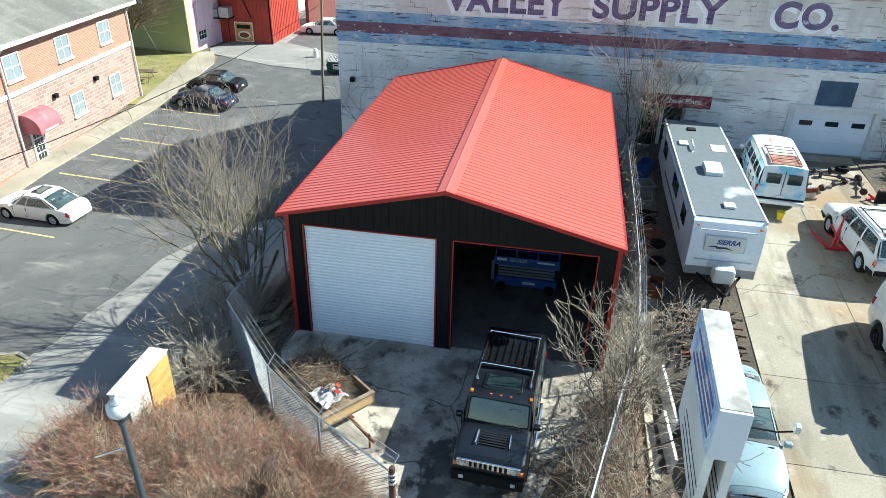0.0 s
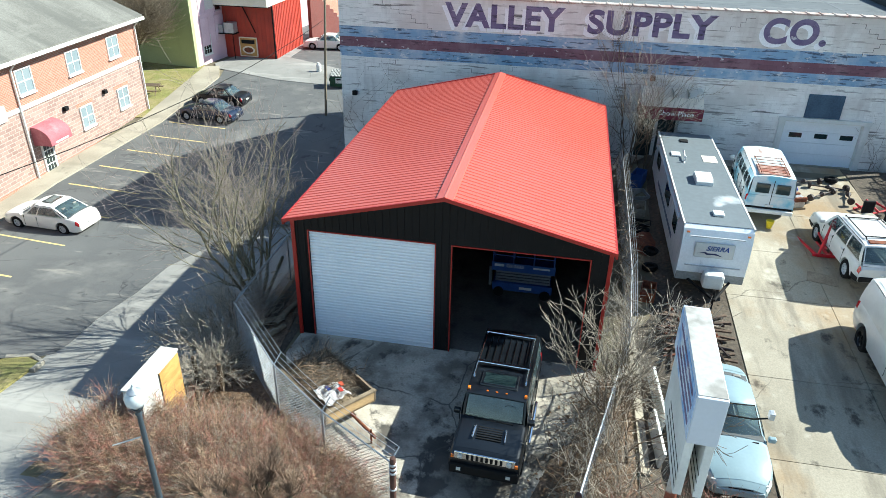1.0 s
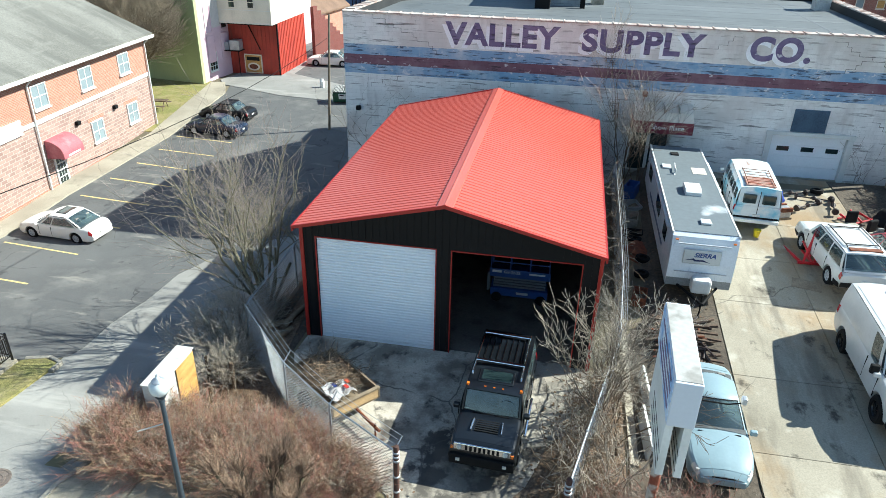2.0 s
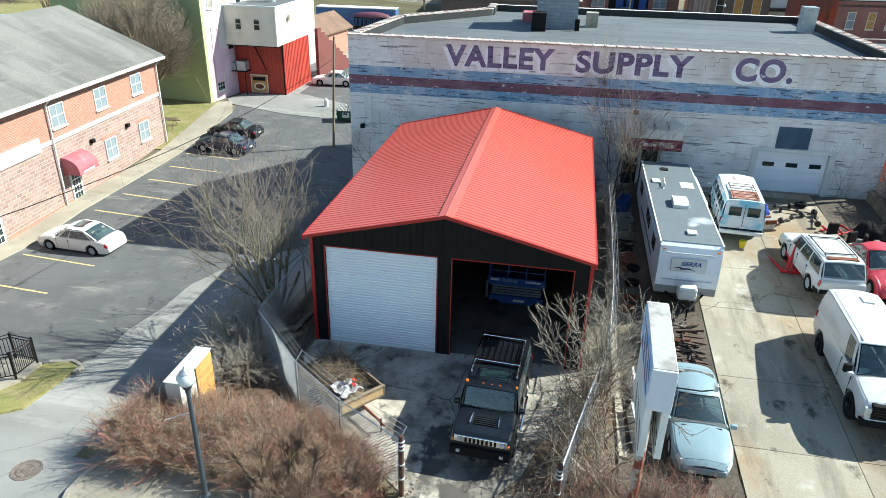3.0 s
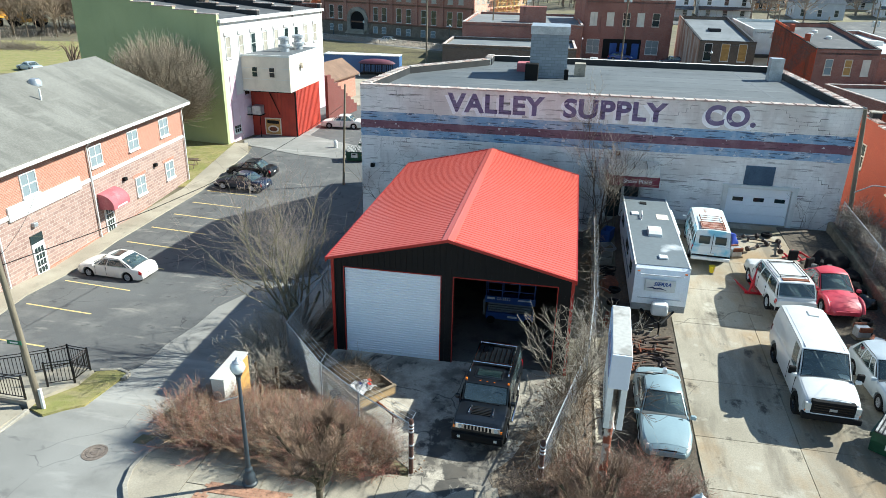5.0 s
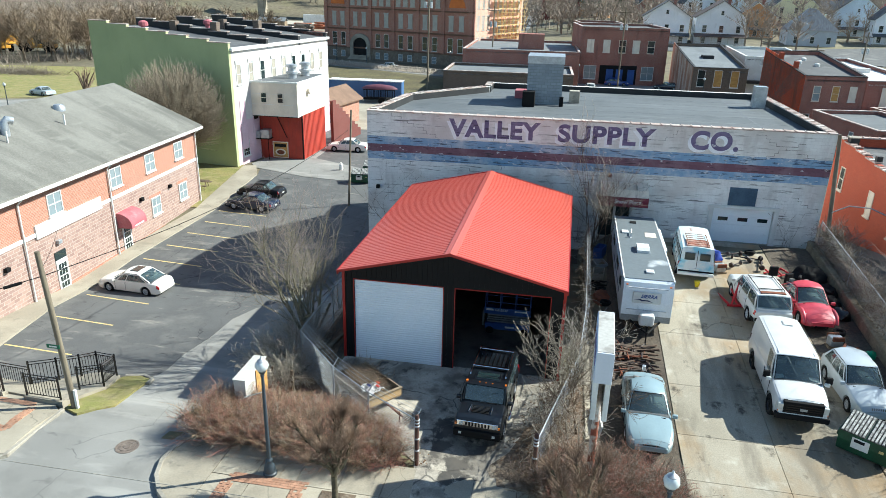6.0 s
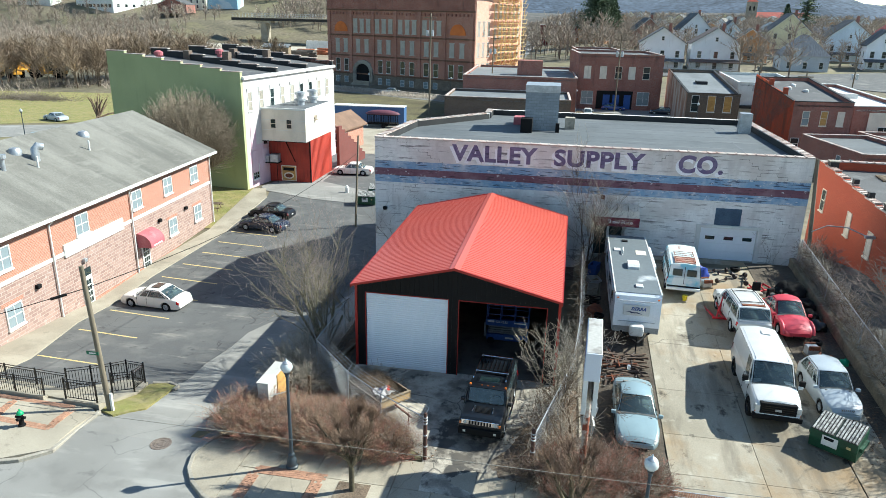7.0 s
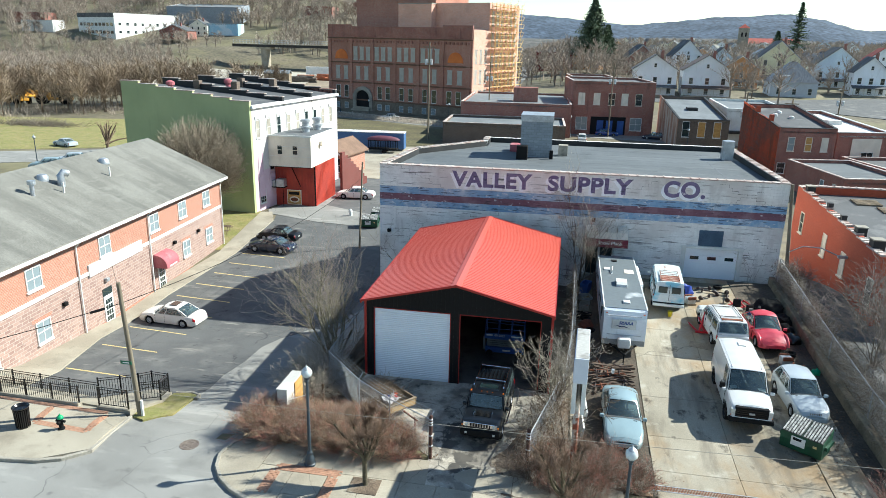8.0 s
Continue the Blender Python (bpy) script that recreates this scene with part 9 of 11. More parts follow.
for x in (2.5, 6.0):
    part("belfry_opening", boxes((x, -0.06, 15, x + 1.4, 0.0, 19)), M["dark"], ch)
rd = flat_building("red_barn", -9.0, 332, 4, 24, 18, 10.0, "maroon_wall", "grey_roof", "dark red metal barn in the distance", parapet=-0.1, z=3.2)
flat_building("brick_annex", 9.4, 150, 6, 10.6, 15, 11.3, "brick_red", "dark_roof", "small red brick building behind the shop")

# hillside buildings, rail yard, bridge
hb = flat_building("hillside_school", -353.0, 447.0, -24.0, 47, 66, 17, "white", "dark_roof", "long white two-storey building on the hillside", z=14.0, cope="white")
F = faces(47, 52)
for fl in range(2):
    for k in range(8):
        window_at(hb, F["right"](4 + k * 6.0, 3.4 + fl * 5.4), 2.0, 1.8, "white", "glass_dark", "1x2", sill=False)
    for k in range(9):
        window_at(hb, F["front"](4 + k * 4.9, 3.0 + fl * 5.4), 3.4, 2.0, "dark", "glass_dark", "1x2", sill=False)
part("dark_band", boxes((0, -0.2, 14.2, 47, 0.0, 17.2)), M["dark_roof"], hb)
flat_building("hillside_shed", -298, 476, 6, 56, 25, 14, "block_grey", "grey_roof", "blue-grey metal warehouse on the hillside", z=24.0, rise=3.0)
gable_house("hillside_house", -270, 418, 5, 20, 14, 5, 4, BR, DR, "brick house with grey roof on the hillside", porch=False, z=15.0)
gable_house("hillside_house", -260, 440, 5, 13, 12, 7, 4, CR, DR, "cream house on the hillside", porch=False, z=17.0)
M["shed_blue"] = mat("pale_shed_blue", C(150, 186, 206), C(206, 214, 218), 0.7, scale=0.1, lo=0.45, hi=0.5)
flat_building("blue_shed", -250, 444, 5, 24, 12, 7, "shed_blue", "membrane", "blue and white shed on the hillside", z=18.5)
for x, y, w in ((-430, 470, 30), (-395, 440, 26), (-470, 440, 34), (-205, 520, 24), (-178, 540, 30)):
    flat_building("hillside_building", x, y, random.uniform(-8, 8), w, 14, 8, random.choice(["white", "offwhite", "brick_red"]), "dark_roof", "pale building among trees on the hillside", z=land(x, y))
br = thing("road_bridge", -200, 362, 0, 1.2, "dark steel girder road bridge over the rail yard", "bridge")
part("girder", boxes((11, 0, 11.5, 130, 8, 12.9)), M["tar"], br, "dark steel girders")
part("deck", boxes((11, -0.6, 12.9, 130, 8.6, 13.3)), M["concrete"], br)
for s in (0, 8):
    part("parapet_rail", boxes((11, s - 0.05, 15.4, 130, s + 0.05, 15.5), (11, s - 0.05, 14.3, 130, s + 0.05, 14.38), *[(k * 2, s - 0.06, 13.3, k * 2 + 0.1, s + 0.06, 15.4) for k in range(6, 65)]), M["steel"], br)
part("pier", boxes((28.3, 1, -3, 31.7, 7, 10.2), (25.5, 0.5, 10.2, 34.5, 7.5, 11.5)), M["concrete"], br, "hammerhead concrete pier")
single("rail_yard", sheet([(-300, 250), (-60, 230), (-40, 300), (-110, 400), (-330, 400)], 0.05, 0.2, 40), mat("ballast", C(150, 134, 112), C(120, 106, 90), 0.95, scale=0.05, fine=0.5, fvar=0.2), "pale ballast rail yard", "ground", kind="structure")
single("far_street", sheet([(-90, 168), (-18, 137), (60, 118), (120, 128), (120, 118), (60, 110), (-20, 126), (-92, 156)], 0.06, 0.2, 30), M["alley"], "pale asphalt street before the mill", "road", kind="structure")
single("mill_road", sheet([(-17, 142), (-9, 138), (-12, 420), (-30, 420), (-24, 300)], 0.15, 0.3, 5, base=land), M["alley"], "worn road running past the mill", "road", kind="structure")
single("side_street", sheet([(-120, 36), (-34, 78), (-30, 86), (-36, 90), (-130, 44)], 0.05, 0.2, 20), M["alley"], "pale side street beyond the brick building", "road", kind="structure")
single("park_lawn", sheet([(-130, 46), (-38, 92), (-46, 124), (-150, 104), (-220, 70)], 0.03, 0.2, 20), M["grass"], "bright winter grass field", "lawn", kind="structure")
single("verge", sheet([(-70, 152), (-16, 120), (-16, 96), (-34, 92), (-60, 118)], 0.04, 0.2, 20), mat("rough_verge", C(98, 92, 60), C(76, 68, 48), 0.95, scale=0.2, fine=3, fvar=0.35), "rough grass bank below the street", "lawn", kind="structure")
single("truck_yard", sheet([(-34, 92), (-12, 94), (-9.5, 62), (-22, 62), (-26, 70)], 0.05, 0.2, 10), M["concrete"], "pale concrete truck yard", "pavement", kind="structure")
bm = bmesh.new()
for k in range(60):
    t = k / 59
    x, y = -88 + 70 * t, 157 - 27 * t
    box(bm, x - 0.5, y - 0.25, -2, x + 0.5, y + 0.25, -0.9)
tagged(single("guard_wall", bm, M["kerb"], "row of pale guard blocks along the street", "wall"), kind="stuff")
for k, (x, y, a) in enumerate(((58, 112, -6), (64.5, 111.5, 174), (70, 111, -5))):
    vehicle("street_car", x, y, g(x, y), a, 4.7, 1.82, 1.48, "dark parked car along the back street" if k != 1 else "silver parked car along the back street", P_NAVY if k != 1 else P_SILVER, group="cars on the back street", belt=0.62)
single("back_street", sheet([(44, 108), (140, 108), (150, 150), (150, 225), (112, 216), (60, 196), (30, 196), (30, 188), (62, 188), (92, 170), (90, 140), (44, 134)], 0.15, 0.3, 5, base=land), M["asphalt"], "dark asphalt streets among the houses", "road", kind="structure")
st = thing("semi_trailer", -32.0, 87.0, -2.6, 4, "long blue box semi-trailer parked in the yard", "trailer")
part("box", boxes((0, 0, 1.1, 12.6, 2.6, 3.9)), mat("faded_trailer_blue", C(72, 106, 150), C(58, 90, 132), 0.55, scale=0.4), st, "faded blue trailer box")
part("roof_rail", boxes((-0.02, -0.03, 3.9, 12.62, 2.63, 4.02)), M["white"], st, "pale roof rail")
part("roof", boxes((-0.05, -0.05, 3.9, 12.65, 2.65, 4.0)), M["white"], st)
for x in (1.2, 2.3, 9.0):
    for y in (0.2, 2.3):
        bm = bmesh.new()
        lathe(bm, [(0.2, -0.12), (0.5, -0.12), (0.5, 0.12), (0.2, 0.12)], 14, m=T(x, y, 0.5, 90))
        part("wheel", bm, M["black"], st)
gable_house("brown_roofed_shed", -26.4, 62.0, -8, 4.4, 7.5, 3.4, 1.5, M["brick_or"], mat("brown_shingle", C(128, 102, 84), C(104, 82, 68), 0.9), "small brick shed with a brown shingle roof", porch=False, chimney=False)
bm = bmesh.new()
for k in range(9):
    box(bm, 0, k * 0.9, -0.3, 0.35, (k + 1) * 0.9, 5.4 - k * 0.55)
single("stepped_wall", bm, M["brick_red_shaded"], "stepped red brick wall beside the yard, coloured as in shade", "wall", m=T(-19.0, 51.0, -1.9, 0, 0, -6))
# power poles
for x, y, h in ((-18.3, 104.0, 19.0), (-9.0, 128.0, 15.0), (17.9, 121.5, 15.5), (39.0, 95.0, 12.0), (47.5, 99.0, 11.0), (66, 130, 12)):
    p = utility_pole(x, y, h, "tall power pole with crossarm and transformers", (0.1, 0), 0.16)
    part("crossarm", boxes((-1.2, -0.08, h - 1.0, 1.2, 0.08, h - 0.84)), M["pole"], p)
    for s in (-0.5, 0.5):
        bm = bmesh.new()
        lathe(bm, [(0.28, h - 4.2), (0.28, h - 3.2), (0.05, h - 3.1)], 10, s, -0.3)
        part("transformer", bm, M["steel"], p)
# warehouse roof fittings
for x, y, w, d_, h, c in ((4.3, 29.2, 1.0, 1.3, 0.6, "maroon"), (5.2, 25.0, 0.9, 0.9, 1.1, "black"), (8.6, 28.0, 0.8, 0.8, 0.9, "kerb"), (22.6, 30.2, 0.9, 0.9, 1.6, "steel"), (7.9, 25.9, 0.3, 0.3, 0.7, "black")):
    single("rooftop_unit", boxes((0, 0, -0.05, w, d_, h), bevel=0.03), M[c], "small box unit standing on the warehouse roof", "roof unit", "rooftop units", m=T(x, y, 8.02))


# ---- bare trees, shrubs, vines ----
class Wood:
    """Gathers tapered branch pieces into one mesh."""

    def __init__(self, east=1e9):
        self.v, self.f, self.east = [], [], east

    def seg(self, p, q, r0, r1, n=4):
        if max(p.x, q.x) > self.east:
            return
        d = (q - p).normalized()
        a = d.orthogonal().normalized()
        b = d.cross(a)
        k = len(self.v)
        for c, r in ((p, r0), (q, r1)):
            for i in range(n):
                t = 2 * math.pi * i / n
                self.v.append(tuple(c + (a * math.cos(t) + b * math.sin(t)) * r))
        for i in range(n):
            j = (i + 1) % n
            self.f.append((k + i, k + j, k + n + j, k + n + i))

    def mesh(self, name, material):
        me = bpy.data.meshes.new(name)
        me.from_pydata(self.v, [], self.f)
        me.materials.append(material)
        me.shade_smooth()
        return me


def rot_about(d, axis, ang):
    return (Matrix.Rotation(ang, 3, axis) @ d).normalized()


def limb(wd, p, d, length, r, level, rng, up=0.15, spread=0.6, kids=(4, 6), minr=0.004, wander=0.25, taper=0.55, twig=None):
    """One branch in bent pieces, with side branches; the finest go to the twig mesh."""
    n = 4 if level > 0 else 3
    tgt = wd if level > 0 or twig is None else twig
    pts = [p.copy()]
    q, dd = p.copy(), d.copy()
    for i in range(n):
        ax = Vector((rng.uniform(-1, 1), rng.uniform(-1, 1), rng.uniform(-1, 1))).normalized()
        dd = rot_about(dd, ax, rng.gauss(0, wander * (1.0 if level else 1.6)))
        dd = (dd + Vector((0, 0, up * 0.5))).normalized()
        nq = q + dd * length / n
        if nq.x > tgt.east:
            return
        ra, rb = r * (1 - (1 - taper) * i / n), r * (1 - (1 - taper) * (i + 1) / n)
        tgt.seg(q, nq, max(ra, minr), max(rb, minr * 0.7), 6 if r > 0.06 else (4 if r > 0.015 else 3))
        q = nq
        pts.append(q.copy())
    if level == 0:
        return
    for k in range(rng.randint(*kids)):
        t = rng.uniform(0.3, 1.0) * n
        i = min(int(t), n - 1)
        b = pts[i].lerp(pts[i + 1], t - i)
        base = (pts[i + 1] - pts[i]).normalized()
        ax = base.orthogonal().normalized()
        ax = rot_about(ax, base, rng.uniform(0, 2 * math.pi))
        nd = rot_about(base, ax, rng.gauss(spread, 0.18))
        limb(wd, b, nd, length * rng.uniform(0.45, 0.75), r * taper * rng.uniform(0.55, 0.85), level - 1, rng, up, spread, kids, minr, wander, taper, twig)


def bare_tree(name, x, y, label, stems=6, h=7.0, r=0.09, lean=0.45, level=3, trunk=0.0, mat_l="bark", mat_t="bark2", seed=1, up=0.12, kids=(4, 6), spread=0.6, minr=0.004, z=None, category="tree", first=0.5, group="", wander=0.2, east=1e9):
    rng = random.Random(seed)
    ob = thing(name, x, y, (g(x, y) if z is None else z), 0, label, category, group)
    big, small = Wood(east), Wood(east)
    base = Vector((0, 0, -0.1))
    if trunk:
        top = Vector((rng.uniform(-0.1, 0.1), rng.uniform(-0.1, 0.1), trunk))
        big.seg(base, base.lerp(top, 0.15), r * 2.6, r * 2.0, 10)
        big.seg(base.lerp(top, 0.15), top, r * 2.0, r * 1.6, 10)
    else:
        top = base
        big.seg(base, base + Vector((0, 0, 0.35)), r * 2.6, r * 1.9, 10)
    for k in range(stems):
        a = 2 * math.pi * k / stems + rng.uniform(-0.4, 0.4)
        l = rng.uniform(0.25, 1.0) * lean
        d = Vector((math.cos(a) * math.sin(l), math.sin(a) * math.sin(l), math.cos(l)))
        off = Vector((math.cos(a), math.sin(a), 0)) * r * 1.2 * rng.random()
        limb(big, top + off, d, (h - trunk) * first * rng.uniform(0.8, 1.1), r * rng.uniform(0.7, 1.0), level, rng, up, spread, kids, minr, wander, 0.55, small)
    part("trunk", big.mesh("trunk", M[mat_l]), None, ob)
    tagged(part("twig_mass", small.mesh("twig_mass", M[mat_t]), None, ob), "fine bare twigs", kind="stuff")
    return ob


def shrub(name, x, y, label, n=120, h=1.8, rad=0.8, lean=0.5, seed=1, mats=("twig_red", "twig_tan"), thick=0.008, side=3, z=None, base=0.3, group="", dz=0.0):
    """A clump of upright stems with side twigs."""
    rng = random.Random(seed)
    ob = thing(name, x, y, (g(x, y) if z is None else z) + dz, 0, label, "shrub", group)
    ws = [Wood() for _ in mats]
    for k in range(n):
        w = ws[k % len(mats)]
        a, q = rng.uniform(0, 2 * math.pi), rng.random() ** 0.5
        p = Vector((math.cos(a) * q * rad * base, math.sin(a) * q * rad * base, -0.05))
        l = lean * q * rng.uniform(0.6, 1.2)
        d = Vector((math.cos(a) * math.sin(l), math.sin(a) * math.sin(l), math.cos(l)))
        L_ = h * rng.uniform(0.65, 1.05)
        pts = [p]
        for i in range(3):
            d = rot_about(d, Vector((rng.uniform(-1, 1), rng.uniform(-1, 1), 0.01)).normalized(), rng.gauss(0, 0.46))
            pts.append(pts[-1] + d * L_ / 3)
        for i in range(3):
            w.seg(pts[i], pts[i + 1], thick * (1 - i * 0.25), thick * (0.75 - i * 0.22), 3)
        for s in range(side):
            t = rng.uniform(0.7, 2.9)
            i = int(t)
            b = pts[i].lerp(pts[i + 1], t - i)
            dd = (d * 0.6 + Vector((rng.gauss(0, 0.75), rng.gauss(0, 0.75), rng.uniform(-0.2, 0.5)))).normalized()
            w.seg(b, b + dd * L_ * rng.uniform(0.12, 0.3), thick * 0.5, thick * 0.25, 3)
    for w, mm in zip(ws, mats):
        tagged(part("twig_mass", w.mesh("twig_mass", M[mm]), None, ob), "fine bare twigs", kind="stuff")
    return ob


# large multi-stemmed tree beside the garage, and scrub below it
bare_tree("bare_tree", -3.1, 2.2, "large bare grey multi-stemmed tree beside the garage", 13, 7.9, 0.08, 0.60, 3, 0.0, "bark_moss", "twig_mauve", 11, 0.12, (5, 6), 0.62, 0.0052, first=0.58, wander=0.2, east=1.2)
bare_tree("bare_tree", -3.0, 6.5, "slender bare tree behind the garage corner", 4, 5.0, 0.04, 0.45, 3, 0.0, "bark_moss", "twig_mauve", 14, 0.12, (4, 5), 0.6, 0.0055, east=1.2, first=0.55, wander=0.22)
for k, (x, y, h) in enumerate(((-2.6, -2.1, 1.9), (-3.0, -1.0, 2.2), (-2.2, -3.0, 1.3), (-3.1, 0.5, 2.0))):
    bare_tree("thorny_scrub", x, y, "tangled pale bare scrub by the fence", 15, h * 1.15, 0.024, 1.05, 2, 0.0, "bark_dim", "bark", 30 + k, -0.02, (6, 8), 0.7, 0.007, category="shrub", group="scrub by the fence", first=0.75, wander=0.3)
# saplings and vines on the fence between garage and yard
bare_tree("bare_sapling", 9.75, -1.9, "pale bare sapling clump beside the garage", 8, 5.2, 0.03, 0.42, 3, 0.8, "bark_dim", "bark", 41, 0.15, (3, 4), 0.55, 0.0072, first=0.5, wander=0.28)
bare_tree("bare_sapling", 9.5, -2.8, "pale bare sapling leaning over the apron", 6, 4.7, 0.03, 0.55, 3, 0.7, "bark_dim", "bark", 42, 0.13, (3, 5), 0.55, 0.0072, first=0.5, wander=0.28)
bare_tree("bare_sapling", 10.1, -3.9, "dark bare sapling below the box sign", 4, 3.4, 0.03, 0.55, 3, 0.4, "bark3", "bark3", 43, 0.1, (2, 4), 0.6, 0.008, first=0.6)
bare_tree("bare_sapling", 9.9, -5.2, "tangled grey sapling by the sagging fence", 5, 2.4, 0.03, 0.7, 2, 0.0, "bark", "bark", 44, 0.08, (3, 5), 0.6, 0.008, first=0.7)
bare_tree("bare_sapling", 10.9, 15.6, "bare sapling in front of the awning", 6, 7.4, 0.05, 0.32, 3, 0.0, "bark3", "bark", 45, 0.16, (4, 5), 0.5, 0.007, first=0.6)
bare_tree("bare_sapling", 11.6, 14.6, "thin bare sapling behind the trailer", 4, 4.5, 0.035, 0.4, 3, 0.0, "bark3", "bark", 46, 0.14, (3, 5), 0.55, 0.007, first=0.6)


def vines(name, pts, h, n, label, seed, mats=("bark", "bark3"), width=0.25, length=(0.5, 1.6)):
    rng = random.Random(seed)
    for i, mm in enumerate(mats):
        w = Wood()
        for _ in range(n):
            t = rng.random() * (len(pts) - 1)
            k = int(t)
            a, b = pts[k], pts[k + 1]
            x, y = a[0] + (b[0] - a[0]) * (t - k), a[1] + (b[1] - a[1]) * (t - k)
            p = Vector((x + rng.gauss(0, width), y + rng.gauss(0, 0.2), g(x, y) + h * rng.uniform(0.1, 1.08)))
            d = Vector((rng.gauss(0, 0.35), rng.gauss(0, 0.8), rng.gauss(0.1, 0.5))).normalized()
            L_ = rng.uniform(*length)
            for s in range(5):
                d = rot_about(d, Vector((rng.uniform(-1, 1), rng.uniform(-1, 1), rng.uniform(-1, 1))).normalized(), rng.gauss(0, 0.5))
                q = p + d * L_ / 5
                w.seg(p, q, 0.008, 0.006, 3)
                p = q
        ob = new(name, w.mesh(name, M[mm]))
        tagged(ob, label, "vine", kind="stuff")


vines("fence_vines", [(10.0, -0.6), (10.3, 3.2), (10.4, 7.4), (10.45, 11.6), (10.5, 16.3)], 1.9, 420, "dead grey vines over the chain-link fence", 5, width=0.07, length=(0.4, 1.0))
vines("gate_tangle", [(8.4, -7.6), (9.2, -7.4), (10.4, -7.0)], 0.9, 500, "dry brown bramble tangle at the fence end", 16, ("bark3", "twig_brown"), 0.3, (0.3, 0.9))
vines("fence_vines", [(8.9, -6.4), (9.3, -4.0), (10.0, -0.8)], 1.3, 420, "dead grey vines over the sagging fence", 6, width=0.45)
vines("wall_vines", [(24.7, 16.0), (24.65, 11.0), (24.6, 5.5), (24.7, 0.5), (24.9, -5.0)], 1.7, 2600, "dead grey vines over the wall fence", 7, width=0.2, length=(0.4, 1.1))
# creepers on the warehouse wall
def wall_creeper(name, x0, n, top, seed, label, z0=0.0, width=1.4, thick=0.013):
    rng = random.Random(seed)
    w = Wood()
    for _ in range(n):
        x, z = x0 + rng.gauss(0, width * 0.4), z0
        ang = math.pi / 2 + rng.gauss(0, 0.25)
        r = thick
        while z < top * rng.uniform(0.7, 1.0):
            l = rng.uniform(0.25, 0.6)
            ang = max(0.7, min(2.4, ang + rng.gauss(0, 0.3)))
            x1, z1 = x + l * math.cos(ang), z + l * math.sin(ang)
            yw = lambda xx: 16.95 + (xx + 4.35) * 0.0214 - 0.02
            w.seg(Vector((x, yw(x), z)), Vector((x1, yw(x1), z1)), r, r * 0.9, 4)
            if rng.random() < 0.5:
                a2 = ang + rng.choice((-1, 1)) * rng.uniform(0.5, 1.0)
                l2 = rng.uniform(0.3, 0.9)
                x2, z2 = x1 + l2 * math.cos(a2), z1 + l2 * math.sin(a2)
                w.seg(Vector((x1, yw(x1), z1)), Vector((x2, yw(x2), z2)), r * 0.5, r * 0.3, 3)
            x, z, r = x1, z1, r * 0.9
    tagged(new(name, w.mesh(name, M["bark3"])), label, "vine", kind="stuff")


wall_creeper("wall_creeper", -2.9, 12, 5.6, 3, "bare creeper stems climbing the white wall corner", -0.5, 1.6)
wall_creeper("wall_creeper", 23.2, 8, 3.9, 8, "bare creeper stems beside the overhead door", 1.2, 0.9, 0.007)
wall_creeper("wall_creeper", 10.2, 7, 5.5, 9, "bare creeper stems behind the garage", 0.4, 0.9)
# hedge of red-brown twigs and pale shoots in the bed
hedge = ((-3.45, -6.45, 1.6, 0.8), (-2.8, -6.75, 1.65, 0.85), (-2.95, -6.1, 1.6, 0.75), (-2.1, -6.6, 1.45, 0.8), (-1.5, -6.1, 1.4, 0.75), (-1.1, -6.7, 1.5, 0.8), (-0.5, -6.15, 1.4, 0.75), (-0.2, -6.75, 1.55, 0.85), (0.4, -6.2, 1.4, 0.75), (0.75, -6.75, 1.6, 0.85), (1.35, -6.3, 1.4, 0.7), (1.7, -6.8, 1.55, 0.85), (2.4, -6.85, 1.45, 0.8), (3.05, -6.9, 1.2, 0.65))
for k, (x, y, h, r) in enumerate(hedge):
    shrub("hedge_shrub", x, y, "dense red-brown bare shrub in the planting bed", 400, h * 1.06, r * 1.0, 0.5, 100 + k, ("twig_red", "bark3", "twig_brown", "twig_tan", "twig_red", "bark", "twig_tan"), 0.0075, 14, base=1.0, group="bed shrubs", dz=0.06)
for k, (x, y, h, r) in enumerate(((11.3, -6.6, 1.7, 0.8), (12.3, -6.5, 1.6, 0.8), (10.6, -7.0, 1.5, 0.7), (9.6, -6.4, 1.2, 0.6), (13.1, -6.7, 1.2, 0.6), (9.3, -7.6, 1.0, 0.55), (10.2, -8.0, 1.2, 0.7), (11.2, -7.8, 1.1, 0.7))):
    shrub("hedge_shrub", x, y, "red twig bare shrub by the yard entrance", 280, h, r, 0.65, 140 + k, ("twig_red", "bark3", "bark", "twig_brown"), 0.0085, 8, base=0.9, group="entrance shrubs", dz=0.05)


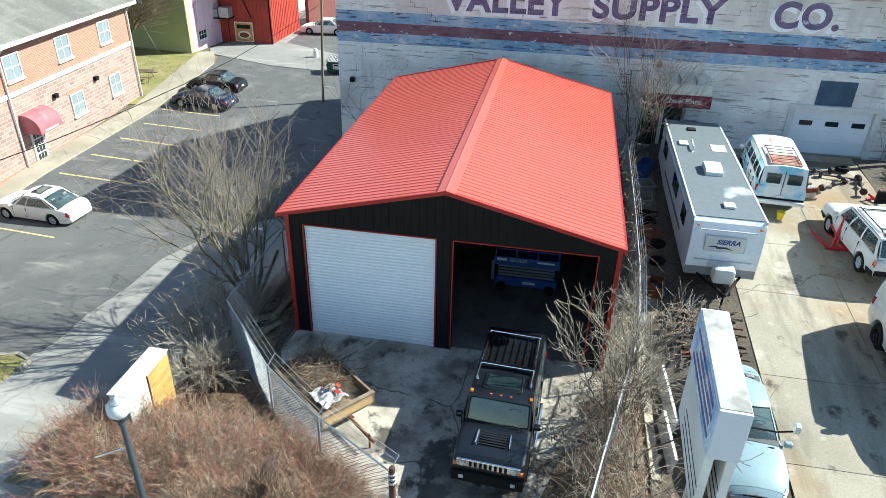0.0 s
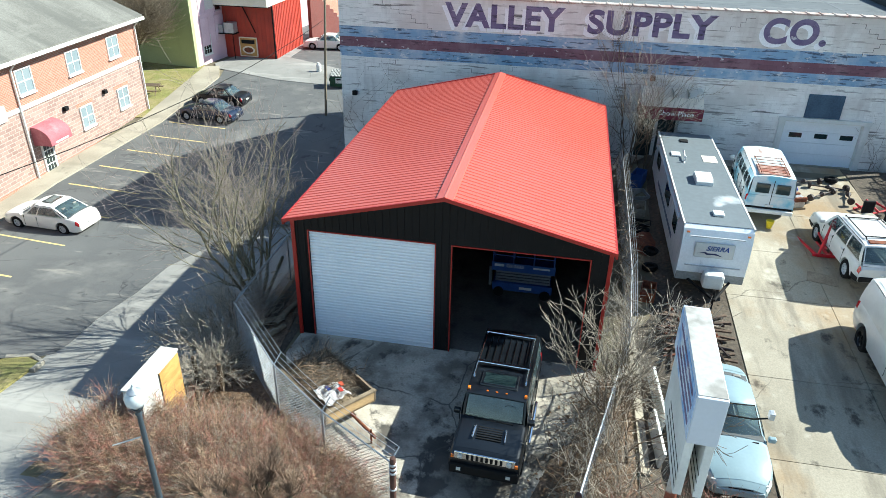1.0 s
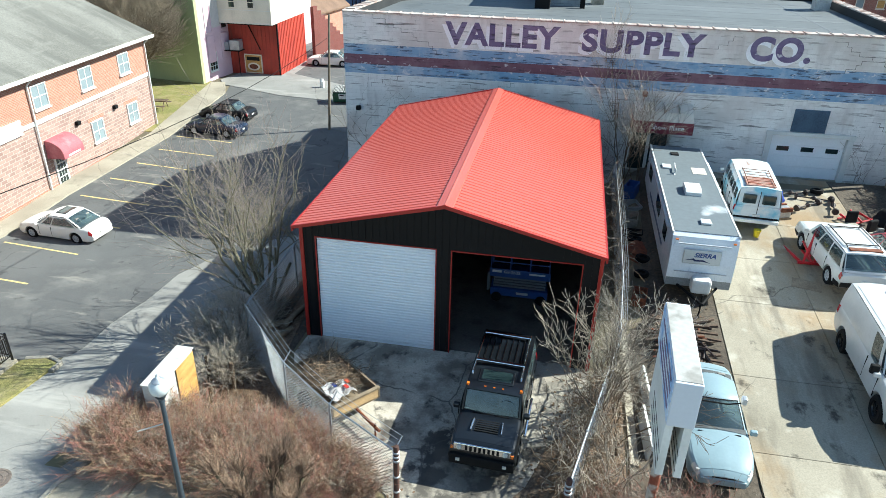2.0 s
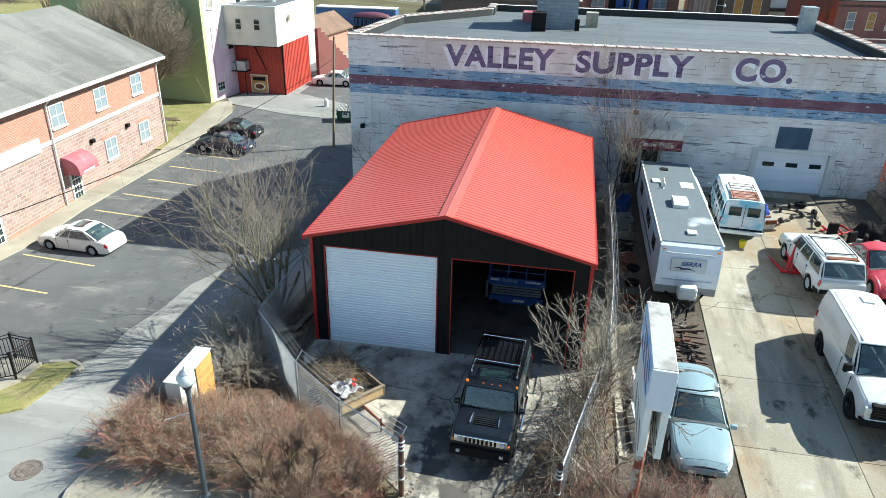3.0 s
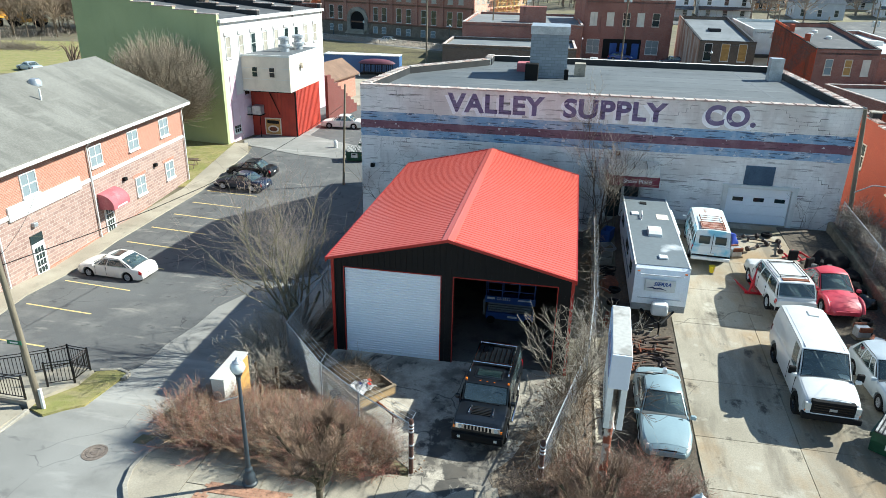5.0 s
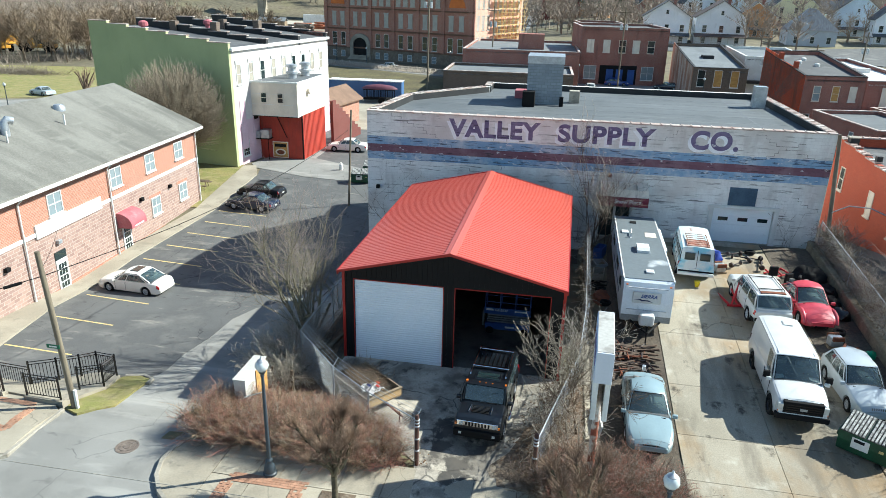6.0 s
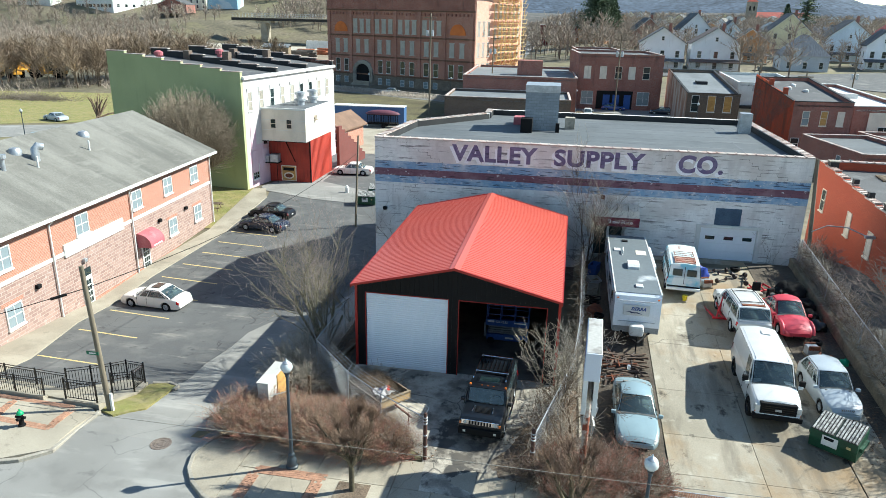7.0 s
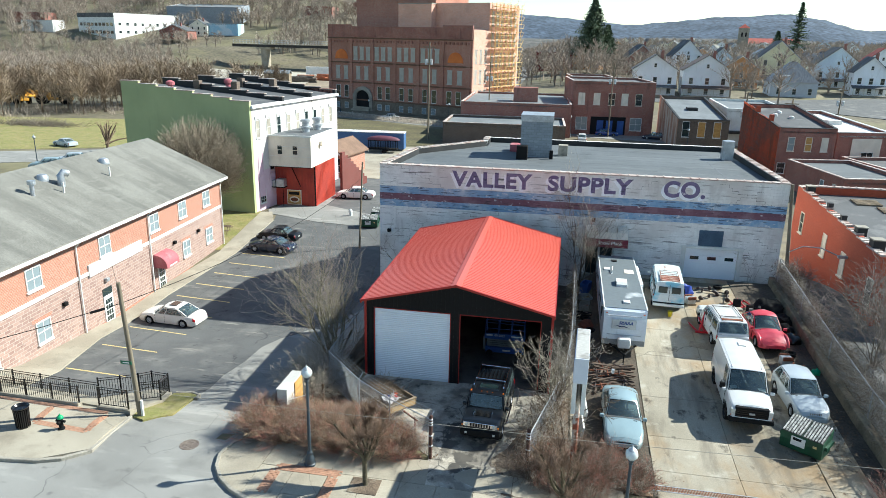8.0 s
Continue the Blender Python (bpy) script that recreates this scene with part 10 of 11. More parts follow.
def pollard(name, x, y, h, trunk, spread, label, seed, n=7, thick=1.0, dens=1.0, limb_m="trunk_moss", wide=0.75):
    rng = random.Random(seed)
    ob = thing(name, x, y, g(x, y) + 0.1, 0, label, "tree", "pollarded street trees")
    big, shoots = Wood(), Wood()
    tr = Vector((0, 0, trunk))
    big.seg(Vector((0, 0, -0.1)), tr * 0.2, 0.15 * thick, 0.115 * thick, 10)
    big.seg(tr * 0.2, tr, 0.115 * thick, 0.12 * thick, 10)
    for k in range(n):
        a = 2 * math.pi * k / n + rng.uniform(-0.3, 0.3)
        l = rng.uniform(0.15, wide)
        d = Vector((math.cos(a) * math.sin(l), math.sin(a) * math.sin(l), math.cos(l)))
        p, r = tr.copy(), 0.085 * thick
        for s in range(4):
            d = rot_about(d, Vector((rng.uniform(-1, 1), rng.uniform(-1, 1), 0.1)).normalized(), rng.gauss(0, 0.22))
            q = p + d * (h - trunk) * 0.185
            big.seg(p, q, r, r * 0.85, 6)
            r *= 0.85
            p = q
            if s > 0:
                m = int((24 if s == 3 else 13) * dens)
                big.seg(p - d * 0.05, p + d * 0.04, r * 1.5, r * 1.3, 6)
                for _ in range(m):
                    e = (d + Vector((rng.gauss(0, 0.55), rng.gauss(0, 0.55), rng.gauss(0.35, 0.4)))).normalized()
                    L_ = spread * rng.uniform(0.22, 0.6)
                    q1 = p + e * L_ * 0.5
                    e2 = (e + Vector((rng.gauss(0, 0.35), rng.gauss(0, 0.35), 0.25))).normalized()
                    q2 = q1 + e2 * L_ * 0.5
                    shoots.seg(p, q1, 0.009, 0.007, 3)
                    shoots.seg(q1, q2, 0.007, 0.004, 3)
                    for _ in range(2):
                        e3 = (e2 + Vector((rng.gauss(0, 0.5), rng.gauss(0, 0.5), 0.2))).normalized()
                        shoots.seg(q1, q1 + e3 * L_ * 0.3, 0.005, 0.003, 3)
    part("trunk", big.mesh("trunk", M[limb_m]), None, ob, "trunk with knuckled limbs")
    tagged(part("twig_mass", shoots.mesh("twig_mass", M["twig_shoot"]), None, ob), "tan bare shoots", kind="stuff")
    return ob


M["twig_shoot"] = mat("brown_shoots", C(136, 112, 92), C(98, 80, 68), 0.9, scale=1.5, fvar=0.3)
M["trunk_moss"] = mat("mossy_bark", C(98, 90, 70), C(64, 58, 46), 0.95, scale=3, fine=18, fvar=0.25, bump=0.4)
pollard("pollarded_tree", 2.25, -9.5, 3.7, 1.05, 1.35, "pollarded street tree with tan shoots in the pavement", 61, 11, 0.85, 2.6, wide=0.9)
pollard("pollarded_tree", 10.1, -9.4, 3.3, 0.8, 1.5, "low pollarded street tree by the yard entrance", 62, 9, 0.9, 1.8, wide=0.95)
pollard("pollarded_tree", -66.0, 70.6, 6.0, 1.5, 2.4, "dark pollarded tree by the side street", 63, 11, 1.9, 0.35, "bark3", 1.35)
single("tree_pit", boxes((1.65, -10.1, 0.05, 2.85, -9.1, 0.145)), M["trodden"], "square earth pit round the street tree", "tree pit", kind="structure")
# brambles over the wall by the lane, red shrub behind
for k, (x, y, h, l) in enumerate(((26.9, 6.0, 6.2, 0.6), (27.3, 3.4, 6.0, 0.65), (26.8, 0.8, 5.0, 0.65), (26.2, -2.4, 4.0, 0.65), (26.2, -5.5, 3.6, 0.7), (28.0, 7.6, 5.2, 0.55), (25.5, 15.2, 2.6, 0.6))):
    bare_tree("bare_thicket", x, y, "tangled grey bare thicket along the retaining wall", 9, h, 0.04, l, 3, 0.0, "bark_dim", "twig_mauve", 80 + k, 0.06, (4, 6), 0.6, 0.0085, category="shrub", group="thicket by the lane", first=0.6, wander=0.3)
for k, (x, y, h) in enumerate(((23.4, -6.5, 2.0), (22.9, -8.6, 1.8), (24.6, -8.5, 2.4))):
    shrub("red_shrub", x, y, "red-stemmed bare shrub by the drive", 160, h, 0.9, 0.7, 170 + k, ("twig_red", "bark"), 0.008, 4, base=0.6, group="drive shrubs")

# round-headed bare tree by the green building
def round_tree(x, y, rx, rz, cz, seed):
    """A dense ball of fine upright shoots on many rising limbs."""
    rng = random.Random(seed)
    ob = thing("round_tree", x, y, g(x, y), 0, "large round-headed bare tree by the green wall", "tree")
    big, fine = Wood(), Wood()
    big.seg(Vector((0, 0, -0.2)), Vector((0, 0, 1.2)), 0.34, 0.26, 10)
    for k in range(70):
        a, el = k * 2.39996, math.asin(min(0.99, -0.6 + 1.59 * (k + 0.5) / 70))
        end = Vector((math.cos(a) * math.cos(el) * rx, math.sin(a) * math.cos(el) * rx, math.sin(el) * rz)) * 0.58 + Vector((0, 0, cz))
        p = Vector((0, 0, rng.uniform(0.7, 1.3)))
        mid = p.lerp(end, 0.5) + Vector((rng.gauss(0, 0.2), rng.gauss(0, 0.2), 0.1))
        big.seg(p, mid, 0.09, 0.06, 5)
        big.seg(mid, end, 0.06, 0.04, 5)
        out = (end - Vector((0, 0, cz * 0.8))).normalized()
        for _ in range(84):
            edge = rng.uniform(0.92, 1.03)
            q = mid.lerp(end, rng.uniform(0.2, 1.0))
            d = (out * 0.8 + Vector((rng.gauss(0, 0.3), rng.gauss(0, 0.3), 0.55 + rng.gauss(0, 0.25)))).normalized()
            L_ = rx * rng.uniform(0.3, 0.5)
            for s in range(3):
                n = q + d * L_ / 3
                if (n.x / rx) ** 2 + (n.y / rx) ** 2 + ((n.z - cz) / rz) ** 2 > edge:
                    break
                fine.seg(q, n, 0.018 - 0.004 * s, 0.014 - 0.004 * s, 3)
                for _ in range(2):
                    e = (d + Vector((rng.gauss(0, 0.4), rng.gauss(0, 0.4), 0.2))).normalized()
                    fine.seg(n, n + e * L_ * rng.uniform(0.1, 0.2), 0.01, 0.005, 3)
                q = n
                d = (d + Vector((rng.gauss(0, 0.12), rng.gauss(0, 0.12), 0.1))).normalized()
    part("trunk", big.mesh("trunk", M["bark3"]), None, ob)
    tagged(part("twig_mass", fine.mesh("twig_mass", M["round_twig"]), None, ob), "dense fine brown twigs", kind="stuff")


M["round_twig"] = mat("grey_brown_twigs", C(142, 130, 112), C(108, 98, 84), 0.95, scale=0.8, fvar=0.3)
round_tree(-29.4, 35.1, 5.6, 5.4, 5.9, 71)


# far woods: a few bare tree shapes of slender tapering slivers, spread as one mesh
def sliver_tree(rng, n1, n2, w):
    v, f = [], []
    def sliver(p, q, r):
        d = q - p
        s = Vector((rng.uniform(-1, 1), rng.uniform(-1, 1), rng.uniform(-0.4, 0.4)))
        s = (s - d * (s.dot(d) / d.length_squared)).normalized() * r
        i = len(v)
        v.extend([tuple(p - s), tuple(p + s), tuple(q)])
        f.append((i, i + 1, i + 2))
    top = Vector((rng.gauss(0, 0.3), rng.gauss(0, 0.3), 7.0))
    for k in range(3):
        sliver(Vector((0, 0, -0.4)), top, w * 2.2)
    for k in range(n1):
        t = rng.uniform(0.2, 0.9)
        p = top * t
        a, e = rng.uniform(0, 6.28), rng.uniform(0.35, 1.2)
        d = Vector((math.cos(a) * math.cos(e), math.sin(a) * math.cos(e), math.sin(e)))
        L_ = rng.uniform(2.0, 3.6) * (1.15 - t * 0.7)
        q = p + d * L_
        sliver(p, q, w)
        for j in range(n2):
            b = p.lerp(q, rng.uniform(0.25, 1.0))
            e2 = (d + Vector((rng.gauss(0, 0.6), rng.gauss(0, 0.6), rng.gauss(0.3, 0.4)))).normalized()
            sliver(b, b + e2 * L_ * rng.uniform(0.3, 0.65), w * 0.6)
    return np.array(v), np.array(f)


def woods(name, places, label, mat_n, seed, h=(6, 10), n1=26, n2=6, w=0.07):
    protos = [sliver_tree(random.Random(seed + k), n1, n2, w) for k in range(5)]
    rng = random.Random(seed)
    vs, fs, off = [], [], 0
    for x, y, z in places:
        v, f = protos[rng.randrange(5)]
        s = rng.uniform(*h) / 8.0
        a = rng.uniform(0, 6.28)
        R = np.array([[math.cos(a), -math.sin(a), 0], [math.sin(a), math.cos(a), 0], [0, 0, 1]]) * s
        vs.append(v @ R.T + np.array([x, y, z]))
        fs.append(f + off)
        off += len(v)
    me = bpy.data.meshes.new(name)
    me.from_pydata(np.concatenate(vs).tolist(), [], np.concatenate(fs).tolist())
    me.materials.append(M[mat_n])
    tagged(new(name, me), label, "woods", kind="stuff")


rng = random.Random(9)
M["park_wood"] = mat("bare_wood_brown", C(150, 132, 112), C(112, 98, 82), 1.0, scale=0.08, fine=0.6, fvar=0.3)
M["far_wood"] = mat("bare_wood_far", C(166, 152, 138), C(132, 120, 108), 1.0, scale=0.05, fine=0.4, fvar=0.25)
pl = []
for k in range(95):
    t = rng.random() * 0.56
    x, y = -135 + 85 * t + rng.gauss(0, 5), 92 + 105 * t + rng.random() * 40
    pl.append((x, y, land(x, y)))
woods("park_woods", pl, "belt of bare trees beyond the grass field", "park_wood", 300, (9.5, 14), 64, 12, 0.05)
pl = []
for k in range(2600):
    x, y = rng.uniform(-660, -100), rng.uniform(372, 680)
    if -375 < x < -190 and 372 < y < 470 and rng.random() < 0.85 or -205 < x < -95 and y < 395:
        continue
    pl.append((x, y, land(x, y)))
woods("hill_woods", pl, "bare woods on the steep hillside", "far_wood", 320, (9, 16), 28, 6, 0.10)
pl = []
for k in range(1500):
    y = rng.uniform(225, 1200)
    x = rng.uniform(-0.06, 0.46) * y
    pl.append((x, y, land(x, y)))
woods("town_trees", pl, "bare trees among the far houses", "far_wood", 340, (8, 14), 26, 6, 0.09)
pl = [(x, y, land(x, y)) for x, y in ((2, 290), (8, 300), (14, 310), (-4, 300), (20, 300), (62, 196), (66, 205), (58, 198), (70, 190), (-70, 300), (-80, 290), (25, 180), (6, 250), (12, 262), (28, 270), (34, 262), (30, 285), (-2, 262), (3, 240), (22, 250), (40, 280), (12, 232), (18, 238))]
woods("street_trees", pl, "tall bare trees by the far road", "far_wood", 360, (12, 18), 46, 9, 0.06)
pl = []
for k in range(1500):
    x, y = rng.uniform(-480, -165), rng.uniform(215, 402)
    if x > -150 - 0.40 * (y - 200) - 3:
        continue
    pl.append((x, y, land(x, y)))
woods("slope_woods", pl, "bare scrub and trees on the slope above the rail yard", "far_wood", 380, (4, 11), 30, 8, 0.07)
# low brush under the woods and along the bank
shrubs_w = Wood()
for _ in range(1300):
    t = rng.random()
    x, y = -140 + 95 * t + rng.gauss(0, 6), 84 + 112 * t + rng.random() * 18
    p = Vector((x, y, land(x, y)))
    for s in range(2):
        d = Vector((rng.gauss(0, 0.6), rng.gauss(0, 0.6), 1)).normalized()
        shrubs_w.seg(p, p + d * rng.uniform(0.8, 2.4), 0.05, 0.02, 3)
tagged(new("brushwood", shrubs_w.mesh("brushwood", M["far_wood"])), "low brown brush below the trees", "brush", kind="stuff")


w = Wood()
for _ in range(3000):
    t = rng.random()
    x, y = -88 + 74 * t + rng.gauss(0, 0.5), 155.0 - 28.5 * t + rng.gauss(0, 0.8)
    p = Vector((x, y, -2.0))
    d = Vector((rng.gauss(0, 0.5), rng.gauss(0, 0.5), 1)).normalized()
    w.seg(p, p + d * rng.uniform(0.6, 1.6), 0.05, 0.02, 3)
tagged(new("bank_hedge", w.mesh("bank_hedge", M["bark2"])), "dry brown hedge along the street bank", "hedge", kind="stuff")


def conifer(name, x, y, h, label, seed, z=None, spread=0.56, dens=22):
    rng = random.Random(seed)
    ob = thing(name, x, y, land(x, y) if z is None else z, 0, label, "tree")
    bm = bmesh.new()
    tube(bm, (0, 0, -0.5), (0, 0, h), 0.5, 0.05, 8)
    part("trunk", bm, M["bark3"], ob)
    w = Wood()
    v, f = [], []
    n = int(h * dens * 2.2)
    for k in range(n):
        z = h * (0.18 + 0.82 * k / n)
        R = (h - z) * spread * rng.uniform(0.45, 1.15) + 0.4
        a = rng.uniform(0, 6.28)
        d = Vector((math.cos(a), math.sin(a), rng.uniform(-0.15, 0.25)))
        s = d.cross(Vector((0, 0, 1))).normalized()
        for j in range(14):
            t = (j + rng.random()) / 14
            c = Vector((0, 0, z)) + d * R * t
            ww = 0.85 * (1.2 - t) + 0.25
            e = s * rng.choice((-1, 1)) * ww + d * 0.5 * rng.random() + Vector((0, 0, rng.uniform(-0.25, 0.1)))
            u = Vector((0, 0, 1)).cross(e).normalized() * 0.22 + Vector((0, 0, -rng.uniform(0.1, 0.5)))
            i = len(v)
            v += [tuple(c - u), tuple(c + e), tuple(c + u)]
            f.append((i, i + 1, i + 2))
    me = bpy.data.meshes.new("needles")
    me.from_pydata(v, [], f)
    me.materials.append(M["needles"])
    part("crown", me, None, ob, "dark green needles")


M["needles"] = mat("dark_needles", C(84, 98, 74), C(58, 72, 54), 0.9, scale=0.3, fvar=0.3)
conifer("spruce_tree", 17.5, 300, 32, "tall dark spruce above the houses", 1, None, 0.5, 20)
conifer("spruce_tree", 24.0, 304, 21, "dark spruce beside a taller one", 2, None, 0.5, 14)
conifer("pine_tree", 138.0, 420, 36, "tall open pine above the roofs", 3, None, 0.36, 3.4)
conifer("pine_tree", 128.0, 424, 20, "small pine beside the tall one", 4, None, 0.42, 9)
# leaf litter and weeds
rng = random.Random(4)
v, f = [], []
def litter(cx, cy, sx, sy, n, dz):
    for _ in range(n):
        x, y = rng.gauss(cx, sx), rng.gauss(cy, sy)
        z = g(x, y) + dz + rng.random() * 0.02
        a, s = rng.uniform(0, 6.28), rng.uniform(0.03, 0.07)
        i = len(v)
        dx, dy = math.cos(a) * s, math.sin(a) * s
        v.extend([(x - dx, y - dy, z), (x + dy * 0.6, y - dx * 0.6, z + 0.015), (x + dx, y + dy, z + rng.random() * 0.03), (x - dy * 0.6, y + dx * 0.6, z)])
        f.append((i, i + 1, i + 2, i + 3))
for c in ((-1.5, -4.2, 1.1, 0.7, 900, 0.06), (1.0, -5.8, 1.2, 0.5, 700, 0.06), (3.2, -7.0, 0.6, 0.25, 250, 0.1), (9.2, -3.2, 0.5, 1.6, 900, 0.04), (8.7, -5.6, 0.5, 0.8, 500, 0.03), (-1.6, 2.0, 0.5, 3.0, 700, 0.0), (12.0, 8.0, 0.9, 4.0, 500, 0.02), (22.8, 2.0, 0.6, 5.0, 900, 0.02), (11.8, -6.4, 1.0, 0.5, 500, 0.06)):
    litter(*c)
me = bpy.data.meshes.new("fallen_leaves")
me.from_pydata(v, [], f)
me.materials.append(M["fallen_leaf"])
tagged(new("fallen_leaves", me), "scattered fallen brown leaves", "leaves", kind="stuff")


# ---- clutter in the yard ----
random.seed(31)
M["old_timber"] = mat("dark_old_timber", C(96, 78, 64), C(58, 48, 42), 0.9, scale=2, fvar=0.3)
M["greasy"] = mat("greasy_rust", C(64, 48, 42), C(40, 36, 36), 0.6, scale=5, fvar=0.3)
# heap of old timber and bars behind the pale blue saloon
bars = {}
for k in range(96):
    l = random.uniform(0.6, 1.7)
    x, y = random.uniform(11.7, 13.2), random.uniform(0.9, 3.1)
    z = g(x, y) + 0.05 + 0.32 * random.random() * (1 - abs(y - 2.1) / 1.6)
    a = random.choice((random.gauss(0, 14), random.gauss(90, 18), random.gauss(8, 25)))
    rusty = k % 2 == 0
    bm = boxes((-l / 2, -0.05, -0.03, l / 2, 0.05, 0.03)) if not rusty else tube(bmesh.new(), (-l / 2, 0, 0), (l / 2, 0, 0), 0.035, None, 6)
    single("iron_bar" if rusty else "timber", bm, (M["greasy"] if k % 6 else M["rust"]) if rusty else (M["old_timber"] if k % 4 else M["wood"]), "rusty iron bar in the scrap heap" if rusty else "weathered timber in the scrap heap", "scrap", "scrap heap", m=T(x, y, z + 0.03, random.uniform(-6, 6), random.uniform(-7, 7), a))


def engine(x, y, label, rz=0, mt="steel"):
    ob = thing("engine_block", x, y, g(x, y), rz, label, "engine")
    part("block", boxes((-0.3, -0.22, 0.1, 0.3, 0.22, 0.55), bevel=0.04), M[mt], ob)
    for s in (-1, 1):
        part("manifold", boxes((-0.28, s * 0.25 - 0.06, 0.4, 0.28, s * 0.25 + 0.06, 0.62), bevel=0.03), M["rust"], ob)
    bm = bmesh.new()
    lathe(bm, [(0.18, 0.0), (0.18, 0.05), (0.04, 0.06)], 12, m=T(0.32, 0, 0.3, 0, 90))
    part("flywheel", bm, M["black"], ob)
    part("skid", boxes((-0.35, -0.25, 0.0, 0.35, 0.25, 0.1)), M["wood"], ob)


engine(18.0, 12.2, "greasy old engine block on timber", 20)
engine(22.4, 4.2, "dismantled engine block beside the wall", 60)
engine(22.1, 5.2, "grey gearbox casing by the red coupe", 10)
M["cardboard"] = mat("grey_cardboard", C(150, 136, 116), C(128, 114, 96), 0.9, scale=2)
# red shop crane beside the off-roader
sc = thing("engine_hoist", 18.1, 8.15, g(18.1, 8.15), 0, "red folding engine hoist leaning beside the off-roader", "hoist")
red = mat("hoist_red", C(196, 26, 38), C(160, 20, 28), 0.45)
for xa, xb, yb in ((-0.2, -0.55, 1.5), (0.3, 0.12, 1.25)):
    bm = bmesh.new()
    tube(bm, (xa, 0, 0.11), (xb, yb, 0.09), 0.065, None, 6)
    part("leg", bm, red, sc)
bm = bmesh.new()
tube(bm, (-0.35, 0, 0.12), (0.5, 0, 0.12), 0.07, None, 6)
part("base_bar", bm, red, sc)
for xa in (-0.14, 0.32):
    bm = bmesh.new()
    tube(bm, (xa, 0.02, 0.12), (0.26, 0.55, 1.55), 0.055, None, 6)
    part("mast", bm, red, sc)
bm = bmesh.new()
tube(bm, (0.26, 0.6, 1.58), (0.02, 0.2, 0.5), 0.06, None, 6)
part("boom", bm, red, sc)
bm = bmesh.new()
tube(bm, (0.08, 0.02, 0.4), (-0.1, 0.75, 0.75), 0.045, None, 6)
part("ram", bm, red, sc)
single("cardboard_sheet", boxes((-0.55, -0.35, 0, 0.55, 0.35, 0.015)), M["cardboard"], "flattened cardboard under the off-roader", "cardboard", m=T(17.75, 6.6, g(17.75, 6.6) + 0.03, 4, 0, -15))
# blue tarpaulin bundle, black tarpaulin heap
def lump(name, x, y, sx, sy, sz, material, label, seed, category="tarpaulin"):
    rng = random.Random(seed)
    bm = bmesh.new()
    bmesh.ops.create_icosphere(bm, subdivisions=3, radius=1)
    for v in bm.verts:
        n = noise.noise(v.co * 1.7 + Vector((seed, 0, 0))) * 0.35 + noise.noise(v.co * 4.5) * 0.12
        v.co = v.co * (1 + n)
        v.co = Vector((v.co.x * sx, v.co.y * sy, max(v.co.z, -0.15) * sz + 0.12 * sz))
    single(name, bm, material, label, category, m=T(x, y, g(x, y)), smooth=35)


lump("blue_tarpaulin", 17.9, 14.0, 0.55, 0.45, 0.6, mat("blue_tarp", C(34, 62, 150), C(28, 48, 120), 0.5), "crumpled blue tarpaulin over a crate", 2)
lump("black_tarpaulin", 23.0, 12.6, 0.9, 0.8, 0.55, M["black"], "black tarpaulin heap by the wall", 5)
lump("rubbish_bag", 23.3, 10.6, 0.5, 0.5, 0.5, M["black"], "black rubbish bag against the wall", 7, "bag")
lump("rubbish_bag", 23.2, 9.5, 0.45, 0.6, 0.4, M["black"], "slumped black rubbish bag", 8, "bag")
lump("rubbish_bag", 23.3, 8.2, 0.5, 0.5, 0.45, M["black_gloss"], "shiny black rubbish bag", 9, "bag")
lump("green_bag", 23.5, 4.6, 0.22, 0.22, 0.3, mat("green_plastic", C(20, 160, 110), None, 0.5), "small green plastic bag", 10, "bag")
# car parts: axles, red subframe, seats, wheels
for k, (x, y, a) in enumerate(((18.9, 14.6, 15), (19.9, 14.2, -10), (19.4, 13.4, 40), (20.6, 13.6, 80))):
    ob = thing("rusty_axle", x, y, g(x, y) + 0.12, a, "rusty axle lying on the concrete", "axle", "car parts")
    bm = bmesh.new()
    path_tube(bm, [(-0.8, 0, 0.05), (-0.15, 0, 0.05), (0, 0, 0.07), (0.15, 0, 0.05), (0.8, 0, 0.05)], [0.03, 0.04, 0.12, 0.04, 0.03], 8)
    part("beam", bm, M["greasy"], ob)
    for s in (-0.8, 0.8):
        bm = bmesh.new()
        lathe(bm, [(0.15, -0.05), (0.16, 0.05), (0.05, 0.06)], 12, m=T(s, 0, 0.06, 0, 90))
        part("hub", bm, M["greasy"], ob)
ob = thing("red_subframe", 21.2, 12.4, g(21.2, 12.4), 25, "red steel subframe on the concrete", "car part")
for a, b in (((-0.6, -0.35, 0.1), (0.6, -0.35, 0.25)), ((-0.6, 0.35, 0.1), (0.6, 0.35, 0.25)), ((-0.5, -0.4, 0.15), (-0.5, 0.4, 0.3)), ((0.5, -0.4, 0.25), (0.5, 0.4, 0.3)), ((0, -0.4, 0.2), (0, 0.4, 0.45))):
    bm = bmesh.new()
    tube(bm, a, b, 0.05, None, 6)
    part("tube", bm, red, ob)
for x, y, a in ((21.6, 11.0, 30), (22.2, 10.9, 70), (20.9, 11.7, 10)):
    ob = thing("car_seat", x, y, g(x, y), a, "discarded grey car seat", "seat", "discarded seats")
    part("cushion", boxes((-0.25, -0.25, 0.08, 0.25, 0.25, 0.26), bevel=0.06), M["kerb"], ob)
    part("backrest", boxes((-0.25, 0.18, 0.2, 0.25, 0.34, 0.8), bevel=0.06), M["dark"], ob)
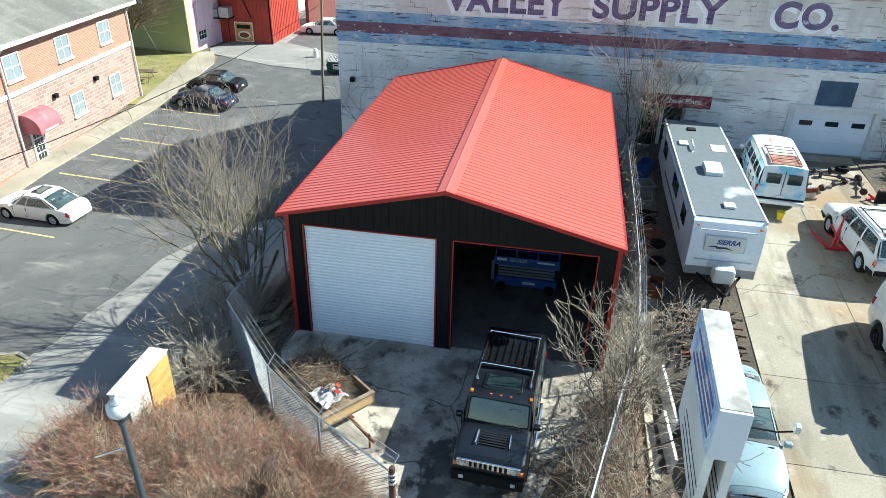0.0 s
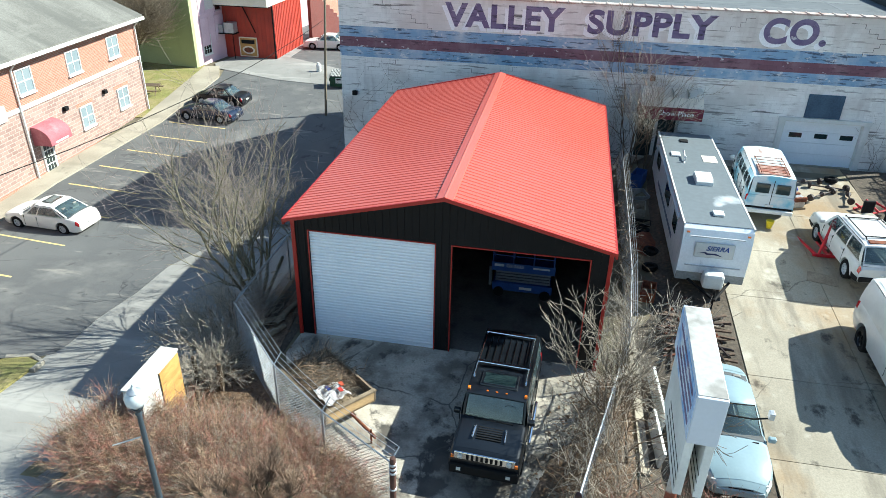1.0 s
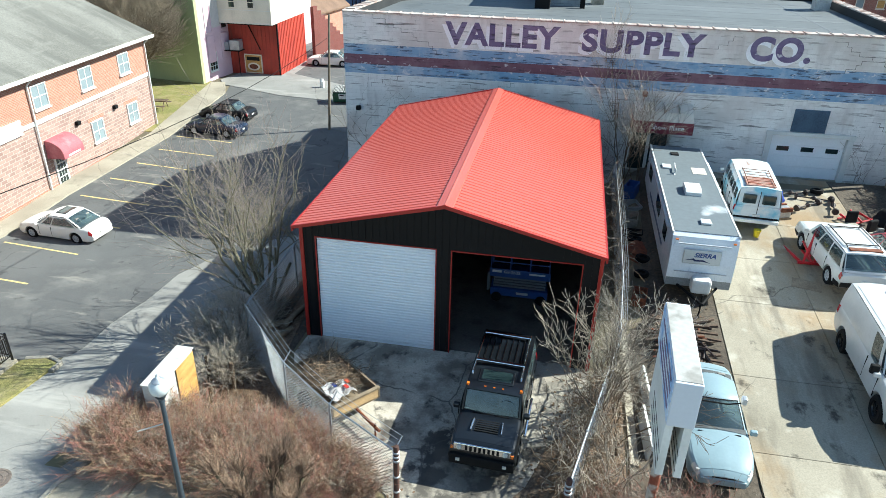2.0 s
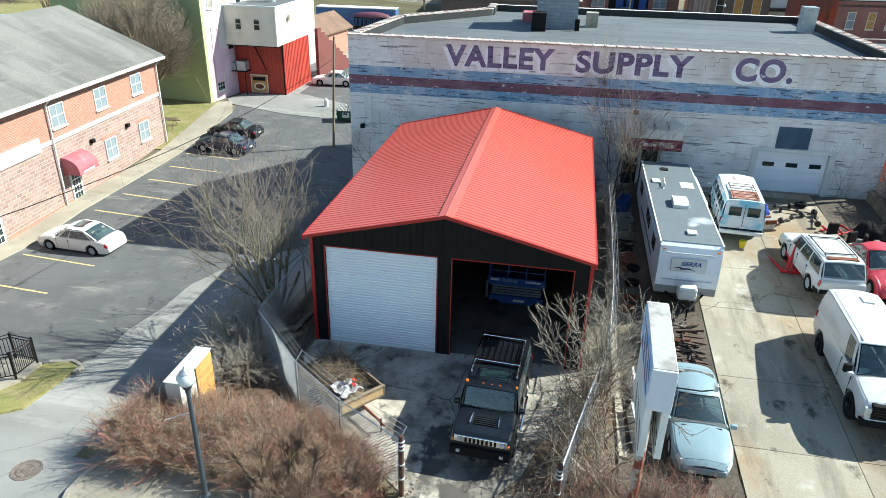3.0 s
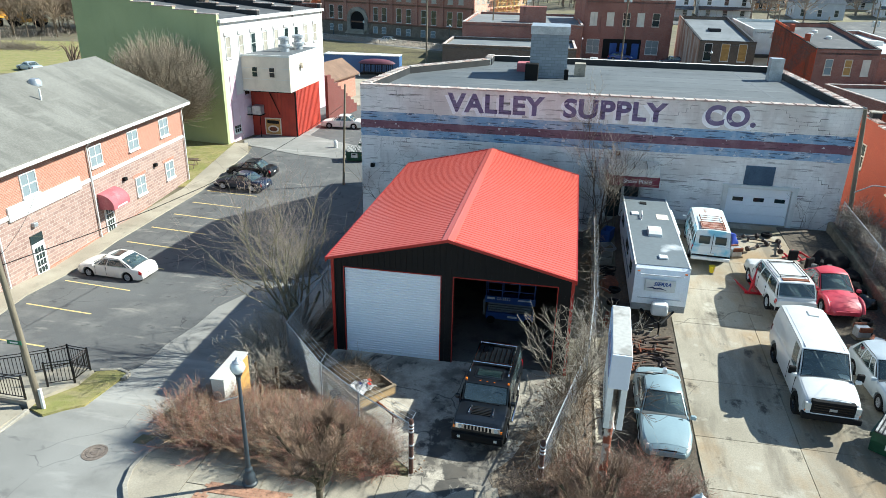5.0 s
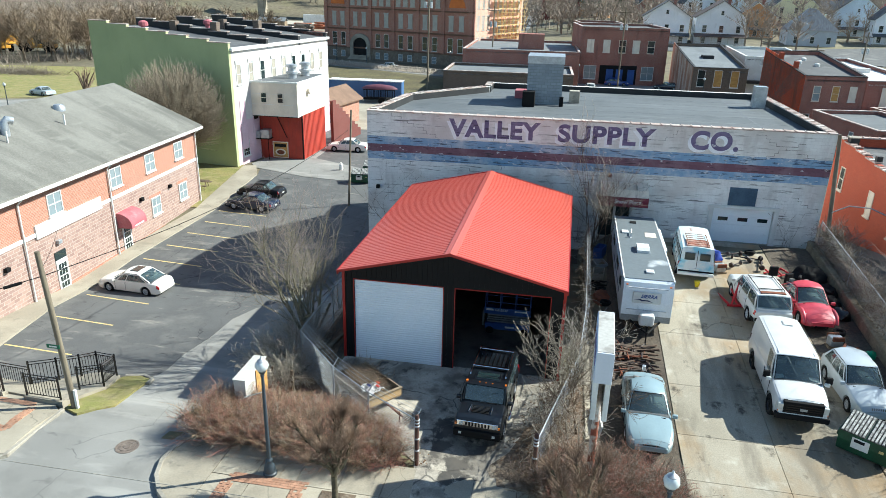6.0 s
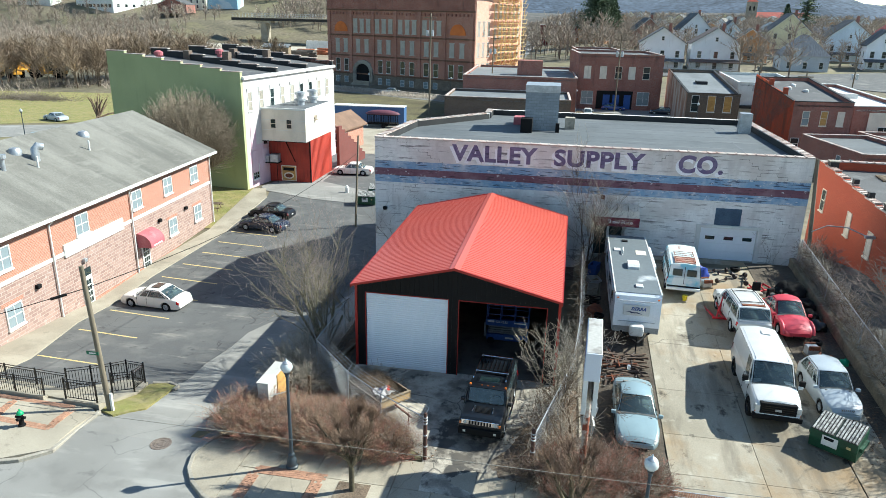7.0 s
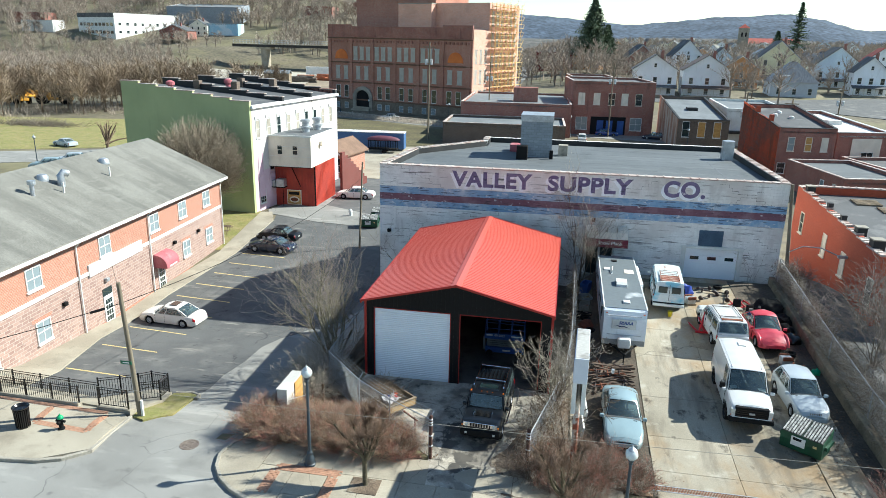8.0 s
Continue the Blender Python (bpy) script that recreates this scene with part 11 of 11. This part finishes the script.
for x, y, r in ((11.4, 6.4, 0.3), (11.5, 7.6, 0.3), (22.7, 6.4, 0.3), (11.3, 9.4, 0.3), (20.3, 15.2, 0.3)):
    bm = bmesh.new()
    lathe(bm, [(0.17, 0.0), (0.29, 0.0), (0.31, 0.09), (0.29, 0.18), (0.17, 0.18), (0.15, 0.09)], 18)
    single("old_tyre", bm, M["black"], "old black tyre lying flat", "tyre", "old tyres", m=T(x, y, g(x, y) + 0.02, random.uniform(-6, 6), random.uniform(-6, 6), 0), smooth=40)
for k, (x, y, w, d, h, c, lab) in enumerate(((11.2, 11.2, 0.6, 1.0, 0.5, "kerb", "grey box of scrap beside the trailer"), (11.3, 12.6, 0.7, 0.9, 0.4, "steel", "scrap metal panel crate beside the trailer"), (11.2, 10.0, 0.9, 0.5, 0.3, "dark", "dark scrap bin beside the trailer"), (11.3, 13.8, 0.5, 0.9, 0.9, "blue_paint", "blue barrel rack by the awning"), (11.2, 4.6, 0.5, 0.9, 0.4, "rust", "rusty scrap box beside the fence"))):
    ob = thing("scrap_crate", x, y, g(x, y), random.uniform(-20, 20), lab, "crate", "scrap crates")
    part("floor_board", boxes((-w / 2, -d / 2, 0, w / 2, d / 2, 0.05)), M[c], ob)
    for s in (-1, 1):
        part("side_board", boxes((s * w / 2 - 0.02, -d / 2, 0.0, s * w / 2 + 0.02, d / 2, h)), M[c], ob)
        part("end_board", boxes((-w / 2, s * d / 2 - 0.02, 0.0, w / 2, s * d / 2 + 0.02, h)), M[c], ob)
lump("scrap_mound", 11.3, 8.4, 0.5, 0.9, 0.3, M["rust"], "low heap of rusty scrap beside the trailer", 15, "scrap")
for x, y, l in ((11.0, -1.2, 2.4), (10.85, -2.9, 1.8)):
    single("leaning_board", boxes((-0.04, -l / 2, 0, 0.04, l / 2, 0.5)), M["white"], "pale board leaning by the fence", "board", m=T(x, y, g(x, y), 0, 12, 4))
# awning with lettered valance over the warehouse doorway
aw = thing("door_awning", 11.1, 17.05, 3.55, 1.2, "cream and maroon awning over the warehouse doorway", "awning")
bm = bmesh.new()
prof = [(0.0, 1.25), (0.5, 1.2), (0.95, 1.0), (1.2, 0.62), (1.25, 0.55), (0.0, 0.55)]
prism(bm, prof, 0, 2.9, m=Matrix(((0, 1, 0, 0), (-1, 0, 0, 0), (0, 0, 1, 0), (0, 0, 0, 1))))
part("canopy", bm, M["offwhite"], aw, "cream metal canopy", 30)
part("valance", boxes((-0.03, -1.29, 0.0, 2.93, -1.25, 0.6), (-0.03, -1.25, 0.0, 0.0, 0, 0.6), (2.9, -1.25, 0.0, 2.93, 0, 0.6)), mat("dark_maroon_valance", C(116, 40, 58), C(98, 32, 48), 0.8, scale=2), aw, "maroon valance")
cu = bpy.data.curves.new("awning_text", "FONT")
cu.body, cu.size, cu.extrude = "Show Place", 0.36, 0.002
tmp = new("awning_text", cu)
me = bpy.data.meshes.new_from_object(tmp.evaluated_get(bpy.context.evaluated_depsgraph_get()))
bpy.data.objects.remove(tmp)
me.materials.append(M["letter_halo"])
part("valance_lettering", me, None, aw, "pale lettering", m=T(0.85, -1.296, 0.2, 90))
for k in range(3):
    part("canopy_seam", boxes((0.72 + k * 0.72, -1.0, 1.0, 0.75 + k * 0.72, -0.2, 1.262)), M["kerb"], aw)
# picnic table behind the brick building
pt = thing("picnic_table", -25.13, 31.11, g(-25.13, 31.11), 10, "brown wooden picnic table on the lawn", "table")
for k in range(5):
    part("plank", boxes((-0.9, -0.36 + k * 0.15, 0.72, 0.9, -0.23 + k * 0.15, 0.76)), M["bark3"], pt)
for s in (-0.75, 0.75):
    part("bench", boxes((-0.9, s - 0.13, 0.42, 0.9, s + 0.13, 0.46)), M["bark3"], pt)
for x in (-0.65, 0.65):
    for s in (-1, 1):
        bm = bmesh.new()
        tube(bm, (x, s * 0.65, 0), (x, s * 0.15, 0.72), 0.04, None, 4)
        part("leg", bm, M["wood"], pt)
bm = bmesh.new()
lathe(bm, [(0.2, 0), (0.22, 0.62), (0.14, 0.7), (0.12, 0.8), (0.02, 0.81)], 14)
single("gas_bottle", bm, M["white"], "white gas bottle standing in the alley", "gas bottle", m=T(-14.2, 40.2, g(-14.2, 40.2)), smooth=40)
# wall lamp on the warehouse
single("wall_floodlight", boxes((-0.12, -0.25, -0.1, 0.12, 0.0, 0.14), bevel=0.03), M["rust"], "rusty wall floodlight on the white wall", "lamp", m=T(11.6, 17.25, 5.15))
single("wall_floodlight", boxes((-0.12, -0.25, -0.1, 0.12, 0.0, 0.14), bevel=0.03), M["black"], "black wall lamp near the white wall corner", "lamp", m=T(-3.6, 16.93, 3.4))


# machines and stores beyond the park and beside the mill
def loader(x, y, rz, k, label):
    ob = thing("wheel_loader", x, y, land(x, y), rz, label, "loader")
    ob.matrix_basis = ob.matrix_basis @ Matrix.Scale(k, 4)
    yl = mat("machine_yellow", C(214, 160, 52), C(180, 126, 44), 0.6, scale=1.0)
    part("engine_cover", boxes((-3.2, -1.1, 1.1, -0.4, 1.1, 2.5), bevel=0.15), yl, ob)
    part("chassis", boxes((-3.0, -0.9, 0.7, 3.0, 0.9, 1.3), bevel=0.1), yl, ob)
    part("cab", boxes((-0.4, -0.85, 1.3, 1.2, 0.85, 3.5), bevel=0.08), GLASS, ob, "dark glazed cab")
    part("cab_roof", boxes((-0.5, -0.95, 3.5, 1.3, 0.95, 3.68), bevel=0.05), yl, ob)
    for s in (1, -1):
        bm = bmesh.new()
        tube(bm, (1.2, s * 0.6, 1.9), (4.6, s * 0.6, 2.6), 0.2, None, 6)
        part("lift_arm", bm, yl, ob)
        for u in (-1.9, 1.9):
            bm = bmesh.new()
            lathe(bm, [(0.2, -0.3), (0.85, -0.3), (0.95, -0.15), (0.95, 0.15), (0.85, 0.3), (0.2, 0.3)], 16, m=T(u, s * 1.15, 0.92, 90))
            part("wheel", bm, M["black"], ob)
    bm = bmesh.new()
    prism(bm, [(4.3, 1.9), (4.5, 3.1), (4.7, 3.1), (4.6, 2.1), (5.6, 1.8), (5.6, 1.7)], -1.4, 1.4)
    part("bucket", bm, yl, ob)


loader(-132.0, 141.0, 25, 1.5, "yellow wheel loader parked behind the park trees")
loader(-141.0, 138.0, -30, 1.4, "older yellow loader beside another machine")
sh = thing("storage_shed", -108.5, 240.0, land(-108.5, 240), 12, "weathered tan wooden storage shed by the rail yard", "shed")
part("shed_wall", boxes((-5, -3, 0, 5, 3, 5.0)), M["wood"], sh)
bm = bmesh.new()
prism(bm, [(-3.3, 5.0), (0, 6.2), (3.3, 5.0), (3.3, 5.25), (0, 6.45), (-3.3, 5.25)], -5.2, 5.2, m=T(0, 0, 0, 0, 0, 90))
part("shed_roof", bm, M["grey_roof"], sh)
wt = thing("box_trailer", -118.0, 318.0, land(-118, 318), 8, "long white box trailer beside the mill", "trailer")
part("trailer_box", boxes((-8, -1.3, 1.1, 8, 1.3, 4.9), bevel=0.05), M["white"], wt)
for u in (-6.2, -4.8):
    for s in (-1.1, 1.1):
        bm = bmesh.new()
        lathe(bm, [(0.1, -0.15), (0.5, -0.15), (0.5, 0.15), (0.1, 0.15)], 14, m=T(u, s, 0.5, 90))
        part("wheel", bm, M["black"], wt)
for u in (4.5, 5.0):
    part("landing_leg", boxes((u, -0.9, 0, u + 0.15, -0.75, 1.12), (u, 0.75, 0, u + 0.15, 0.9, 1.12)), M["black"], wt)
rng = random.Random(77)
lum = mat("orange_timber", C(186, 116, 80), C(150, 92, 64), 0.85, scale=1.2)
dk = mat("grey_timber", C(110, 100, 90), C(80, 72, 64), 0.9, scale=1.2)
for k in range(16):
    x, y = -112 + rng.gauss(0, 4.5), 287 + rng.gauss(0, 9)
    if k > 9:
        x, y = -109 + rng.gauss(0, 3), 264 + rng.gauss(0, 5)
    w, h = rng.uniform(2.5, 5), rng.uniform(1.2, 3.0)
    ts = thing("timber_stack", x, y, land(x, y), rng.uniform(-30, 30), "stack of sawn timber in the yard" if k < 10 else "stack of old grey timber in the yard", "timber stack", "yard timber")
    for j in range(4):
        part("beam_layer", boxes((-w + rng.uniform(0, 0.6), -0.9, j * h / 4, w - rng.uniform(0, 0.6), 0.9, (j + 0.85) * h / 4)), lum if k < 10 else dk, ts)
# boat on a trailer in front of the long trailer
bo = thing("boat_trailer", -22.6, 85.6, -1.9, 4, "maroon boat upside down on a dark slatted trailer", "boat")
bm = bmesh.new()
prev = None
for i in range(13):
    t = -1 + i / 6
    r = max(0.02, 1 - t * t) ** 0.5
    col = ring(bm, [(3.0 * t, 1.0 * r * math.cos(a), 2.3 + 0.75 * r * math.sin(a)) for a in (k * math.pi / 8 for k in range(9))])
    if prev:
        skin(bm, [prev, col], False)
    prev = col
part("hull", bm, mat("faded_maroon_hull", C(112, 66, 78), C(92, 54, 66), 0.6, scale=1), bo, "faded maroon hull", 60)
part("deck", boxes((-2.6, -0.9, 0.7, 2.6, 0.9, 0.85)), M["black"], bo)
for k in range(9):
    part("stake", boxes((-2.5 + k * 0.6, -0.92, 0.85, -2.4 + k * 0.6, -0.86, 2.3)), M["black"], bo)
    part("stake", boxes((-2.5 + k * 0.6, 0.86, 0.85, -2.4 + k * 0.6, 0.92, 2.3)), M["black"], bo)
part("rail", boxes((-2.6, -0.95, 2.2, 2.6, -0.85, 2.32)), M["black"], bo)
part("rail", boxes((-2.6, 0.85, 2.2, 2.6, 0.95, 2.32)), M["black"], bo)
for s in (-1, 1):
    bm = bmesh.new()
    lathe(bm, [(0.08, -0.12), (0.36, -0.12), (0.36, 0.12), (0.08, 0.12)], 14, m=T(0.3, s * 1.02, 0.36, 90))
    part("wheel", bm, M["black"], bo)
# cut brush lying on the park grass
w = Wood()
for _ in range(900):
    x, y = -103 + rng.gauss(0, 4.5), 99 + rng.gauss(0, 1.4)
    p = Vector((x, y, land(x, y)))
    d = Vector((rng.gauss(0, 1), rng.gauss(0, 0.6), rng.uniform(0.15, 0.9))).normalized()
    w.seg(p, p + d * rng.uniform(1.0, 2.6), 0.04, 0.015, 3)
tagged(new("cut_brush", w.mesh("cut_brush", M["bark_dim"])), "heap of cut grey brush on the grass", "brush", kind="stuff")
